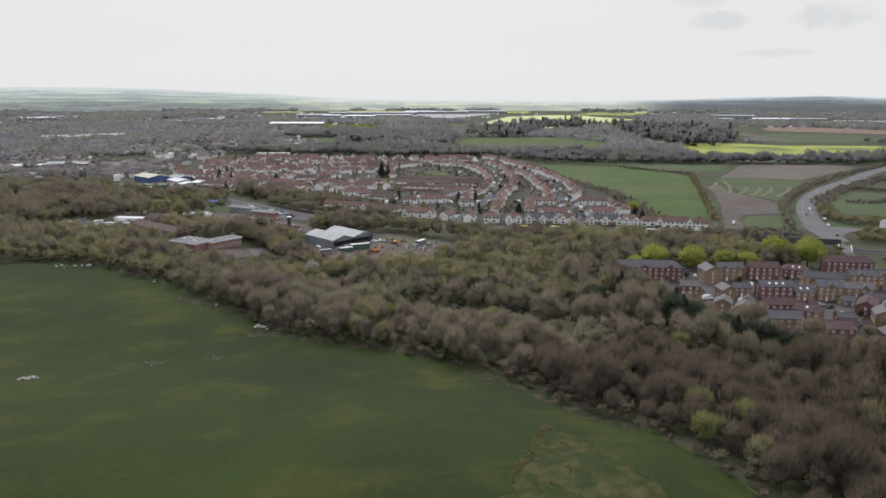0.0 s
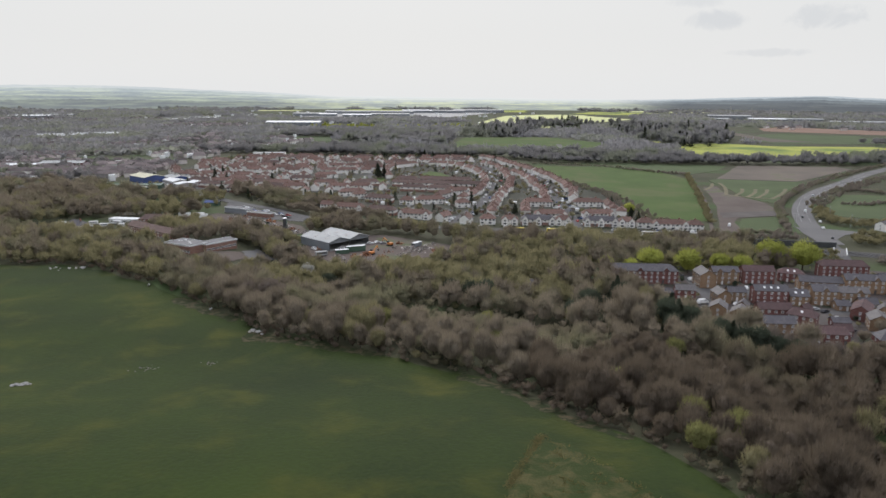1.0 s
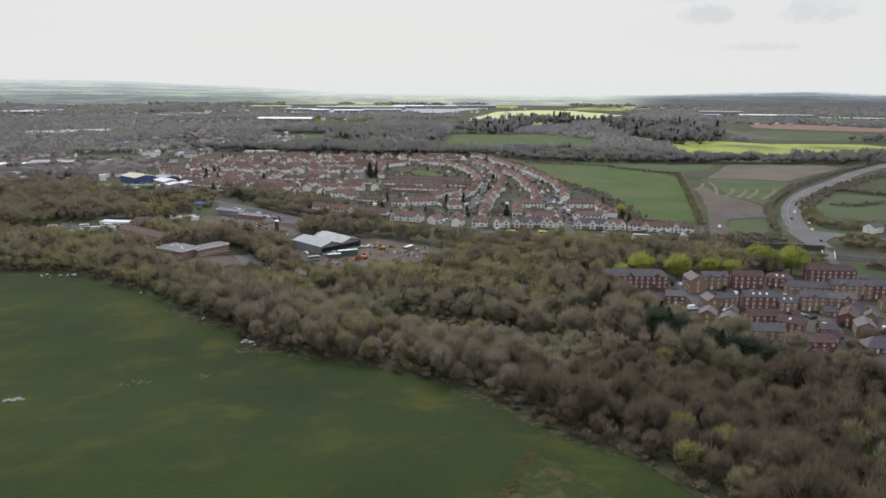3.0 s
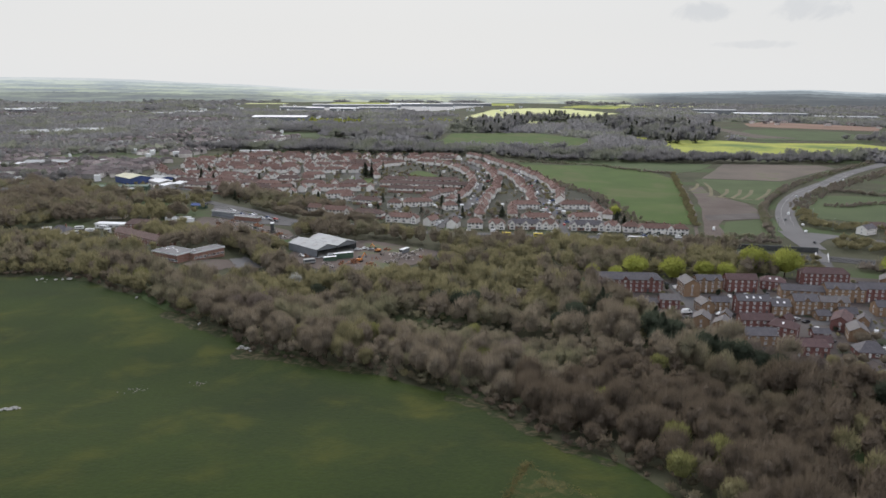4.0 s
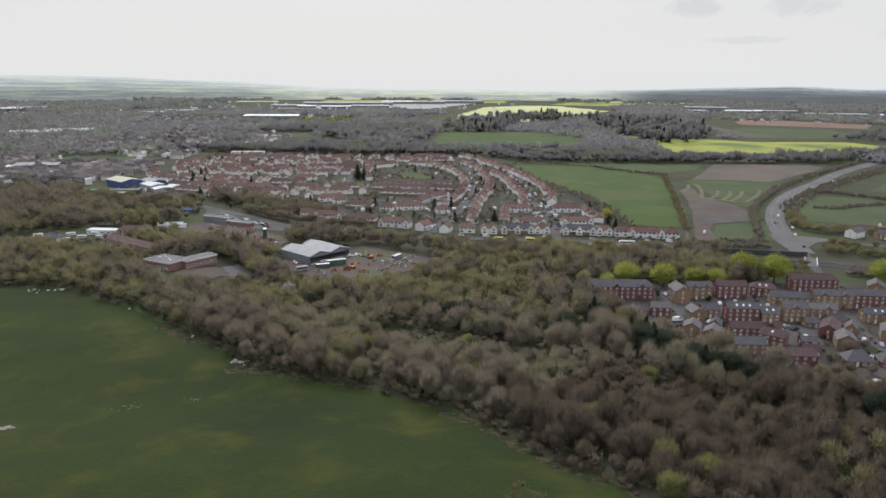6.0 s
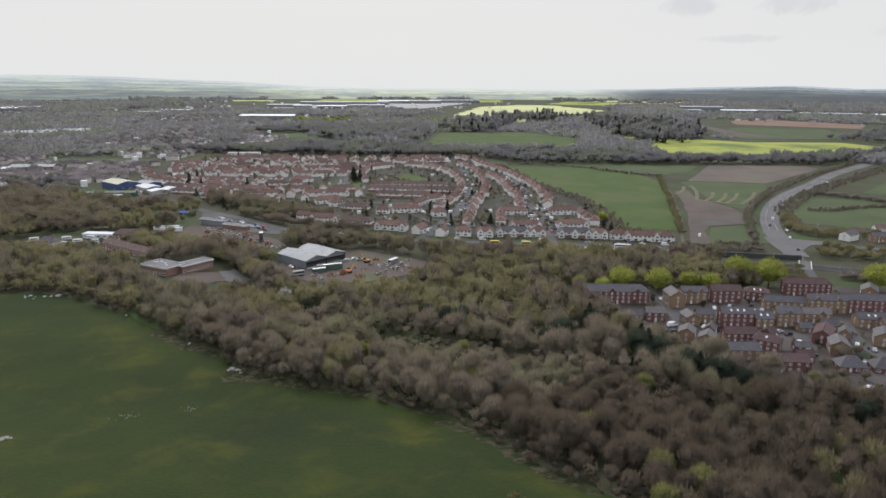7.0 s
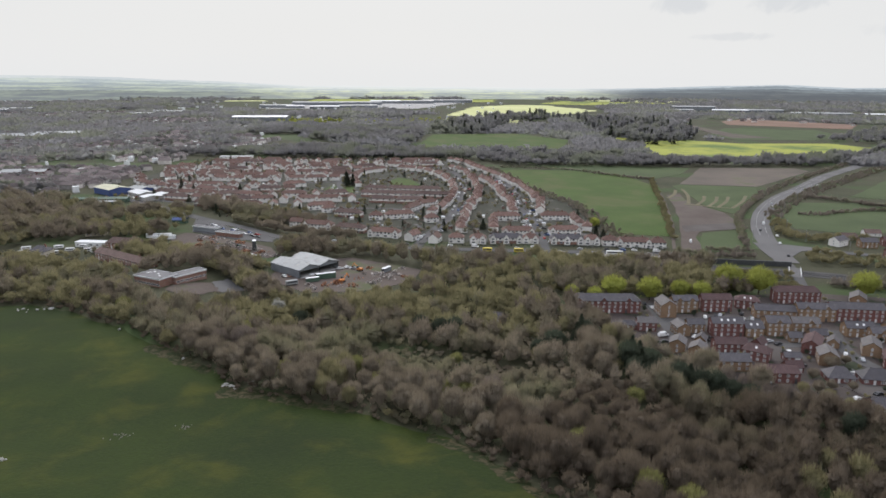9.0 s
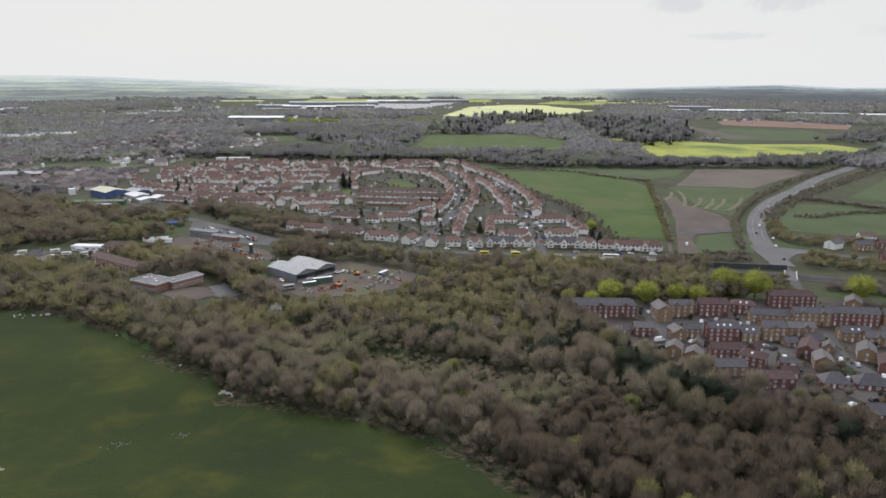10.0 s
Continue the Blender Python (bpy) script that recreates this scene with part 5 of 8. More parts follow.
FAR_WIN = {k: window_mesh(*k, glass=True, rim=0.07) for k in ((1.6, 1.2), (2.2, 1.3), (1.1, 1.2), (0.9, 1.35))}
# white frames widened to stand in for sky reflected by the glass
WIN = {k: (window_mesh(*k), pane_mesh(*k[:2])) for k in ((1.6, 1.2), (1.1, 1.2), (2.2, 1.3), (0.9, 1.35), (1.2, 1.5))}
DOOR_W, DOOR_D = door_mesh(0.95, 2.05, M["frame"]), door_mesh(0.95, 2.05, M["metal_dark"])
CHIM = chimney_mesh(M["brick_old"])
GARAGE = door_mesh(2.3, 2.1, M["frame"])


def put_windows(h, xs, z, y, size, flip=False, end=0, glazed=True):
    """A row of windows on one face of a house: end 0 on the long sides, +-1 on the gable ends."""
    w, p = WIN[size] if glazed else (FAR_WIN[size], None)
    for x in xs:
        if end:
            m = pose(y, x, z, 0, 0, 90 if end > 0 else -90)
        else:
            m = pose(x, y, z, 0, 0, 180 if flip else 0)
        o = at(w, "window", h, m)
        if glazed:
            at(p, "pane", o, Matrix())


def estate_block(name, length, units, style, label, gables=(), far=False):
    """A block of semi-detached or terraced houses, two storeys, with pitched gablets over the bays."""
    depth, eaves, rise = 7.4, 4.4, 2.8
    hip = 3.4 if style in ("hip", "brickhip", "dark") else 0.0
    roofm = M["slate"] if style == "dark" else M["tile_brown"] if style in ("brown", "brickhip") else M["tile_red"]
    h = empty(name, 0, 0, 0, 0, label, "house", "houses of the estate")
    if style in ("brickhip", "brown", "dark"):
        part("wall", wall_mesh(length, depth, eaves, rise, hip, M["render"], M["brick_old"], 2.2), None, h)
    else:
        part("wall", wall_mesh(length, depth, eaves, rise, hip, M["render"]), None, h)
    part("roof", roof_mesh(length, depth, eaves, rise, roofm, hip), None, h)
    for k in range(1 if far else max(1, units // 2)):
        x = -length / 2 + length * (k + 0.5) / max(1, units // 2)
        at(CHIM, "chimney", h, pose(x, 0, eaves + rise))
    u = length / units
    for k in range(units):
        x = -length / 2 + u * (k + 0.5)
        for flip, y in ((False, -depth / 2),):
            put_windows(h, [x - u * 0.2, x + u * 0.26] if not far else [x - u * 0.2], 2.9, y, (1.6, 1.2), flip, glazed=False)
            if not far:
                put_windows(h, [x - u * 0.2], 0.7, y, (2.2, 1.3), flip, glazed=False)
                if k % 2:
                    at(DOOR_W if k % 4 == 1 else DOOR_D, "door", h, pose(x + u * 0.28, y - 0.03, 0.05))
    for g in gables:
        gw, gd = 4.3, 1.1
        bm = bmesh.new()
        p = [bm.verts.new((g + a, b, c)) for b in (-depth / 2 - gd, -0.6) for a, c in ((-gw / 2, -0.5), (gw / 2, -0.5), (gw / 2, eaves), (0, eaves + 2.4), (-gw / 2, eaves))]
        bm.faces.new(p[:5])
        bm.faces.new(p[:4:-1])
        for i in range(5):
            bm.faces.new((p[i], p[i + 5], p[(i + 1) % 5 + 5], p[(i + 1) % 5]))
        bmesh.ops.recalc_face_normals(bm, faces=bm.faces)
        b_ = part("bay", mesh_of("bay", bm, M["render"]), None, h)
        bm = bmesh.new()
        for s in (-1, 1):
            a0, a1 = (g + s * (gw / 2 + 0.3), eaves - 0.35), (g, eaves + 2.45)
            q = [bm.verts.new((X, Y, Z + dz)) for dz in (0, 0.16) for (X, Z) in (a0, a1) for Y in (-depth / 2 - gd - 0.3, -0.3)]
            for f in ((0, 1, 3, 2), (4, 6, 7, 5), (0, 2, 6, 4), (1, 5, 7, 3), (0, 4, 5, 1), (2, 3, 7, 6)):
                bm.faces.new([q[i] for i in f])
        bmesh.ops.recalc_face_normals(bm, faces=bm.faces)
        part("bay_roof", mesh_of("bay_roof", bm, roofm), None, h)
        put_windows(h, [g], 2.9, -depth / 2 - gd, (1.6, 1.2), glazed=False)
        if not far:
            put_windows(h, [g], 0.7, -depth / 2 - gd, (2.2, 1.3), glazed=False)
    return h


BLOCKS = {}  # the far ones without their ground floor windows
for far_ in (False, True):
    for key_, spec_ in {
    "terrace": ("terrace", 25, 4, "hip", "white rendered terrace of four with a hipped red tile roof"),
    "long": ("terrace", 32, 6, "brown", "long terrace of white render over brick with a brown tile roof"),
    "brick": ("terrace", 25, 4, "brickhip", "terrace of white render over brick with a hipped brown roof"),
    "bays": ("terrace", 25, 4, "hip", "white rendered terrace with gabled end bays and a red roof", (-10.2, 10.2)),
    "semi": ("semi_detached_house", 11.4, 2, "hip", "white rendered pair of houses with a hipped red tile roof"),
    "pair": ("semi_detached_house", 12, 2, "hip", "white rendered pair of houses with two pointed front gables", (-3.4, 3.4)),
    "gable": ("semi_detached_house", 12, 2, "gable", "white rendered pair of houses with white gable ends"),
    "dark": ("terrace", 25, 4, "dark", "white rendered terrace with a dark slate roof and gabled bays", (-9.8, 0, 9.8)),
    }.items():
        if not (far_ and key_ == "dark"):
            BLOCKS[key_, far_] = estate_block(*spec_, far=far_)
taken, used = [], set()


def block(kind_, x, y, rz):
    rad = {"terrace": 12, "long": 15, "brick": 12, "bays": 12, "dark": 12}.get(kind_, 7)
    if any(math.hypot(x - a, y - b) < 0.78 * (rad + c) and abs(y - b) < 13 for a, b, c in taken):
        return
    if any(math.hypot(x - a, y - b) < 11 for a, b, c in taken):
        return
    taken.append((x, y, rad))
    kind_ = (kind_, y > 680 and kind_ != "dark")
    if kind_ not in used:
        used.add(kind_)
        BLOCKS[kind_].matrix_basis = pose(x, y, 0.05, 0, 0, rz)
    else:
        copy_thing(BLOCKS[kind_], pose(x, y, 0.05, 0, 0, rz))


def street(pts, step, kinds, turn=0.0, seed=1, sway=5):
    r = random.Random(seed)
    for p, d in spline(pts, step):
        k = kinds[r.randrange(len(kinds))]
        across = 90 if k == "gable" and sway > 10 and r.random() < 0.7 else 0
        block(k, p.x + r.uniform(-1.8, 1.8), p.y + r.uniform(-1.2, 1.2), math.degrees(math.atan2(d.y, d.x)) + turn + across + r.uniform(-sway, sway))


# front row along the main road
for k, x, y, rz in (("gable", -112, 578, -18), ("bays", -93, 568, -16), ("brick", -66, 556, -18), ("bays", -38, 540, -16), ("gable", -16, 530, 60), ("gable", 1, 522, 75), ("semi", 17, 521, -3), ("pair", 33, 519, -3), ("dark", 54, 520, -2), ("pair", 72, 519, -2), ("dark", 99, 517, -4), ("pair", 117, 515, -4), ("semi", 130, 512, -6), ("bays", 146, 507, -5), ("semi", 163, 505, -6)):
    block(k, x, y, rz)
for k, x, y, rz in (("bays", 66, 545, 0), ("terrace", 62, 604, 2), ("semi", 50, 588, 88), ("semi", 49, 574, 88), ("semi", 48, 561, 88), ("semi", 51, 602, 88), ("semi", 22, 558, 100), ("semi", 22, 572, 85), ("bays", 103, 548, 3), ("terrace", 105, 606, 2), ("semi", 121, 602, 95), ("semi", 120, 589, 90), ("semi", 121, 576, 85), ("semi", 124, 563, 75), ("gable", 16, 572, 50), ("semi", -2, 596, 20)):
    block(k, x, y, rz)
# streets north from the main road
street([(0, 632), (8, 662), (17, 710), (22, 752), (20, 801), (12, 852), (-2, 892), (-20, 922), (-54, 936)], 14.8, ("semi", "pair", "gable"), seed=2)
street([(24, 586), (29, 625), (35, 662), (43, 709), (47, 745), (46, 781), (46, 822), (40, 880)], 14.8, ("semi", "gable", "pair"), seed=3)
street([(73, 632), (74, 681), (72, 719), (69, 754), (67, 793), (58, 845), (44, 893), (22, 945)], 14.8, ("semi", "gable", "pair"), seed=4)
street([(98, 640), (102, 681), (103, 719), (100, 754), (93, 801), (83, 854), (69, 898), (46, 985), (23, 1036)], 14.8, ("semi", "pair", "gable"), seed=5)
# long terraces in the middle
street([(-62, 756), (8, 748)], 29, ("brick", "long"), seed=6)
street([(-60, 724), (6, 716)], 31, ("long",), seed=7)
street([(-50, 690), (-18, 686)], 28, ("brick",), seed=8)
for k, x, y, rz in (("brick", -75, 618, -18), ("semi", -50, 606, -4), ("terrace", -30, 612, 14), ("terrace", -20, 648, 65), ("semi", -96, 640, 25), ("terrace", -105, 655, 20), ("bays", -8, 668, 40)):
    block(k, x, y, rz)
# crescent round the green
street([(-54, 932), (-84, 905), (-96, 860), (-92, 815), (-84, 785)], 17, ("semi", "terrace"), seed=9)
# western half
for j, (y, x0, x1) in enumerate(((664, -215, -120), (694, -255, -75), (722, -275, -95), (754, -285, -140), (786, -310, -140), (836, -315, -115), (864, -330, -110), (886, -335, -115), (918, -340, -95), (940, -330, -75), (968, -315, 10), (992, -300, 25), (1014, -275, 5))):
    street([(x0, y + 8), ((x0 + x1) / 2, y - 4), (x1, y + 5)], 22, ("terrace", "bays", "brick", "gable", "pair", "gable", "gable", "pair"), seed=20 + j, sway=20)
# west of the works
street([(-352, 850), (-330, 800), (-300, 775), (-285, 760)], 16, ("gable", "pair", "semi"), 30, seed=40)

# garden greenery between the houses
gr = random.Random(5)
bushes, dark_bushes = [], []
for _ in range(2200):
    x, y = gr.uniform(-340, 150), gr.uniform(535, 1065)
    if y < 540 - 0.45 * min(0, x + 20) or x > lerp_table([(535, 165), (620, 128), (720, 112), (900, 75), (1065, 25)], y) or (x < -200 and y < 690) or x < -345:
        continue
    if any(math.hypot(x - a, (y - b) * 1.1) < 0.62 * c + 2 for a, b, c in taken):
        continue
    if inside([(-58, 840), (-40, 868), (-10, 803), (-30, 784)], x, y) or inside([(-124, 768), (-116, 800), (-80, 750), (-98, 736)], x, y):
        continue
    (dark_bushes if gr.random() < 0.10 else bushes).append((x, y, gr.uniform(0.22, 0.70), gr.uniform(0.7, 1.1), gr.uniform(0, 6.28), gr.randrange(4)))
many("garden_shrubs", "hedge", bushes[::2], "small trees and shrubs in back gardens", 2, "shrubs")
many("garden_shrubs", "bud", bushes[1::2], "olive shrubs in back gardens", 2, "shrubs")
many("garden_conifers", "conifer", [(x, y, s * 1.1, z, a, i) for x, y, s, z, a, i in dark_bushes], "dark evergreen shrubs in back gardens", 2, "shrubs")

# front hedges along the main road
hedge_ = []
for p, d in spline([(-118, 560), (-60, 535), (-30, 520), (20, 508), (70, 507)], 1.7) + spline([(90, 506), (130, 502), (168, 496)], 1.7):
    if gr.random() < 0.7:
        hedge_.append((p.x, p.y + gr.uniform(-1, 1), gr.uniform(0.12, 0.26), gr.uniform(0.7, 1.0), gr.uniform(0, 6.28), gr.randrange(4)))
many("front_hedges", "evergreen", hedge_, "clipped dark hedges before the front gardens", 2, "hedge")

# sheds, greenhouses and conservatories in the gardens
def shed_mesh(material, roof):
    bm = add_box(bmesh.new(), -1.5, 1.5, -1.1, 1.1, 0, 2.0)
    p = [bm.verts.new((x, y, z)) for x in (-1.7, 1.7) for y, z in ((-1.3, 1.95), (1.3, 1.95), (0, 2.7))]
    for q in ((0, 1, 2), (5, 4, 3), (0, 3, 4, 1), (1, 4, 5, 2), (2, 5, 3, 0)):
        bm.faces.new([p[i] for i in q]).material_index = 1
    bmesh.ops.recalc_face_normals(bm, faces=bm.faces)
    return mesh_of("garden_shed", bm, [M[material], M[roof]])


SHEDS = [(shed_mesh("render", "metal_white"), "small white garden shed behind the houses"), (shed_mesh("cream", "metal_pale"), "pale garden shed behind the houses"), (shed_mesh("brick_old", "felt"), "brick garden shed with a felt roof")]
n_sheds = 0
while n_sheds < 150:
    x, y = gr.uniform(-330, 135), gr.uniform(545, 1050)
    if x > lerp_table([(535, 150), (620, 122), (720, 106), (900, 70), (1065, 20)], y) or y < 555 - 0.5 * min(0, x + 20) or (x < -200 and y < 700):
        continue
    if any(math.hypot(x - a, y - b) < 0.75 * c + 2.5 for a, b, c in taken):
        continue
    n_sheds += 1
    me, lab = SHEDS[gr.randrange(3)]
    o = tagged(new("garden_shed", me), lab, "shed", "garden sheds")
    o.matrix_basis = pose(x, y, 0.1, 0, 0, gr.uniform(0, 180))

# ---- the brick estate ----


def brick_house(x, y, rz, length, depth, storeys, wall, roof, label, hip=0.0, rise=None, bays=(), name="house", nwin=0, skylight=0, chimney=False, size=(1.1, 1.2), garage=False):
    eaves, rise = 2.15 * storeys + 0.25, rise or depth * 0.30
    h = empty(name, x, y, terrain(x, y) + 0.05, rz, label, "house", "brick houses of the estate")
    part("wall", wall_mesh(length, depth, eaves, rise, hip, M[wall]), None, h)
    part("roof", roof_mesh(length, depth, eaves, rise, M[roof], hip, 0.3), None, h)
    n = nwin or max(2, round(length / 3.1))
    xs = [-length / 2 + length * (k + 0.5) / n for k in range(n)]
    for s in range(storeys):
        for flip, yy in ((False, -depth / 2), (True, depth / 2)):
            if flip and abs(rz) < 30:
                continue
            skip = s == 0 and not flip
            put_windows(h, [q for k, q in enumerate(xs) if not (skip and k % 3 == 1)], 0.75 + 2.15 * s, yy, size, flip, glazed=not flip)
        for e in (-1, 1):
            if e > 0 and abs(rz) < 30:
                continue
            put_windows(h, [0.0] if depth < 8.5 else [-depth * 0.22, depth * 0.22], 0.75 + 2.15 * s, e * length / 2, (0.9, 1.35), end=e)
    for k, q in enumerate(xs):
        if k % 3 == 1:
            at(GARAGE if garage else (DOOR_W if k % 2 else DOOR_D), "door", h, pose(q, -depth / 2 - 0.03, 0.05))
    for b in bays:
        gw = 3.4
        bm = bmesh.new()
        p = [bm.verts.new((b + a, v, c)) for v in (-depth / 2 - 0.25, -depth / 2 + 3.0) for a, c in ((-gw / 2, eaves - 0.3), (gw / 2, eaves - 0.3), (0, eaves + 1.7))]
        for q in ((0, 1, 2), (5, 4, 3), (0, 3, 4, 1), (1, 4, 5, 2), (2, 5, 3, 0)):
            bm.faces.new([p[i] for i in q])
        bmesh.ops.recalc_face_normals(bm, faces=bm.faces)
        part("gablet", mesh_of("gablet", bm, M[wall]), None, h)
        bm = bmesh.new()
        for s in (-1, 1):
            q = [bm.verts.new((X, Y, Z + dz)) for dz in (0, 0.14) for (X, Z) in ((b + s * (gw / 2 + 0.25), eaves - 0.55), (b, eaves + 1.72)) for Y in (-depth / 2 - 0.45, -depth / 2 + 3.2)]
            for f in ((0, 1, 3, 2), (4, 6, 7, 5), (0, 2, 6, 4), (1, 5, 7, 3), (0, 4, 5, 1), (2, 3, 7, 6)):
                bm.faces.new([q[i] for i in f])
        bmesh.ops.recalc_face_normals(bm, faces=bm.faces)
        part("gablet_roof", mesh_of("gablet_roof", bm, M[roof]), None, h)
    a = math.atan2(rise, depth / 2)
    for k in range(skylight):
        q = (k - (skylight - 1) / 2) * 3.0
        s = part("skylight", box(-0.45, 0.45, -0.6, 0.6, 0, 0.08), M["frame"], h, "white-framed roof window")
        s.matrix_basis = pose(q, -depth * 0.26, eaves + rise * 0.48 + 0.24, math.degrees(a), 0, 0)
    if chimney:
        at(CHIM, "chimney", h, pose(length * 0.3, 0, eaves + rise))
    return h


BH = brick_house
BH(89.5, 364, -2, 38, 9, 3, "brick_red", "slate", "three-storey red brick block of flats with a slate roof", bays=(-13, 0, 13), name="block_of_flats", nwin=13, hip=3.5)
BH(121, 357.5, 92, 11, 8, 3, "brick_tan", "slate_pale", "three-storey buff brick house with its gable to the court")
BH(132.5, 363, 0, 13, 7, 3, "brick_tan", "slate", "three-storey buff brick terrace with a slate roof", bays=(-3.2, 3.2))
BH(150, 365, -2, 15.5, 7.5, 3, "brick_red", "tile_dark", "three-storey red brick house with a brown roof")
BH(169, 369, -20, 12, 7, 2, "brick_red", "tile_dark", "red brick house with white roof windows", hip=3.0, skylight=2)
BH(200, 378.5, -4, 24, 8, 3, "brick_red", "tile_dark", "three-storey red brick terrace with a dark red roof", hip=2.5, nwin=8)
BH(177, 353, -10, 22, 7.5, 2, "brick_tan", "slate", "two-storey buff brick terrace with a slate roof")
BH(195, 349.5, -6, 18.5, 7.5, 3, "brick_tan", "slate", "three-storey buff brick terrace with gablets", bays=(-5, 5))
BH(216, 349.5, -8, 26, 8, 3, "brick_red", "slate", "three-storey red brick terrace with a slate roof", nwin=9)
BH(232, 373.5, 60, 11, 8, 2, "brick_tan", "slate_pale", "buff brick house with a pale slate roof")
BH(204.5, 327.5, -6, 13, 7.5, 2, "brick_tan", "slate", "buff brick house with roof windows", skylight=2)
BH(211, 320.5, -6, 10, 7, 2, "brick_tan", "slate", "buff brick house with dormer windows", bays=(0,))
BH(225, 325.5, -8, 16, 8, 2, "brick_tan", "slate", "buff brick house with roof windows", skylight=2)
BH(165.5, 329.5, -3, 11, 8, 3, "brick_tan", "slate", "three-storey buff brick house with a gabled porch", bays=(0,))
BH(170, 320.5, -3, 6, 6, 1, "brick_tan", "slate", "low buff brick garden building")
BH(141, 328.5, -3, 15, 7, 3, "brick_red", "slate", "three-storey brick terrace with a slate roof and roof windows", skylight=3, nwin=5)
BH(153.5, 328, -3, 8.5, 8, 2, "brick_tan", "slate", "buff brick house with an arched gable front", skylight=2)
BH(119.5, 329.5, 96, 8, 6.5, 2, "brick_tan", "slate_pale", "buff brick house with its gable to the road")
BH(127.5, 333, -4, 8, 6, 2, "brick_tan", "slate", "buff brick house with a slate roof")
BH(104.5, 335.5, -6, 9, 6.5, 2, "brick_red", "slate_pale", "red brick house with a grey gabled roof")
BH(96, 337.5, -6, 8, 5, 1, "brick_red", "slate", "low red brick building with a slate roof", hip=2.0)
BH(111, 308.5, 66, 8, 7, 2, "brick_tan", "slate_pale", "buff brick house with a pale slate roof")
BH(117.5, 301.5, 62, 8, 7, 2, "brick_tan", "slate_pale", "buff brick house with a pale slate roof")
BH(134, 307.5, -3, 14, 7, 2, "brick_red", "tile_dark", "red brick terrace with a dark brown roof")
BH(127.5, 288.5, -3, 13, 7.5, 2, "brick_tan", "slate", "buff brick house with a slate roof")
BH(142.5, 298.5, -38, 11, 7.5, 2, "brick_red", "tile_dark", "red brick house with a large white roof window", skylight=1, hip=2.5)
BH(140.5, 276.5, -4, 16.5, 7.5, 2, "brick_red", "tile_dark", "red brick terrace with a dark red tile roof", hip=1.2)
BH(172.5, 308.5, 56, 14, 7.5, 2, "brick_red", "tile_dark", "red brick house turned across the corner")
BH(171.5, 294.5, 70, 10, 7.5, 2, "brick_tan", "slate_pale", "buff brick house with a pale slate roof")
BH(182, 334.5, -5, 13, 7, 2, "brick_tan", "slate_pale", "buff brick house with a pale slate roof", bays=(2,))
BH(157, 296.5, -6, 7, 5, 1, "brick_red", "slate", "single-storey brick garage with white doors", nwin=2, garage=True, name="garage")
BH(166.5, 276.5, -8, 11, 8, 1, "brick_red", "slate", "bungalow with a grey hipped roof", hip=4.0, rise=3.4, size=(1.6, 1.2), name="bungalow")
BH(180.5, 274.5, -12, 12.5, 8, 1, "brick_red", "slate", "bungalow with a grey hipped roof", hip=4.0, rise=3.4, size=(1.6, 1.2), name="bungalow")
BH(170, 249, -8, 14, 7.5, 1, "brick_red", "slate", "row of bungalows with a dark roof", rise=2.8, size=(1.6, 1.2), name="bungalow")
BH(197, 304.5, 62, 11, 7.5, 2, "brick_tan", "slate_pale", "buff brick house with its gable to the road")
BH(198, 290.5, 62, 12, 7.5, 2, "brick_red", "tile_dark", "red brick house beside the estate road")
BH(210, 296.5, 62, 12, 7.5, 2, "brick_red", "tile_dark", "red brick house beside the estate road")
BH(240, 345.5, -8, 20, 8, 3, "brick_tan", "slate", "three-storey buff brick terrace")
BH(236, 320.5, -8, 14, 8, 2, "brick_red", "slate", "red brick house with a slate roof")
BH(222, 303.5, -12, 15, 8, 2, "brick_tan", "slate", "buff brick house with a slate roof")
BH(214, 279.5, 66, 12, 7.5, 2, "brick_red", "tile_dark", "red brick house with a brown roof")
for k, x, y, sc in (("bare", 168.5, 285.5, 0.75), ("fresh", 136.5, 299, 0.42), ("bare", 121, 339.5, 0.4), ("bare", 146, 340.5, 0.4), ("bud", 188, 322.5, 0.45), ("bud", 160, 337.5, 0.35), ("bare", 151, 263.5, 0.6), ("bud", 133, 270.5, 0.6), ("bare", 122, 279.5, 0.6), ("bare", 156, 276.5, 0.55), ("bud", 144, 261.5, 0.7), ("bare", 148, 251.5, 0.75), ("bare", 158, 266.5, 0.5), ("bud", 152, 257.5, 0.6), ("bare", 160, 241.5, 0.7), ("bare", 178, 291.5, 0.5), ("bud", 130, 295.5, 0.35), ("bare", 166, 265.5, 0.45), ("bud", 190, 263.5, 0.5), ("bare", 176, 251.5, 0.45), ("bare", 205, 267.5, 0.6), ("bare", 150, 241.5, 0.8), ("bud", 156, 249.5, 0.6)):
    tree(k, 0, x, y, sc, "small garden tree between brick houses", "garden trees")

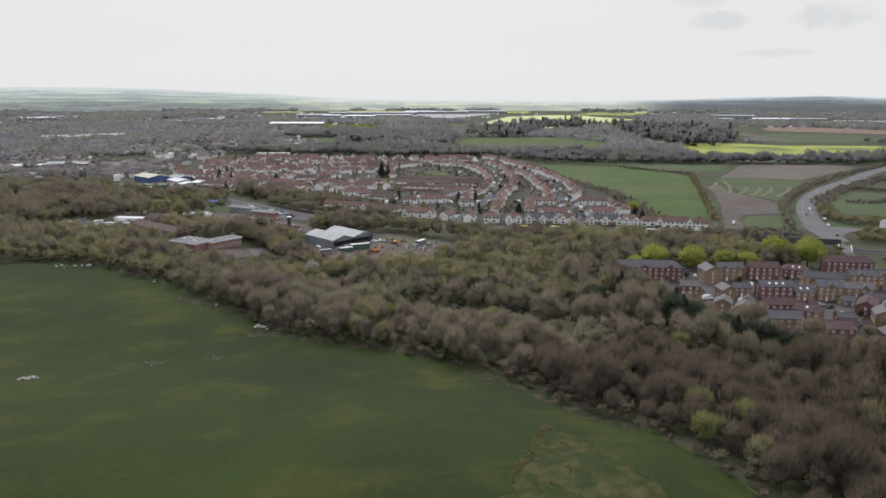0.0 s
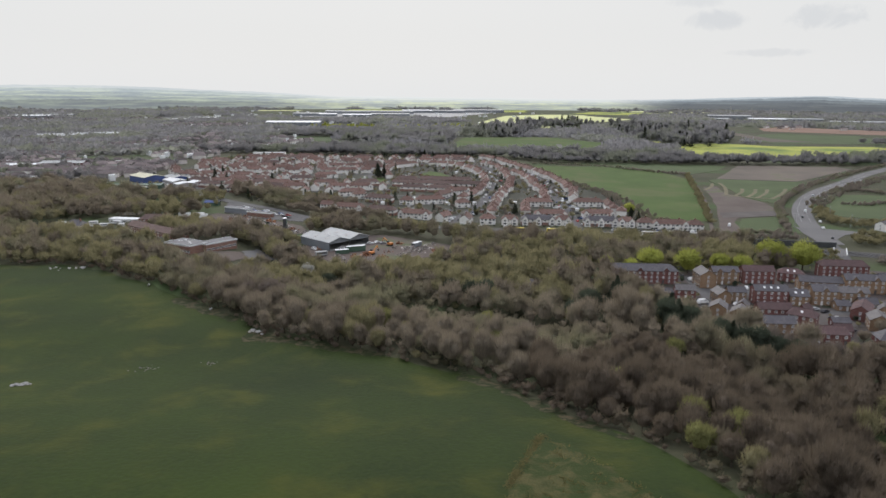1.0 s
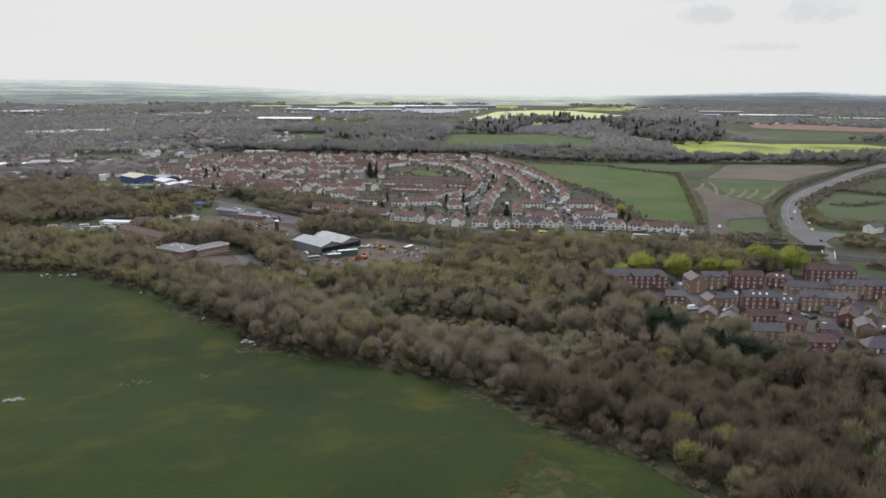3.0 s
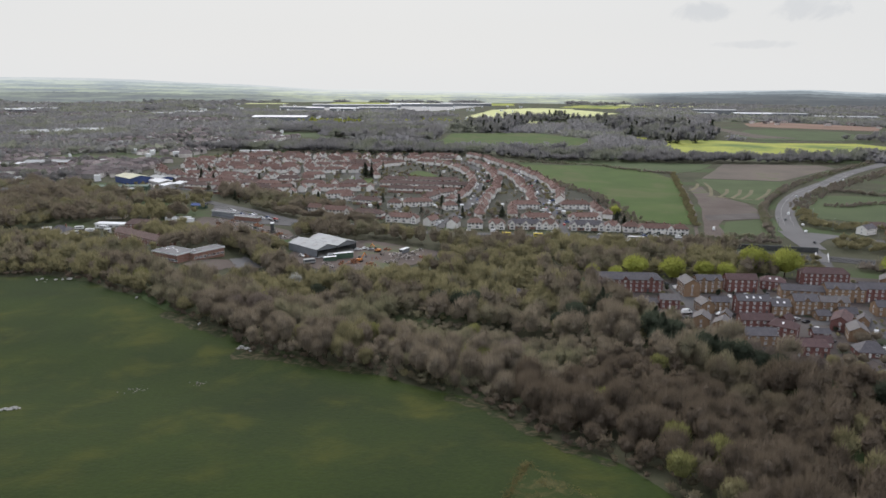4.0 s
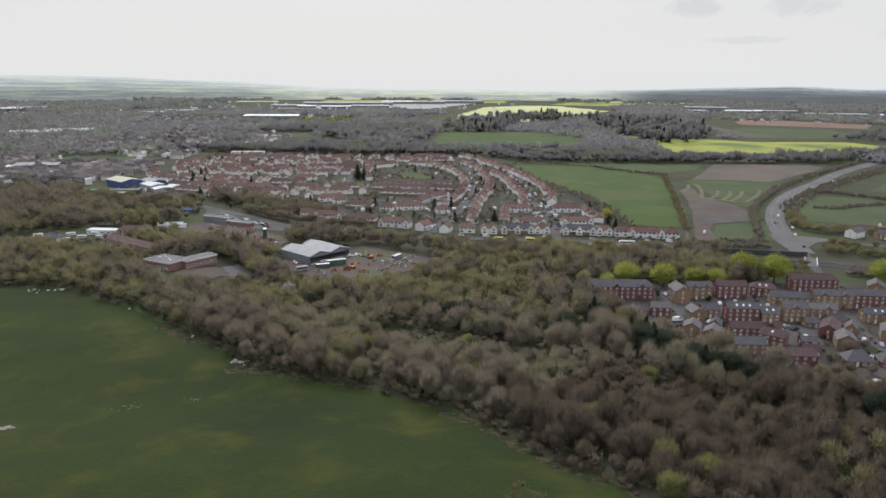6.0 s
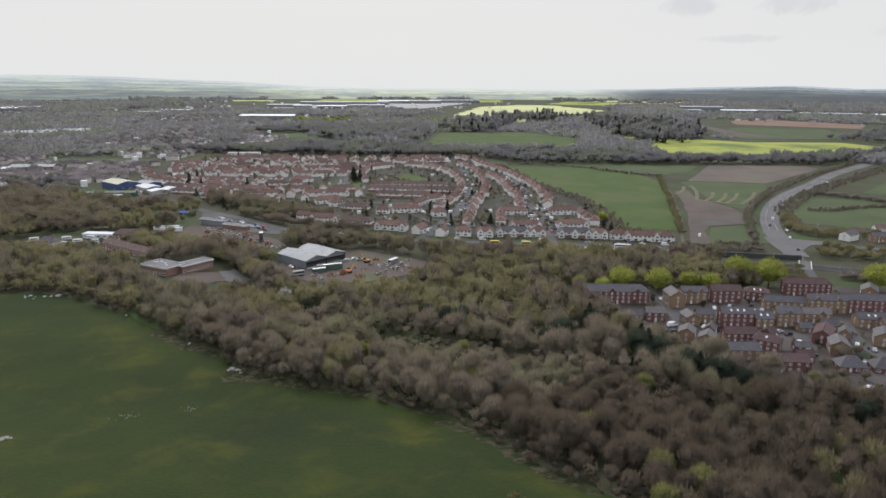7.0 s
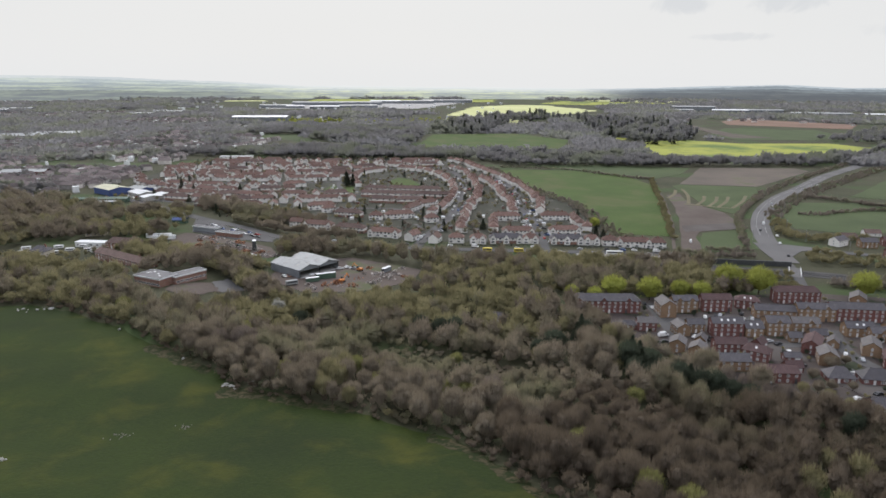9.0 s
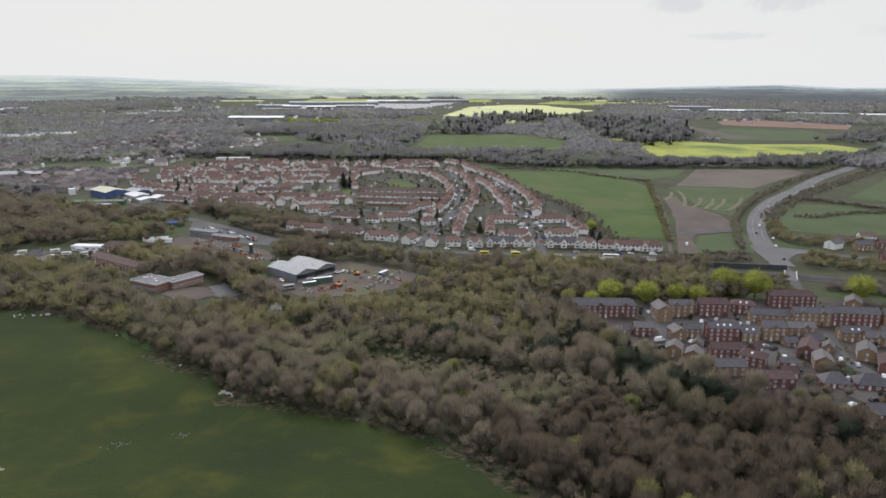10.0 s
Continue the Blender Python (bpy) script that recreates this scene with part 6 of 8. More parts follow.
for x, y, rz, ln, dp, w, r_, lab in ((150, 312.5, 40, 6, 5, "brick_red", "tile_dark", "small brick garage beside the court"), (183, 323.5, -4, 8, 5.5, "brick_tan", "slate", "low buff brick garage block"), (152, 285.5, 0, 7, 5, "brick_red", "tile_dark", "low red brick garage block"), (185, 313.5, 60, 7, 5, "brick_tan", "slate_pale", "low buff brick garage block"), (125, 317.5, 60, 6, 5, "brick_tan", "slate_pale", "low buff brick garage block"), (222, 313.5, -6, 9, 6, "brick_tan", "slate", "low buff brick garage block"), (184, 257.5, -6, 13, 8, "brick_red", "slate", "bungalow with a dark slate roof"), (198, 259.5, -12, 12, 8, "brick_red", "slate", "bungalow with a dark slate roof"), (182, 242.5, -8, 13, 8, "brick_red", "tile_dark", "bungalow with a dark maroon roof")):
    BH(x, y, rz, ln, dp, 1, w, r_, lab, name="bungalow" if "bungalow" in lab else "garage", garage="garage" in lab, rise=2.2)
# gardens of the brick estate
bushes = []
for _ in range(260):
    x, y = gr.uniform(102, 260), gr.uniform(235, 385)
    if inside([(70, 378), (72, 352), (94, 328), (100, 306), (114, 286), (142, 242), (165, 228), (290, 228), (290, 380), (215, 398)], x, y):
        bushes.append((x, y, gr.uniform(0.14, 0.36), gr.uniform(0.8, 1.1), gr.uniform(0, 6.28), gr.randrange(4)))
many("garden_shrubs", "bud", bushes[:170], "small trees and shrubs between brick houses", 2, "shrubs")
many("garden_shrubs", "evergreen", bushes[170:], "dark evergreen shrubs between brick houses", 2, "shrubs")
# hut in the wood
BH(29, 349, -24, 13, 6, 1, "brick_old", "slate", "old brick cottage with a slate roof among trees", rise=2.4, name="cottage")
# houses beyond the railway
for x, y, rz, w, r_, lab in ((318, 532, -10, "render", "tile_brown", "white rendered bungalow with a brown roof"), (300, 512, 30, "render", "slate", "white house with a pointed gable"), (318, 506, -5, "brick_tan", "slate", "buff brick house with a dark roof"), (338, 510, -8, "brick_red", "tile_dark", "red brick house beside the side road"), (318, 474, -8, "brick_red", "tile_dark", "red brick house beside the side road"), (345, 545, -10, "render", "tile_brown", "white bungalow with a brown roof"), (360, 500, -8, "brick_red", "tile_dark", "red brick house beside the side road")):
    BH(x, y, rz, 12, 8, 1 if "bungalow" in lab else 2, w, r_, lab)
# old brick terraces west of the wood
for x, y, rz, ln, w, r_, lab in ((-197, 446, -35, 56, "brick_old", "tile_brown", "long old brick terrace with white windows"), (-222, 503, -8, 24, "brick_old", "tile_brown", "brick house with a broad brown hipped roof"), (-268, 478, -10, 12, "cream", "slate", "small cream house with a slate roof"), (-262, 545, 10, 14, "cream", "tile_brown", "pale house among trees"), (-318, 430, 70, 16, "brick_old", "tile_brown", "red brick house half hidden by trees"), (-335, 452, 70, 14, "brick_old", "tile_brown", "red brick house half hidden by trees")):
    BH(x, y, rz, ln, 8.5 if ln > 30 else 10, 2, w, r_, lab, chimney=True, hip=0 if ln > 30 else 3.5)

# ---- works, yards and sheds ----


def build_open_shed():
    """Two-bay grey metal shed, open to the yard along its gabled front."""
    h = empty("open_shed", -82, 424, 0.1, 138, "grey metal shed of two gabled bays, open at the front", "shed")
    # local x runs back along the bays, local y across them, away from the near wall
    L, W, eaves, rise = 29.0, 15.5, 5.2, 2.3
    # near side wall and back wall
    part("side_wall", box(0, L, 0, 0.25, 0, eaves), M["metal_grey"], h)
    part("side_wall", box(0, L, -2 * W, -2 * W + 0.25, 0, eaves), M["metal_grey"], h)
    part("back_wall", box(L - 0.25, L, -2 * W, 0, 0, eaves + 0.3), M["metal_grey"], h)
    for b in range(2):
        y0, y1 = -b * W, -(b + 1) * W
        ym = (y0 + y1) / 2
        for x in (0.2, L - 0.4):
            bm = bmesh.new()
            p = [bm.verts.new((x + dx, y, z)) for dx in (0, 0.2) for y, z in ((y0, eaves - 1.1), (y0, eaves), (ym, eaves + rise), (y1, eaves), (y1, eaves - 1.1))]
            for q in ((0, 1, 2, 3, 4), (9, 8, 7, 6, 5)):
                bm.faces.new([p[i] for i in q])
            for i in range(5):
                bm.faces.new((p[i], p[i + 5], p[(i + 1) % 5 + 5], p[(i + 1) % 5]))
            bmesh.ops.recalc_face_normals(bm, faces=bm.faces)
            part("gable_panel", mesh_of("gable_panel", bm, M["metal_grey"]), None, h)
        for ya, yb in ((y0 + (0.5 if b == 0 else 0), ym), (y1 - (0.5 if b == 1 else 0), ym)):
            za = eaves - (0.15 if abs(ya) in (0.5,) else 0)
            bm = bmesh.new()
            n = 60
            line = []
            for k in range(n + 1):
                x, dz = -0.6 + (L + 1.0) * k / n, 0.05 * (k % 2)
                line.append([bm.verts.new(v) for v in ((x, ya, za), (x, ya, za + 0.12 + dz), (x, yb, eaves + rise + 0.12 + dz), (x, yb, eaves + rise))])
            for p, q in zip(line, line[1:]):
                for i in range(4):
                    bm.faces.new((p[i], p[(i + 1) % 4], q[(i + 1) % 4], q[i]))
            bm.faces.new(line[0])
            bm.faces.new(line[-1][::-1])
            bmesh.ops.recalc_face_normals(bm, faces=bm.faces)
            part("roof_slope", mesh_of("roof_slope", bm, M["metal_pale"]), None, h)
            for k in range(3):
                x = 7 + 11 * k
                yc = (ya + yb) / 2
                zc = (za + eaves + rise) / 2 + 0.2
                s = part("rooflight", box(-0.9, 0.9, -1.5, 1.5, 0, 0.06), M["concrete"], h, "dull translucent rooflight")
                s.matrix_basis = pose(x, yc, zc, math.degrees(math.atan2(eaves + rise - za, yb - ya)) if yb > ya else -math.degrees(math.atan2(eaves + rise - za, ya - yb)), 0, 0)
    for y in (-0.3, -W, -2 * W + 0.3):
        part("post", box(-0.15, 0.15, y - 0.15, y + 0.15, 0, eaves), M["metal_dark"], h)
    part("floor_slab", box(-1, L, -2 * W, 0, -0.4, 0.22), M["concrete"], h)


build_open_shed()


def container(x, y, rz, length, material, label, name="shipping_container", high=2.6, z=0.22):
    h = empty(name, x, y, z + (terrain(x, y)), rz, label, "container", "containers in the yard")
    bm = bmesh.new()
    n = int(length / 0.4)
    line = []
    for k in range(n + 1):
        xa, w = -length / 2 + length * k / n, 1.2 - 0.05 * (k % 2)
        line.append([bm.verts.new((xa, yy, zz)) for yy, zz in ((-w, 0.1), (w, 0.1), (w, high), (-w, high))])
    for p, q in zip(line, line[1:]):
        for i in range(4):
            bm.faces.new((p[i], p[(i + 1) % 4], q[(i + 1) % 4], q[i]))
    bm.faces.new(line[0])
    bm.faces.new(line[-1][::-1])
    bmesh.ops.recalc_face_normals(bm, faces=bm.faces)
    part("body", bm, M[material], h)
    for s in (-1, 1):
        part("door", box(s * (length / 2) - 0.03, s * (length / 2) + 0.03, -1.1, 1.1, 0.2, high - 0.1), M["metal_dark"], h)
    part("roof", box(-length / 2 - 0.05, length / 2 + 0.05, -1.25, 1.25, high, high + 0.08), M["metal_white"], h)
    return h


container(-66, 424, 25, 12, "metal_green", "green site cabin with a pale roof stacked on the yard", "site_cabin", 3.4)
container(-73, 417, 25, 8, "metal_green", "green container with a pale roof in the yard")
container(-30, 440, 60, 8, "metal_grey", "dark container in the scrapyard")
container(-128, 498, 100, 5, "metal_green", "tall green hopper in the timber yard", "hopper", 6.5)
container(-136, 470, 5, 12, "metal_grey", "grey container beside the track")
container(-122, 472, -40, 10, "metal_grey", "dark lean-to with a pale roof", "lean_to")


def scrap_heap(x, y, n, spread, r, material, label, seed, name="scrap_heap", category="scrap heap"):
    rr = random.Random(seed)
    bm = bmesh.new()
    for _ in range(n):
        dx, dy = rr.gauss(0, spread), rr.gauss(0, spread * 0.8)
        d = math.hypot(dx, dy) / spread
        hgt = max(0.1, r * 2.4 * (1.6 - d))
        for zz in np.arange(0.1, hgt, r):
            if rr.random() < 0.55:
                lump(bm, dx, dy, zz, r * rr.uniform(0.4, 1.1), rr)
            else:
                a = bmesh.ops.create_cube(bm, size=1.0, matrix=pose(dx, dy, zz, rr.uniform(-30, 30), rr.uniform(-30, 30), rr.uniform(0, 180)) @ Matrix.Diagonal((rr.uniform(0.5, 3.2) * r, rr.uniform(0.3, 1.4) * r, rr.uniform(0.15, 0.8) * r, 1)))
    h = new(name, mesh_of(name, bm, M[material]))
    h.matrix_basis = pose(x, y, terrain(x, y) + 0.15)
    return tagged(h, label, category, kind="stuff")


for i, (x, y, n, sp, r, m_, lab) in enumerate(((-58, 413, 26, 2.6, 0.8, "rust", "heap of rusty orange scrap metal"), (-64, 409, 18, 2.2, 0.7, "rust", "heap of rusty scrap metal"), (-75, 410, 16, 2.4, 0.6, "scrap", "heap of mixed scrap metal"), (-34, 432, 30, 3.6, 0.8, "scrap", "heap of mixed pale scrap"), (-24, 434, 22, 3.0, 0.8, "scrap", "heap of pale rubble and scrap"), (-41, 446, 16, 2.2, 0.7, "rust", "heap of rusty scrap metal"), (-28, 424, 20, 3.4, 0.7, "scrap", "low heap of broken scrap"), (-148, 508, 30, 4.5, 0.9, "scrap", "heap of white and grey scrap"), (-138, 500, 26, 4.0, 0.9, "scrap", "heap of white and grey scrap"), (-132, 488, 26, 4.0, 0.8, "rust", "heap of rusty scrap metal"), (-120, 486, 22, 4.0, 0.8, "rust", "heap of rusty brown scrap"), (-150, 494, 22, 4.0, 0.8, "rust", "stack of brown timber and scrap"), (-165, 514, 22, 4.2, 0.8, "rust", "heap of reddish brown rubble"), (-108, 478, 18, 3.2, 0.7, "scrap", "low heap of scrap by the shed"), (-90, 428, 10, 2.0, 0.5, "rust", "small heap of scrap by the shed wall"), (-20, 446, 14, 2.4, 0.7, "scrap", "heap of pale broken rubble"), (-48, 408, 22, 3.0, 0.7, "rust", "heap of rusty scrap metal"), (-70, 402, 18, 2.6, 0.6, "scrap", "low heap of mixed scrap metal"), (-36, 414, 20, 3.4, 0.6, "scrap", "low heap of broken scrap"), (-172, 500, 24, 4.0, 0.7, "rust", "heap of reddish brown rubble"), (-158, 484, 24, 4.0, 0.8, "scrap", "heap of white and grey scrap"))):
    scrap_heap(x, y, n, sp, r, m_, lab, 70 + i)


yr = random.Random(44)
for k in range(9):
    x, y = yr.uniform(-66, -18), yr.uniform(408, 436)
    if inside([(-70, 404), (-50, 402), (-18, 420), (-14, 436), (-40, 438), (-64, 412)], x, y):
        scrap_heap(x, y, 14, yr.uniform(1.6, 2.8), yr.uniform(0.4, 0.7), ("rust", "scrap", "rubble")[k % 3], ("low heap of rusty brown scrap", "low heap of pale scrap", "low heap of dark rubble")[k % 3], 300 + k)
hr = random.Random(12)
n_heaps = 0
while n_heaps < 22:
    x, y = hr.uniform(-190, -108), hr.uniform(466, 548)
    if inside([(-186, 540), (-176, 540), (-122, 504), (-112, 480), (-124, 470), (-150, 478), (-176, 504)], x, y):
        m_ = ("scrap", "rust", "scrap", "rubble")[n_heaps % 4]
        scrap_heap(x, y, 22, hr.uniform(2.0, 4.0), hr.uniform(0.5, 0.8), m_, {"scrap": "heap of white and grey scrap", "rust": "heap of rusty brown scrap", "rubble": "low heap of dark rubble"}[m_], 200 + n_heaps)
        n_heaps += 1


def excavator(x, y, rz, material, label):
    h = empty("excavator", x, y, 0.22, rz, label, "excavator", "machines in the yard")
    for s in (-1, 1):
        part("track", box(-1.8, 1.8, s * 1.1 - 0.3, s * 1.1 + 0.3, 0, 0.8, 0.2), M["tyre"], h)
    part("body", box(-1.8, 1.2, -1.3, 1.3, 0.9, 2.0, 0.12), M[material], h)
    c = part("cab", box(0.1, 1.5, 0.2, 1.3, 2.0, 3.1, 0.08), M["glass"], h, "glazed cab")
    b = part("boom", box(0, 4.6, -0.2, 0.2, -0.25, 0.25, 0.05), M[material], h)
    b.matrix_basis = pose(1.1, -0.3, 1.8, 0, -38, 0)
    a = part("stick", box(0, 2.8, -0.16, 0.16, -0.2, 0.2, 0.05), M[material], h)
    a.matrix_basis = pose(4.6, -0.3, 4.6, 0, 60, 0)
    part("bucket", box(5.5, 6.5, -0.75, 0.15, 1.4, 2.3, 0.15), M["metal_dark"], h)


excavator(-47, 441, 150, "orange", "orange excavator beside a scrap heap")
excavator(-55, 416, 60, "orange", "orange excavator on a heap of scrap")
excavator(-141, 503, 230, "metal_green", "green grab excavator with a long boom in the yard")


def flat_block(name, x, y, rz, length, depth, high, wall, roof, label, category="building", windows=0, sky_=0, band=None, z=None, pitch=0.0):
    """A low building with a parapet or a shallow pitched roof."""
    h = empty(name, x, y, (terrain(x, y) if z is None else z), rz, label, category)
    part("wall", box(-length / 2, length / 2, -depth / 2, depth / 2, -1.0, high), M[wall], h)
    if pitch:
        part("roof", roof_mesh(length, depth, high, pitch, M[roof], 0.0, 0.5), None, h)
        bm = bmesh.new()
        for s in (-1, 1):
            p = [bm.verts.new((s * (length / 2 - q), yy, zz)) for q in (0, 0.3) for yy, zz in ((-depth / 2, high), (depth / 2, high), (0, high + pitch))]
            for q in ((0, 1, 2), (5, 4, 3), (0, 3, 4, 1)):
                bm.faces.new([p[i] for i in q])
        bmesh.ops.recalc_face_normals(bm, faces=bm.faces)
        part("gable_panel", bm, M[wall], h)
    else:
        part("roof", box(-length / 2 - 0.3, length / 2 + 0.3, -depth / 2 - 0.3, depth / 2 + 0.3, high, high + 0.35, 0.05), M[roof], h)
        bm = bmesh.new()
        for a in ((-length / 2 - 0.35, length / 2 + 0.35, -depth / 2 - 0.4, -depth / 2 - 0.3), (-length / 2 - 0.35, length / 2 + 0.35, depth / 2 + 0.3, depth / 2 + 0.4), (-length / 2 - 0.4, -length / 2 - 0.3, -depth / 2, depth / 2), (length / 2 + 0.3, length / 2 + 0.4, -depth / 2, depth / 2)):
            add_box(bm, *a, high - 0.25, high + 0.5)
        part("fascia", bm, M[band or "metal_white"], h, "pale fascia board")
    for k in range(windows):
        q = -length / 2 + length * (k + 0.5) / windows
        put_windows(h, [q], 1.0, -depth / 2, (2.2, 1.3))
        if high > 5:
            put_windows(h, [q], 3.8, -depth / 2, (2.2, 1.3))
    rr = random.Random(int(x * 3 + y))
    for k in range(sky_):
        s = part("rooflight", box(-0.6, 0.6, -0.5, 0.5, 0, 0.35, 0.08), M["frame"], h, "white domed rooflight")
        s.location = (rr.uniform(-length * 0.4, length * 0.4), rr.uniform(-depth * 0.35, depth * 0.35), high + 0.35)
    return h


# school-like office above the wood
flat_block("office_building", -157.5, 395, -28, 20, 13, 4.8, "brick_old", "felt", "low brick office with a grey flat roof and white rooflights", windows=8, sky_=5)
flat_block("office_building", -142, 401, 53, 20, 8, 4.6, "brick_old", "felt", "long brick office wing with a white fascia", windows=7)
on_slope("pavement", [(-146, 392), (-128, 400), (-118, 388), (-134, 372), (-148, 382)], 0.3, M["dirt"], "brown gravel yard beside the office", "yard")
on_slope("pavement", [(-128, 402), (-120, 412), (-106, 396), (-118, 387)], 0.3, M["asphalt_pale"], "grey car park beside the office", "car park")


# caravans and vans
def caravan(x, y, rz, length=6.2, label="white touring caravan parked among trees"):
    h = empty("caravan", x, y, terrain(x, y) + 0.1, rz, label, "caravan", "parked caravans")
    part("body", box(-length / 2, length / 2, -1.1, 1.1, 0.45, 2.6, 0.22), M["car_white"], h)
    part("window", box(-length * 0.35, length * 0.35, -1.13, -1.05, 1.4, 2.0), M["glass"], h)
    for s in (-1, 1):
        part("wheel", box(-0.35, 0.35, s * 1.0 - 0.1, s * 1.0 + 0.1, 0, 0.65, 0.12), M["tyre"], h)


for x, y, rz in ((-289, 496, 20), (-279, 497, 15), (-268, 500, 25), (-252, 503, -10), (-243, 492, 20), (-237, 489, 60), (-256, 492, 10), (-275, 486, 5), (-284, 484, 0), (-262, 484, 12)):
    caravan(x, y, rz)
for x, y, rz in ((-215, 535, 5), (-205, 536, 8), (-210, 529, 3), (-200, 530, 5)):
    container(x, y, rz, 9, "metal_white", "white portable cabin behind the terrace", "portable_cabin", 3.0)
flat_block("portable_building", -247, 508, -6, 24, 7, 3.2, "metal_white", "metal_white", "long pale portable building", windows=5)

# trading estate west of the houses
flat_block("warehouse", -338, 742, -40, 34, 22, 6.5, "metal_blue", "roof_cream", "blue metal warehouse with a cream roof", "warehouse", pitch=2.2)
flat_block("warehouse", -312, 752, -40, 24, 16, 4.6, "metal_blue", "metal_pale", "lower blue warehouse with a pale roof", "warehouse", pitch=1.6)
flat_block("warehouse", -302, 728, -44, 26, 16, 4.0, "concrete", "metal_white", "pale warehouse with a white corrugated roof", "warehouse", pitch=1.5)
flat_block("workshop", -275, 716, -48, 14, 12, 4.0, "concrete", "metal_white", "small workshop with a white roof", "warehouse", pitch=1.2)
flat_block("workshop", -282, 703, -48, 12, 18, 4.0, "concrete", "metal_white", "small workshop with a white roof", "warehouse", pitch=1.2)
flat_block("shed_row", -330, 690, 6, 60, 9, 3.8, "metal_green", "metal_green", "long low green shed", "shed", pitch=1.2)
flat_block("shed_row", -318, 676, 6, 32, 7, 3.2, "metal_green", "metal_pale", "low green shed with a pale roof", "shed", pitch=1.0)
sheet("pavement", [(-275, 760), (-255, 735), (-262, 700), (-290, 690), (-318, 720)], 0.22, M["asphalt"], "grey asphalt yard of the trading estate", "car park")
flat_block("depot", -180, 556, -24, 24, 5, 4.0, "metal_grey", "felt", "long grey depot building beside the car park", windows=0)
flat_block("depot", -158, 540, -24, 22, 5, 3.4, "brick_old", "felt", "low depot building beside the car park")
flat_block("shed_row", -214, 592, -6, 12, 5, 2.8, "metal_green", "metal_blue", "small blue shed among trees", "shed", pitch=1.4)
flat_block("supermarket", -500, 870, 10, 50, 28, 7, "brick_red", "metal_pale", "long red building with a pale roof", "warehouse", pitch=2.0)
flat_block("supermarket", -540, 850, 10, 40, 22, 6, "metal_grey", "metal_white", "building with a white roof among houses", "warehouse", pitch=1.5)
flat_block("factory", -800, 1390, 20, 90, 60, 8, "concrete", "metal_pale", "large factory with pale roofs", "factory", pitch=3.0)
flat_block("factory", -760, 1440, 20, 90, 50, 8, "concrete", "metal_pale", "factory with a pale roof", "factory", pitch=3.0)
flat_block("school", -290, 1042, 4, 46, 14, 6, "render", "metal_pale", "long white school building at the edge of the estate", "school", windows=8)
flat_block("warehouse", -482, 1990, 2, 150, 60, 11, "metal_grey", "metal_white", "very long warehouse with a white roof", "warehouse", pitch=3.0)
for i, (x, y, rz, ln, dp, hi) in enumerate(((-620, 2820, 5, 130, 60, 10), (-540, 2780, 8, 70, 50, 9), (-500, 3100, 4, 220, 90, 12), (-330, 3120, 4, 200, 80, 12), (-215, 3300, 5, 160, 70, 12), (-80, 3300, 6, 150, 60, 12), (60, 3420, 3, 240, 60, 12), (-420, 2740, 5, 110, 50, 9), (-300, 2820, 8, 150, 60, 10), (960, 2640, -10, 150, 60, 16), (1040, 2500, -10, 120, 60, 10), (1160, 2500, -12, 130, 40, 10), (1270, 2330, -14, 190, 50, 8), (1480, 2250, -14, 200, 50, 8), (870, 2560, -8, 120, 50, 8), (-1460, 2490, 10, 130, 50, 10), (-1480, 2380, 10, 130, 50, 10), (-860, 2330, 5, 110, 40, 9), (-905, 2210, 5, 70, 30, 8))):
    flat_block("warehouse", x, y, rz, ln, dp, hi, "metal_grey", "metal_white" if i % 3 == 1 else "metal_pale", "distant warehouse with a pale metal roof", "warehouse", pitch=2.5)
mast = empty("mast", 975, 2660, 0, 0, "tall thin chimney mast at the works", "mast")
part("shaft", box(-1.2, 1.2, -1.2, 1.2, 0, 48, 0.3), M["concrete"], mast)

# road bridge parapet over the railway
br = empty("road_bridge", 230, 437, 0.3, 64, "concrete road bridge with white parapets over the railway", "bridge")
part("deck", box(-12, 12, -3.4, 3.4, -0.5, 0.03), M["asphalt_pale"], br)
for s in (-1, 1):
    part("parapet", box(-10, 10, s * 3.4 - 0.2, s * 3.4 + 0.2, 0.03, 1.1, 0.05), M["frame"], br, "white painted parapet")

# ---- cars ----


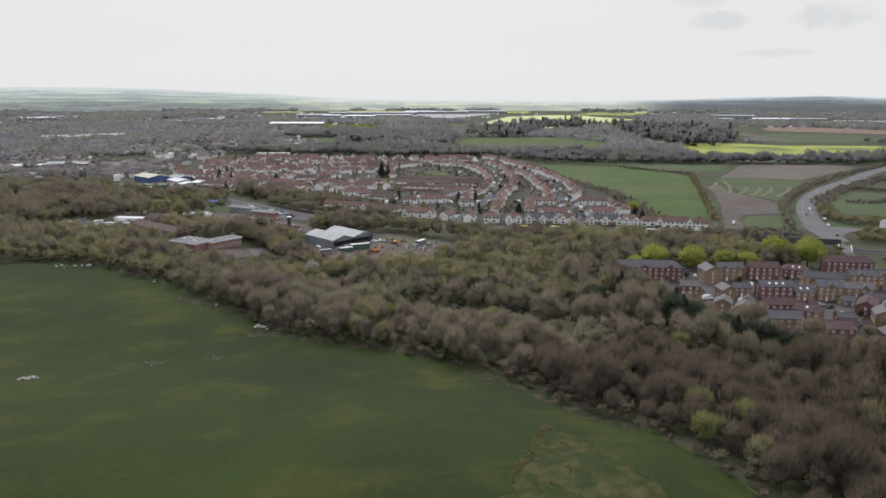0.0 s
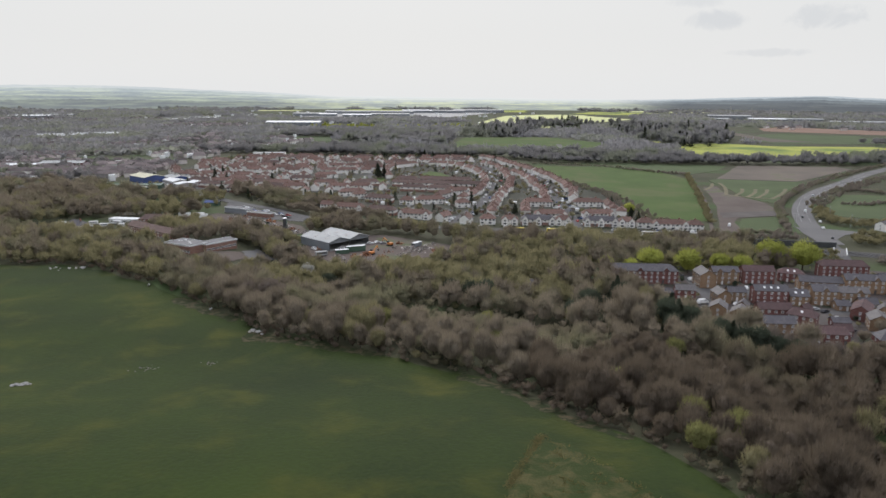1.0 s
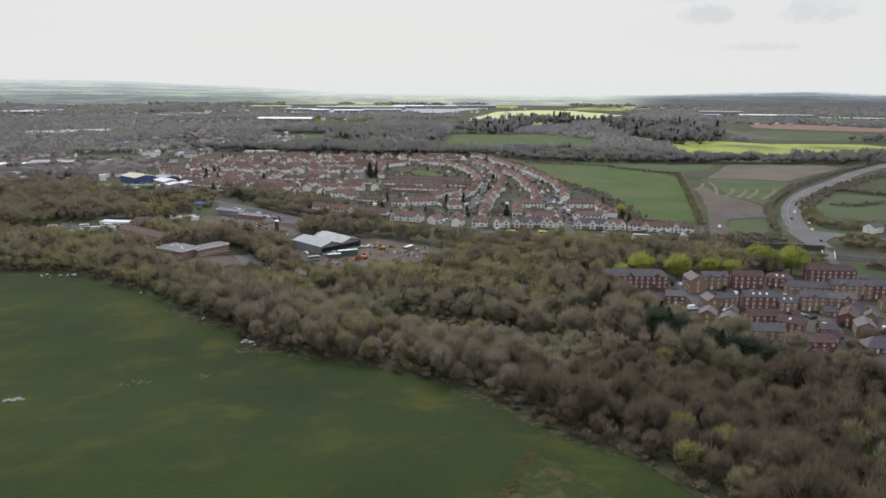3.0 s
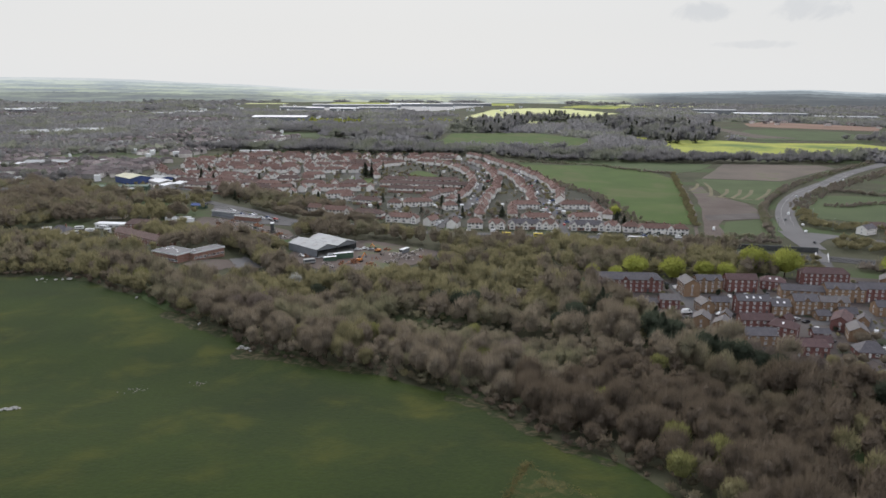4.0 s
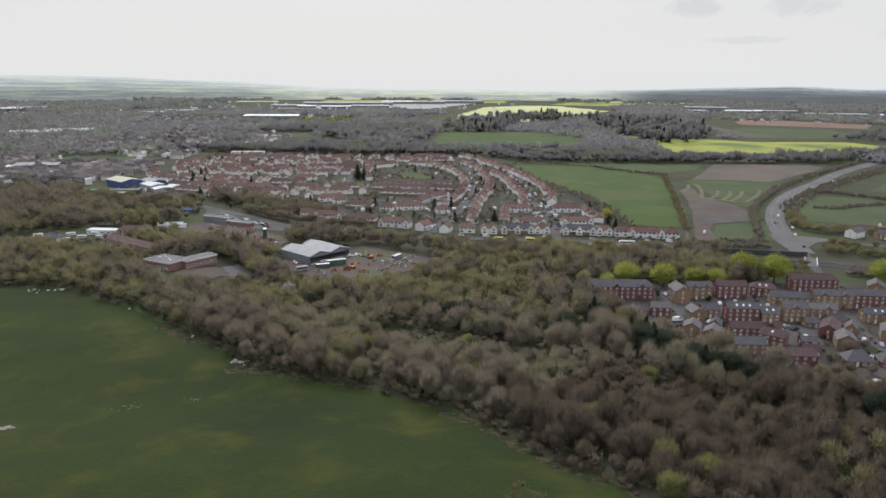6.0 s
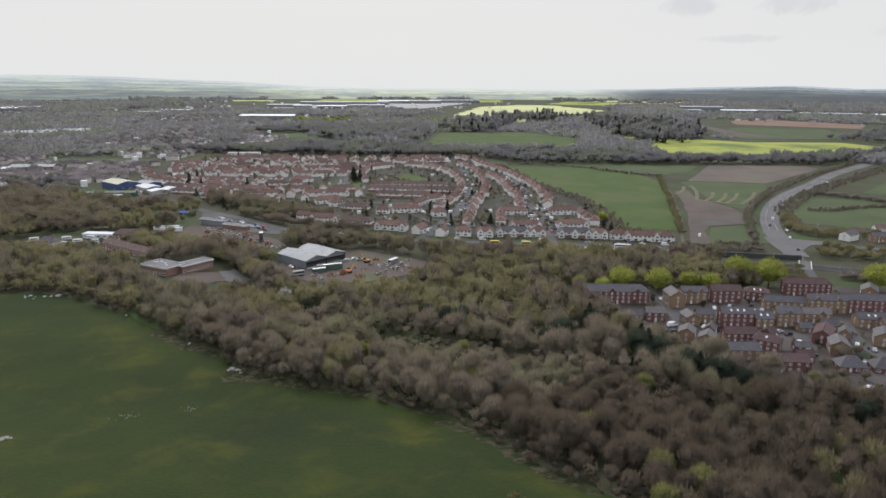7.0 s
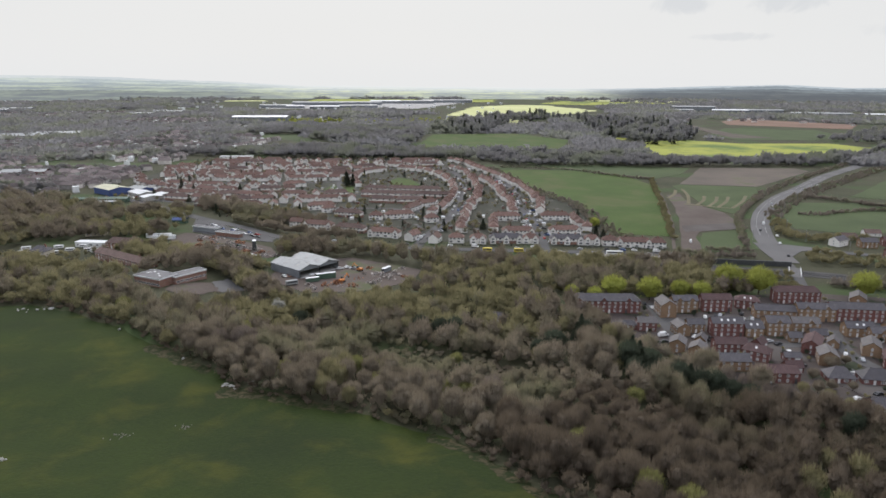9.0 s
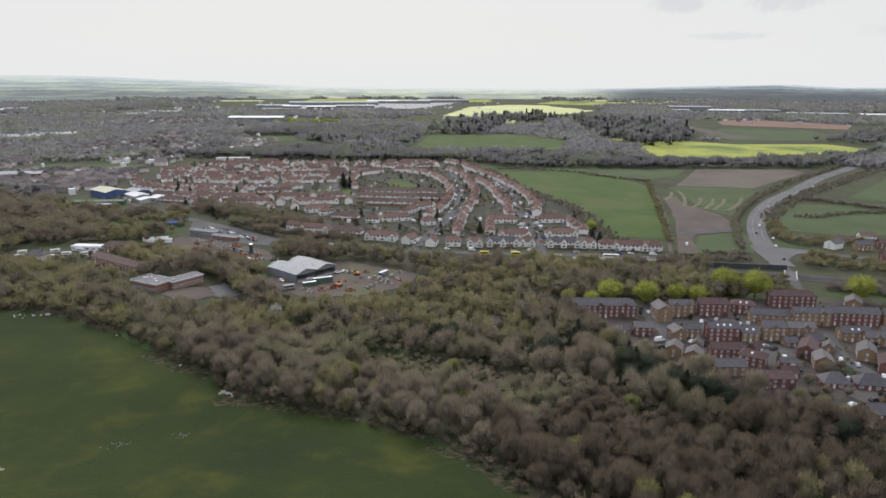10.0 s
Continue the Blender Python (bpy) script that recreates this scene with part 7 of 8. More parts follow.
def car_proto(colour, van=False, far=False):
    h = empty("van" if van else "car", 0, 0, 0, 0, ("white panel van" if van else colour + " car") + " parked at the roadside", "van" if van else "car", "parked cars")
    L, W, H = (5.2, 1.95, 2.2) if van else (4.3, 1.75, 1.45)
    bm = bmesh.new()
    prof = ((-L / 2, 0.35), (-L / 2, 1.0), (-L / 2 + 0.5, H), (L * 0.22, H), (L * 0.36, 1.15), (L / 2, 0.95), (L / 2, 0.35)) if van else ((-L / 2, 0.32), (-L / 2, 0.85), (-L * 0.40, 0.92), (-L * 0.30, H), (L * 0.10, H), (L * 0.24, 0.95), (L / 2 - 0.1, 0.82), (L / 2, 0.32))
    a = [bm.verts.new((x, -W / 2 + (0.16 if z > 1.1 else 0), z)) for x, z in prof]
    b = [bm.verts.new((x, W / 2 - (0.16 if z > 1.1 else 0), z)) for x, z in prof]
    n = len(prof)
    bm.faces.new(a)
    bm.faces.new(b[::-1])
    for i in range(n):
        bm.faces.new((a[i], b[i], b[(i + 1) % n], a[(i + 1) % n]))
    bmesh.ops.recalc_face_normals(bm, faces=bm.faces)
    part("body", bm, M["car_" + colour], h)
    bm = bmesh.new()
    if van:
        add_box(bm, L * 0.10, L * 0.22, -W / 2 + 0.06, W / 2 - 0.06, 1.25, 1.95)
    else:
        add_box(bm, -L * 0.28, L * 0.10, -W / 2 + 0.04, W / 2 - 0.04, 0.98, H - 0.14)
    part("side_windows", bm, M["glass"], h)
    bm = bmesh.new()
    x0, x1, z0, z1 = (L * 0.235, L * 0.35, H - 0.12, 1.22) if van else (L * 0.115, L * 0.23, H - 0.08, 1.0)
    q = [bm.verts.new(v) for v in ((x0, -W / 2 + 0.25, z0), (x0, W / 2 - 0.25, z0), (x1, W / 2 - 0.2, z1), (x1, -W / 2 + 0.2, z1))]
    f = bm.faces.new(q)
    r = bmesh.ops.extrude_face_region(bm, geom=[f])
    for v in (g for g in r["geom"] if isinstance(g, bmesh.types.BMVert)):
        v.co += Vector((0.05, 0, 0.04))
    bmesh.ops.recalc_face_normals(bm, faces=bm.faces)
    part("windscreen", bm, M["glass"], h)
    if far:
        return h
    bm = bmesh.new()
    bmesh.ops.create_cone(bm, cap_ends=True, segments=10, radius1=0.32, radius2=0.32, depth=0.22, matrix=pose(0, 0, 0, 90))
    wheel = mesh_of("wheel", bm, M["tyre"])
    for x in (-L * 0.31, L * 0.31):
        for s in (-1, 1):
            at(wheel, "wheel", h, pose(x, s * (W / 2 - 0.1), 0.32))
    return h


CARS = [car_proto(c, v, f) for f in (False, True) for c, v in (("white", False), ("silver", False), ("black", False), ("blue", False), ("red", False), ("white", True))]
first = set()


def car(i, x, y, rz, z=0.0):
    m = pose(x, y, terrain(x, y) + z, 0, 0, rz)
    i += 6 if y > 470 else 0
    if i not in first:
        first.add(i)
        CARS[i].matrix_basis = m
    else:
        copy_thing(CARS[i], m)


cr = random.Random(9)
MIX = (0, 2, 1, 1, 3, 2, 0, 4, 1, 5)
for pts, step, offs in ((ST_B, 6.0, (-3.4, 3.4, 7.0, -7.0)), (ST_A, 9, (-2.8, 2.8, 6.5))):
    for p, d in spline(pts, step):
        if p.y < 515 or p.y > 880:
            continue
        for o in offs:
            if cr.random() < (0.42 if abs(o) > 5 and p.y < 700 else 0.22):
                sx, sy = d.y * o, -d.x * o
                park = abs(o) > 5
                car(MIX[cr.randrange(10)], p.x + sx, p.y + sy, math.degrees(math.atan2(d.y, d.x)) + (80 if park else 0) + cr.uniform(-6, 6), 0.10 if park else 0.27)
for x, y, i in ((-115, 534, 0), (-90, 531, 2), (-74, 522, 0), (-41, 513, 5), (-20, 511, 2), (12, 507, 0), (30, 504, 5), (60, 499, 1), (72, 500, 0), (105, 497, 1), (124, 495, 2), (135, 494, 3), (143, 493, 0), (158, 490, 5), (150, 481, 1), (112, 486, 1), (90, 488, 0)):
    car(i, x, y, -8 + cr.uniform(-6, 6), 0.32)
for _ in range(16):
    x, y = cr.uniform(-196, -130), 0
    y = lerp_table([(-200, 590), (-165, 560), (-130, 532)], x) + cr.uniform(-2, 8)
    car(MIX[cr.randrange(10)], x, y, cr.uniform(-40, -20), 0.28)
for x, y, rz, i in ((117, 366.5, 85, 0), (118, 359.5, 70, 1), (115, 373.5, 85, 2), (140, 351.5, 70, 0), (146, 353.5, 65, 2), (149, 354.5, 60, 1), (158, 347.5, 60, 0), (163, 348.5, 62, 1), (161, 356.5, 60, 2), (108, 317.5, 20, 2), (110, 325.5, 20, 5), (125, 323.5, 30, 0), (130, 322.5, 30, 2), (128, 318.5, 10, 2), (131, 313.5, 10, 0), (186, 341.5, -10, 0), (184, 301.5, 60, 0), (188, 295.5, 65, 1), (192, 283.5, 60, 0), (178, 297.5, 60, 0), (148, 282.5, 0, 5), (160, 304.5, 70, 0), (176, 282.5, 10, 2), (175, 280.5, -30, 0), (163, 257.5, 30, 0), (160, 254.5, 40, 1), (158, 251.5, 20, 0), (157, 317.5, 20, 1), (160, 314.5, 30, 2), (182, 369.5, 20, 2), (228, 313.5, 60, 0), (-92, 427, -45, 0), (-60, 445, 10, 0), (-56, 448, 60, 0), (-52, 446, 30, 1), (-75, 430, 40, 0), (193, 520, 70, 5), (143, 347.5, 70, 1), (170, 342.5, 60, 2), (136, 318.5, 20, 1), (150, 304.5, 60, 0), (158, 289.5, 0, 2), (190, 328.5, 20, 0), (190, 317.5, 60, 2), (190, 265.5, 60, 2), (174, 261.5, 20, 2)):
    car(i, x, y, rz, 0.28)
for x, y, rz, i in ((300, 630, 55, 1), (268, 540, 70, 0), (258, 515, 72, 0), (330, 680, 47, 1), (440, 800, 45, 0), (264, 560, 250, 2), (246, 478, 62, 2), (278, 585, 60, 5)):
    car(i, x, y, rz, 0.36)


def bus(x, y, rz, material, label, length=11.0, name="bus"):
    h = empty(name, x, y, 0.30, rz, label, name)
    L = length / 2
    part("body", box(-L, L, -1.2, 1.2, 0.4, 2.9, 0.15), M[material], h)
    for s in (-1, 1):
        part("window_band", box(-L + 0.5, L - 0.5, s * 1.2 - 0.03, s * 1.2 + 0.03, 1.5, 2.4), M["glass"], h)
    for x_ in (-L * 0.62, L * 0.62):
        for s in (-1, 1):
            part("wheel", box(x_ - 0.45, x_ + 0.45, s * 1.05 - 0.12, s * 1.05 + 0.12, 0, 0.9, 0.2), M["tyre"], h)


bus(126, 482, -6, "car_white", "long white coach parked in the lay-by")
bus(60, 489, -3, "yellow", "yellow minibus on the road before the estate", 6.5, "minibus")
bus(38, 491, -3, "yellow", "yellow minibus on the road before the estate", 6.5, "minibus")
bus(-84, 410, 30, "metal_pale", "grey lorry body standing in the scrapyard", 7.0, "lorry")

# street lamps along the main road bend
lamp_ = empty("street_lamp", 285, 560, 0.2, 40, "tall grey street lamp beside the bend", "street lamp", "street lamps")
part("pole", box(-0.1, 0.1, -0.1, 0.1, 0, 9.5, 0.03), M["metal_pale"], lamp_)
part("arm", box(-1.6, 0.1, -0.06, 0.06, 9.4, 9.55), M["metal_pale"], lamp_)
part("head", box(-2.2, -1.4, -0.16, 0.16, 9.3, 9.5, 0.04), M["metal_pale"], lamp_)
for x, y in ((300, 600), (325, 645), (360, 690), (240, 520), (280, 520), (300, 497)):
    copy_thing(lamp_, pose(x, y, 0.2, 0, 0, cr.uniform(0, 90)))

# ---- hedges and middle-distance trees ----


def belt(name, kind_name, pts, step, wide, size, label, seed, lod=2, category="hedge"):
    r = random.Random(seed)
    places = []
    for p, d in spline(pts, step):
        o = r.uniform(-wide / 2, wide / 2)
        places.append((p.x + d.y * o, p.y - d.x * o, size * r.uniform(0.7, 1.25), r.uniform(0.85, 1.2), r.uniform(0, 6.28), r.randrange(4)))
    many(name, kind_name, places, label, lod, category)


belt("hedge", "hedge", [(146, 525), (142, 560), (141, 604), (132, 690), (113, 740), (98, 815), (86, 900), (70, 960)], 1.3, 16, 0.42, "brown hedge and scrub along the back of the estate", 1)
belt("hedge", "bud", [(182, 530), (199, 591), (227, 700), (243, 770), (264, 850)], 2.2, 5, 0.45, "overgrown hedge beside the lane", 2)
belt("hedge", "hedge", [(91, 960), (178, 935), (230, 874), (262, 846)], 3.0, 5, 0.42, "thin hedge between two fields", 3)
belt("hedge", "hedge", [(200, 905), (235, 866), (262, 846)], 2.6, 5, 0.42, "grey hedge between two fields", 4)
belt("hedge", "hedge", [(331, 712), (345, 735), (431, 835), (512, 922), (622, 1034), (720, 1150)], 1.7, 10, 0.42, "scrub along the bank of the main road", 5)
belt("hedge", "hedge", [(300, 615), (330, 660), (375, 715), (425, 770), (487, 832), (572, 917), (671, 1012), (760, 1110)], 1.2, 18, 0.40, "scrub along the bank of the main road", 6)
belt("hedge", "hedge", [(331, 712), (298, 663), (266, 606), (244, 550), (228, 505)], 1.5, 5, 0.5, "dark scrub along the outside of the bend", 21)
belt("hedge", "bud", [(296, 600), (280, 556), (280, 532), (292, 524), (330, 530)], 1.4, 13, 0.6, "olive scrub around the paddock", 7)
belt("hedge", "hedge", [(372, 722), (394, 711), (414, 686), (440, 650), (480, 610)], 1.1, 7, 0.48, "hedge with grey scrub between paddocks", 8)
belt("hedge", "hedge", [(330, 628), (351, 626), (381, 640), (411, 646), (450, 640)], 1.2, 6, 0.42, "hedge across the paddock", 9)
belt("hedge", "hedge", [(170, 484), (197, 476), (222, 476)], 1.3, 9, 0.5, "scrub above the railway cutting", 10)
belt("hedge", "hedge", [(196, 492), (215, 492), (228, 494)], 1.8, 6, 0.5, "scrub beside the road junction", 11)
belt("hedge", "bud", [(256, 470), (285, 458), (330, 436), (400, 405)], 1.1, 26, 0.7, "scrubby trees beside the railway", 12)
belt("hedge", "hedge", [(250, 412), (285, 390), (330, 365), (400, 330)], 1.6, 18, 0.7, "trees along the railway behind the estate", 13)
belt("hedge", "bud", [(-112, 508), (-95, 500), (-72, 492)], 0.9, 18, 0.62, "clump of pale olive scrub between yard and road", 14)
belt("hedge", "bud", [(-138, 436), (-122, 421), (-108, 410), (-100, 400)], 1.0, 16, 0.85, "olive trees between office and scrapyard", 27, 3)
belt("hedge", "bud", [(-146, 470), (-130, 461), (-116, 446), (-106, 441)], 1.2, 13, 0.75, "olive trees beside the scrapyard track", 28, 3)
belt("hedge", "bud", [(-190, 640), (-130, 596), (-112, 600), (-150, 640), (-200, 670)], 2.0, 20, 0.62, "trees between the main road and the estate", 15)
belt("hedge", "bare", [(-170, 600), (-130, 562), (-85, 535), (-60, 522)], 2.6, 7, 0.85, "row of bare street trees along the main road", 16, 3)
belt("hedge", "bud", [(178, 428), (205, 424), (222, 424)], 1.3, 14, 0.5, "olive scrub beside the railway", 22)
belt("hedge", "bud", [(192, 404), (212, 402), (208, 410), (190, 412)], 1.3, 8, 0.4, "olive scrub behind the brick estate", 23)
belt("hedge", "hedge", [(238, 410), (262, 400), (290, 386)], 1.3, 12, 0.5, "scrub behind the brick estate", 24)
belt("hedge", "bud", [(66, 388), (100, 394), (130, 392), (160, 394), (182, 402)], 1.2, 8, 0.5, "olive scrub behind the brick flats", 25)
belt("hedge", "bare", [(-215, 668), (-160, 624), (-120, 592), (-95, 580)], 1.5, 24, 0.95, "bare trees between the main road and the estate", 26, 3)
# retaining wall of the cutting
rw = new("retaining_wall", mesh_of("retaining_wall", box(-28, 28, -0.4, 0.4, -0.5, 3.4, 0.05), M["metal_dark"]))
rw.matrix_basis = pose(207, 456, 0, 0, 0, -10)
tagged(rw, "long dark retaining wall above the railway", "wall", kind="structure")
# park trees and copses
pk = random.Random(77)


def copse(name, kind_name, poly, spacing, size, label, seed, lod=2, keep=1.0, squat=0.0):
    r = random.Random(seed)
    xs, ys = [q[0] for q in poly], [q[1] for q in poly]
    places = []
    x = min(xs)
    while x < max(xs):
        y = min(ys)
        while y < max(ys):
            px, py = x + r.uniform(-.5, .5) * spacing, y + r.uniform(-.5, .5) * spacing
            if r.random() < keep and inside(poly, px, py):
                places.append((px, py, size * r.uniform(0.7, 1.3) * (1 + 0.4 * squat), r.uniform(0.8, 1.2) * (1 - 0.35 * squat), r.uniform(0, 6.28), r.randrange(4)))
            y += spacing
        x += spacing
    many(name, kind_name, places, label, lod)


copse("woodland", "bare", [(-330, 650), (-205, 640), (-250, 620), (-300, 530), (-480, 480), (-620, 560), (-560, 700), (-360, 690)], 9.4, 1.12, "wood between town and works", 31, 3)
copse("woodland", "bud", [(-330, 660), (-215, 640), (-200, 530), (-300, 530), (-480, 480), (-620, 560), (-560, 700), (-360, 690)], 15, 1.0, "olive trees between town and works", 32, 3)
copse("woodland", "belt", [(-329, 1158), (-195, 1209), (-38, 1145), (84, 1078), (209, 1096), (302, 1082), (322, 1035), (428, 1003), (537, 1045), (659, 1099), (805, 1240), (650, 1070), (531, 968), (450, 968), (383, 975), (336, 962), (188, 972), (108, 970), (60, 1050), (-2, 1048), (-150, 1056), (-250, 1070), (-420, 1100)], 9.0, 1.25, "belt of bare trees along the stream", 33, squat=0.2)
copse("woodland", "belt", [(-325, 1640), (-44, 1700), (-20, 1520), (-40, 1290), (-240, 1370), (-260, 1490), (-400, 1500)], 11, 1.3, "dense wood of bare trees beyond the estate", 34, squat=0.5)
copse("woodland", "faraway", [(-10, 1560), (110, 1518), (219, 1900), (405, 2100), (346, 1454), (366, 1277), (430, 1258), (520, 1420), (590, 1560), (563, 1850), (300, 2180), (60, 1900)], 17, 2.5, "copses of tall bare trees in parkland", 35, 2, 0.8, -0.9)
# sunlit strip of trees: the bright leaf colour stands in for the sun
copse("woodland", "fresh", [(-420, 1950), (160, 1980), (160, 1860), (-420, 1850)], 20, 1.25, "scattered far trees in bright leaf colour, painted as if sunlit", 36, 2, 0.7)
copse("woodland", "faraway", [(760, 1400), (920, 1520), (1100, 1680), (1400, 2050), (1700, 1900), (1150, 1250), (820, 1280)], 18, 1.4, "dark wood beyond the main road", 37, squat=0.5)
copse("woodland", "conifer", [(-10, 1560), (110, 1518), (219, 1900), (405, 2100), (346, 1454), (366, 1277), (430, 1258), (520, 1420), (590, 1560), (563, 1850), (300, 2180), (60, 1900)], 36, 1.7, "dark conifers standing among the parkland copses", 38, 2, 0.45)
tree("conifer", 0, -97, 792, 1.2)
tree("conifer", 1, -92, 800, 1.15)
tree("conifer", 0, -100, 805, 1.25)
tree("conifer", 0, -250, 735, 0.9)
tree("conifer", 1, -205, 745, 0.9)
tree("conifer", 1, 40, 565, 0.8)
tree("conifer", 0, -275, 770, 0.95)
tree("conifer", 1, -60, 1040, 1.1)

# far woods: many rough clumps of pointed leaves, thinning to open land
def far_woods():
    rng = np.random.default_rng(8)
    out, nors = [], []
    a = np.radians(rng.uniform(-38, 38, 17000))
    r = rng.uniform(1150 ** 0.5, 3950 ** 0.5, 17000) ** 2
    keep_out = [[(40, 2180), (155, 2911), (344, 3153), (486, 3102), (660, 2605), (524, 2370), (301, 2240)], [(330, 1080), (400, 1400), (800, 1400), (800, 1120), (560, 1060)], [(590, 1380), (650, 1900), (920, 2130), (1150, 1850), (880, 1480)], [(-60, 1180), (-20, 1540), (190, 1560), (280, 1390), (240, 1200)], [(-424, 1390), (-381, 1545), (-260, 1515), (-260, 1370)], [(-850, 2050), (-610, 2060), (-555, 1800), (-750, 1750)], [(-600, 2020), (-400, 2030), (-380, 1900), (-600, 1900)], [(-720, 2700), (-100, 2600), (200, 3500), (-720, 3500)], [(860, 2400), (1600, 2100), (1600, 2450), (900, 2760)], [(-620, 3420), (-330, 3380), (-120, 3430), (-90, 3880), (-640, 3860)], [(-60, 3520), (300, 3480), (330, 3880), (-70, 3890)], [(480, 3260), (820, 3080), (1100, 3120), (1180, 3420), (640, 3640)], [(760, 3660), (1200, 3480), (1320, 3640), (900, 3840)], [(-1180, 3420), (-820, 3520), (-860, 3640), (-1250, 3560)]]
    one = 18
    dome = OCTA[OCTA[..., 2].mean(axis=1) > 0]
    for ang, rad in zip(a, r):
        x, y = rad * math.sin(ang), 14 + rad * math.cos(ang)
        n = noise.noise((x * 0.0016, y * 0.0016, 1)) + 0.5 * noise.noise((x * 0.006, y * 0.006, 3))
        deg = math.degrees(ang)
        want = -0.05 + (-0.5 if deg > 14 and rad > 2300 else 0) + (0.28 if -14 < deg < 13 and rad > 2400 else 0) + (-0.12 if deg < -14 else 0)
        if n < want or any(inside(k, x, y) for k in keep_out):
            continue
        s = rng.uniform(5.0, 9.0) * (1 + rad / 3600)
        d = rng.normal(size=(one, 3))
        d[:, 2] = np.abs(d[:, 2])
        d /= np.linalg.norm(d, axis=1)[:, None]
        c = np.array([x, y, terrain(x, y) + s * 0.25]) + d * s * np.array([1.8, 1.8, 0.62]) * rng.uniform(0.3, 1.0, (one, 1)) ** 0.5
        u = rng.normal(size=(one, 3)) * s * 0.24
        w = rng.normal(size=(one, 3)) * s * 0.24
        ball = dome * s * np.array([1.1, 1.1, 0.5]) * (1 + 0.2 * np.sin(dome[..., :1] * 4 + x) * np.cos(dome[..., 1:2] * 4 + y)) + np.array([x, y, terrain(x, y)])
        out += [np.stack([c - u, c + u * 0.7 + w, c + u * 0.7 - w], axis=1), ball]
        nors.append(unit(dome + np.array([0, 0, 4.5])))
        nors.insert(-1, unit(d + np.array([0, 0, 4.5]) + rng.normal(scale=0.10, size=(one, 3)))[:, None, :].repeat(3, axis=1))
    tagged(new("distant_woods", tri_mesh("distant_woods", np.concatenate(out), np.concatenate(nors), M["far_wood"])), "distant woods and tree belts across the plain, haze painted into their grey", "woodland", kind="stuff")


far_woods()

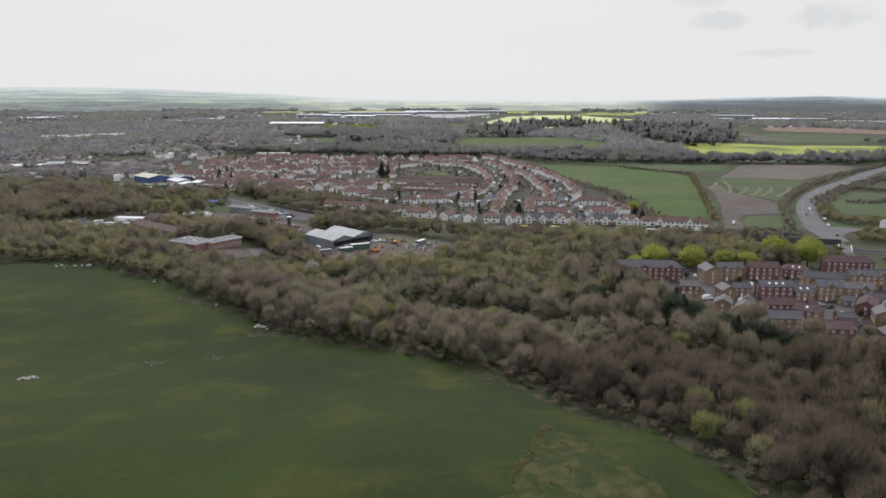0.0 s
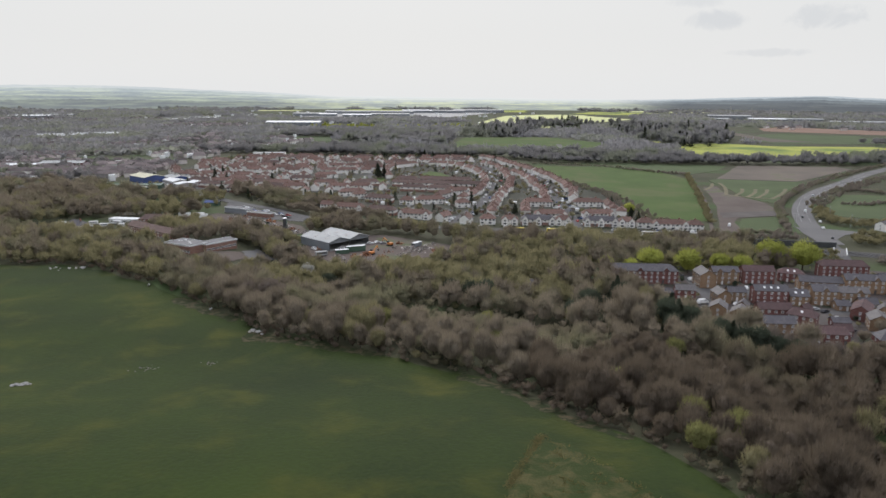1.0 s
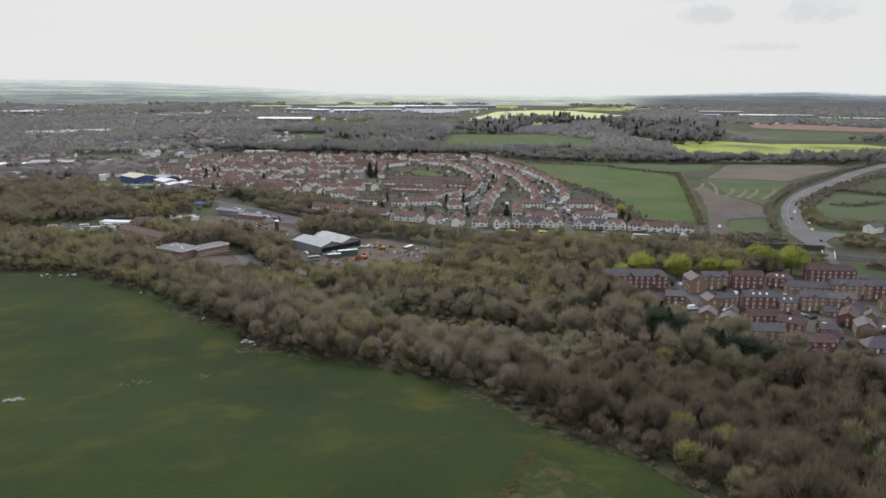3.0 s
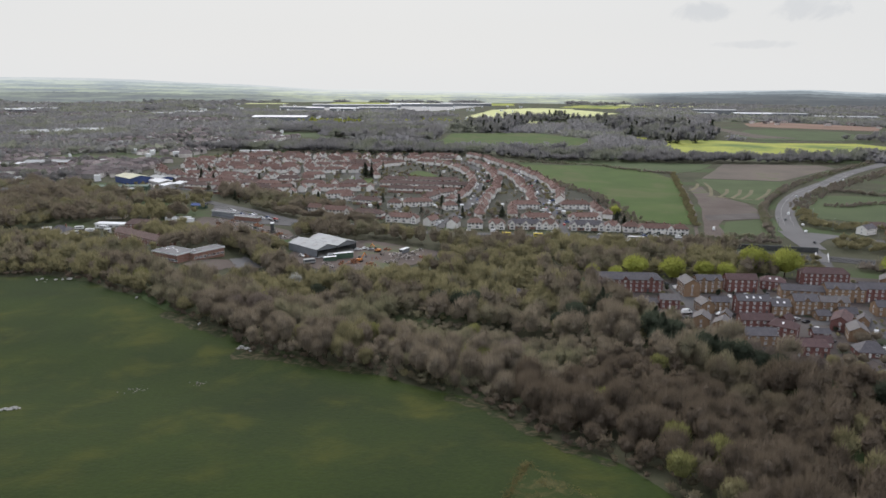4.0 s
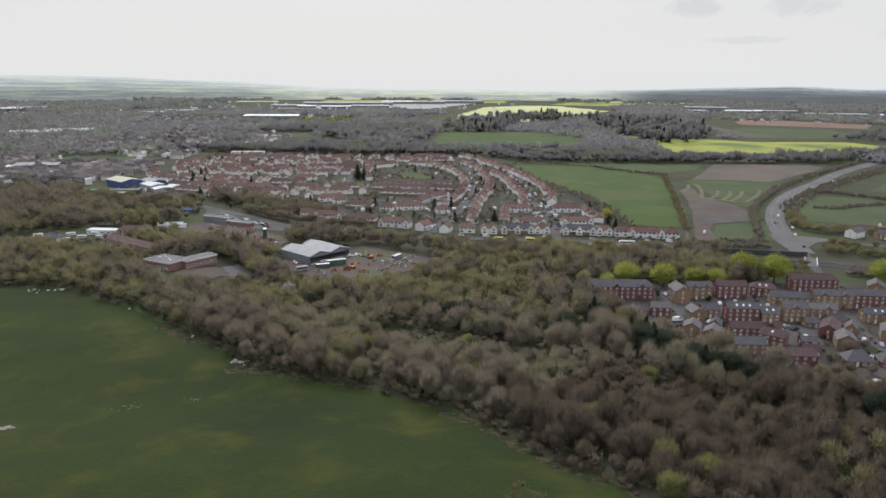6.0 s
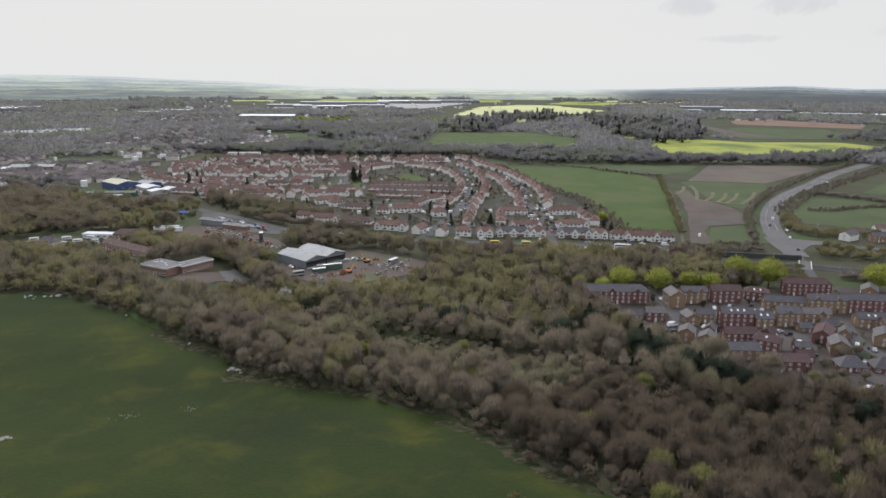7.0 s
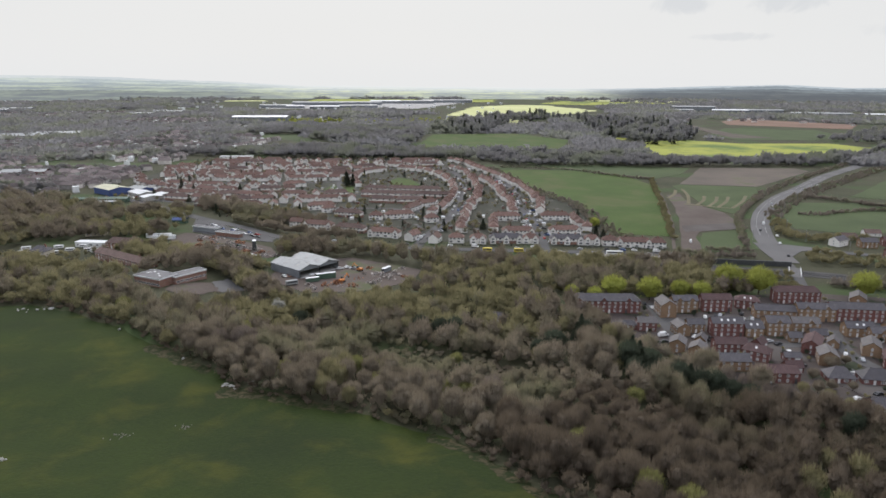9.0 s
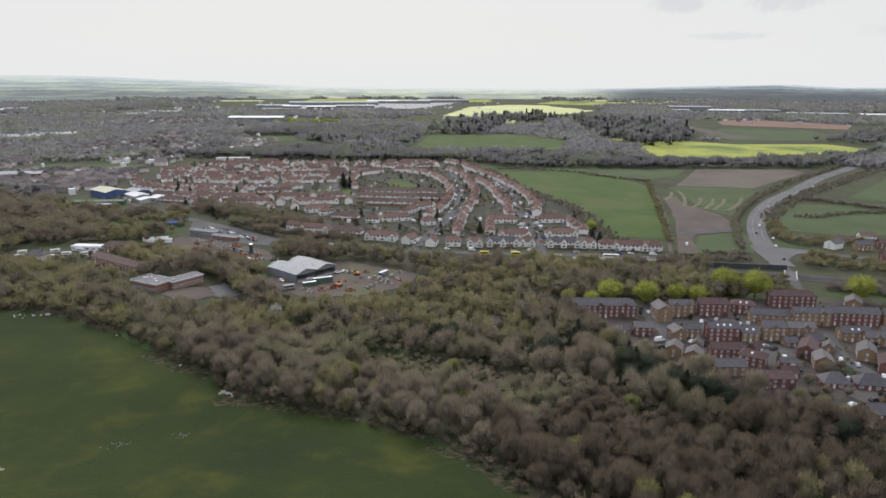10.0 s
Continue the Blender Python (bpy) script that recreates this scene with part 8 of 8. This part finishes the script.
# town to the west: rows of small houses, too far and many to count
def far_town():
    r = random.Random(21)
    bms = {"wall": bmesh.new(), "roof": bmesh.new()}
    def small(x, y, rz, ln, dp, hi):
        m = pose(x, y, terrain(x, y), 0, 0, rz)
        v = [m @ Vector((sx * ln / 2, sy * dp / 2, z)) for z in (-0.5, hi) for sx, sy in ((-1, -1), (1, -1), (1, 1), (-1, 1))]
        q = [bms["wall"].verts.new(p) for p in v]
        for f in ((0, 1, 5, 4), (1, 2, 6, 5), (2, 3, 7, 6), (3, 0, 4, 7)):
            bms["wall"].faces.new([q[i] for i in f])
        e = [bms["roof"].verts.new(m @ Vector(p)) for p in ((-ln / 2 - .4, -dp / 2 - .4, hi - .2), (ln / 2 + .4, -dp / 2 - .4, hi - .2), (ln / 2 + .4, dp / 2 + .4, hi - .2), (-ln / 2 - .4, dp / 2 + .4, hi - .2), (-ln / 2 + 2, 0, hi + 2.8), (ln / 2 - 2, 0, hi + 2.8))]
        for f in ((0, 1, 5, 4), (2, 3, 4, 5), (1, 2, 5), (3, 0, 4)):
            bms["roof"].faces.new([e[i] for i in f])
    for row in range(270):
        y0 = r.uniform(26, 48) ** 2
        x0 = -y0 * r.uniform(0.28, 0.72)
        if x0 > -375 and y0 < 1120:
            continue
        rz = r.choice((0, 10, -15, 30, 75, 90)) + r.uniform(-8, 8)
        for k in range(r.randrange(4, 10)):
            px, py = x0 + k * 19 * math.cos(radians(rz)), y0 + k * 19 * math.sin(radians(rz))
            if inside([(-560, 920), (-380, 940), (-390, 1020), (-570, 1015)], px, py) or (px > -370 and py < 1100) or inside([(-380, 690), (-380, 780), (-260, 800), (-250, 690)], px, py):
                continue
            small(px, py, rz + r.uniform(-3, 3), r.uniform(12, 17), r.uniform(7, 9), r.uniform(4.6, 5.6))
    for k in range(120):
        a, d = radians(r.uniform(18, 34)), r.uniform(2100, 3300)
        small(d * math.sin(a), d * math.cos(a), r.uniform(0, 90), r.uniform(12, 20), 8, 5.2)
    # white boxes added: sky glint on small far roofs put into their colour
    bms["pale"] = bmesh.new()
    for k in range(430):
        y = r.uniform(25, 58) ** 2
        x = -y * r.uniform(0.22, 0.7) if r.random() < 0.75 else y * r.uniform(-0.2, 0.1)
        if (y < 1150 and x > -375) or (x > -0.2 * y and y < 1900):
            continue
        ln, dp = r.uniform(3, 8) * (1 + y / 3500), r.uniform(3, 7)
        m = pose(x, y, 0, 0, 0, r.uniform(0, 180))
        v = [bms["pale"].verts.new(m @ Vector((sx * ln / 2, sy * dp / 2, z))) for z in (-0.2, 6.5) for sx, sy in ((-1, -1), (1, -1), (1, 1), (-1, 1))]
        for f in ((0, 1, 5, 4), (1, 2, 6, 5), (2, 3, 7, 6), (3, 0, 4, 7), (4, 5, 6, 7)):
            bms["pale"].faces.new([v[i] for i in f])
    tagged(new("distant_sheds", mesh_of("distant_sheds", bms["pale"], M["metal_white"])), "scattered white roofs and sheds of the distant town", "town", kind="stuff")
    wallm = surface("distant_walls", (0.30, 0.25, 0.23), (0.72, 0.70, 0.67), 0.02, 0.3, 0.9, 0.0, island=0.5)
    roofm = surface("distant_roofs", (0.12, 0.098, 0.094), (0.19, 0.160, 0.152), 0.02, 0.3, 0.9, 0.0, island=0.45)
    tagged(new("distant_house_walls", mesh_of("distant_house_walls", bms["wall"], wallm)), "brick and rendered walls of the distant town", "town", kind="stuff")
    tagged(new("distant_house_roofs", mesh_of("distant_house_roofs", bms["roof"], roofm)), "brown roofs of the distant town", "town", kind="stuff")
    places = []
    for k in range(2200):
        y = r.uniform(25, 47) ** 2
        x = -y * r.uniform(0.28, 0.72)
        if (x > -370 and y < 1080) or inside([(-560, 920), (-380, 940), (-390, 1020), (-570, 1015)], x, y) or inside([(-400, 680), (-400, 790), (-250, 810), (-240, 680)], x, y):
            continue
        places.append((x, y, r.uniform(0.5, 1.2), r.uniform(0.8, 1.2), r.uniform(0, 6.28), r.randrange(4)))
    many("town_trees", "belt", places, "bare trees among the distant houses", 2)


far_town()
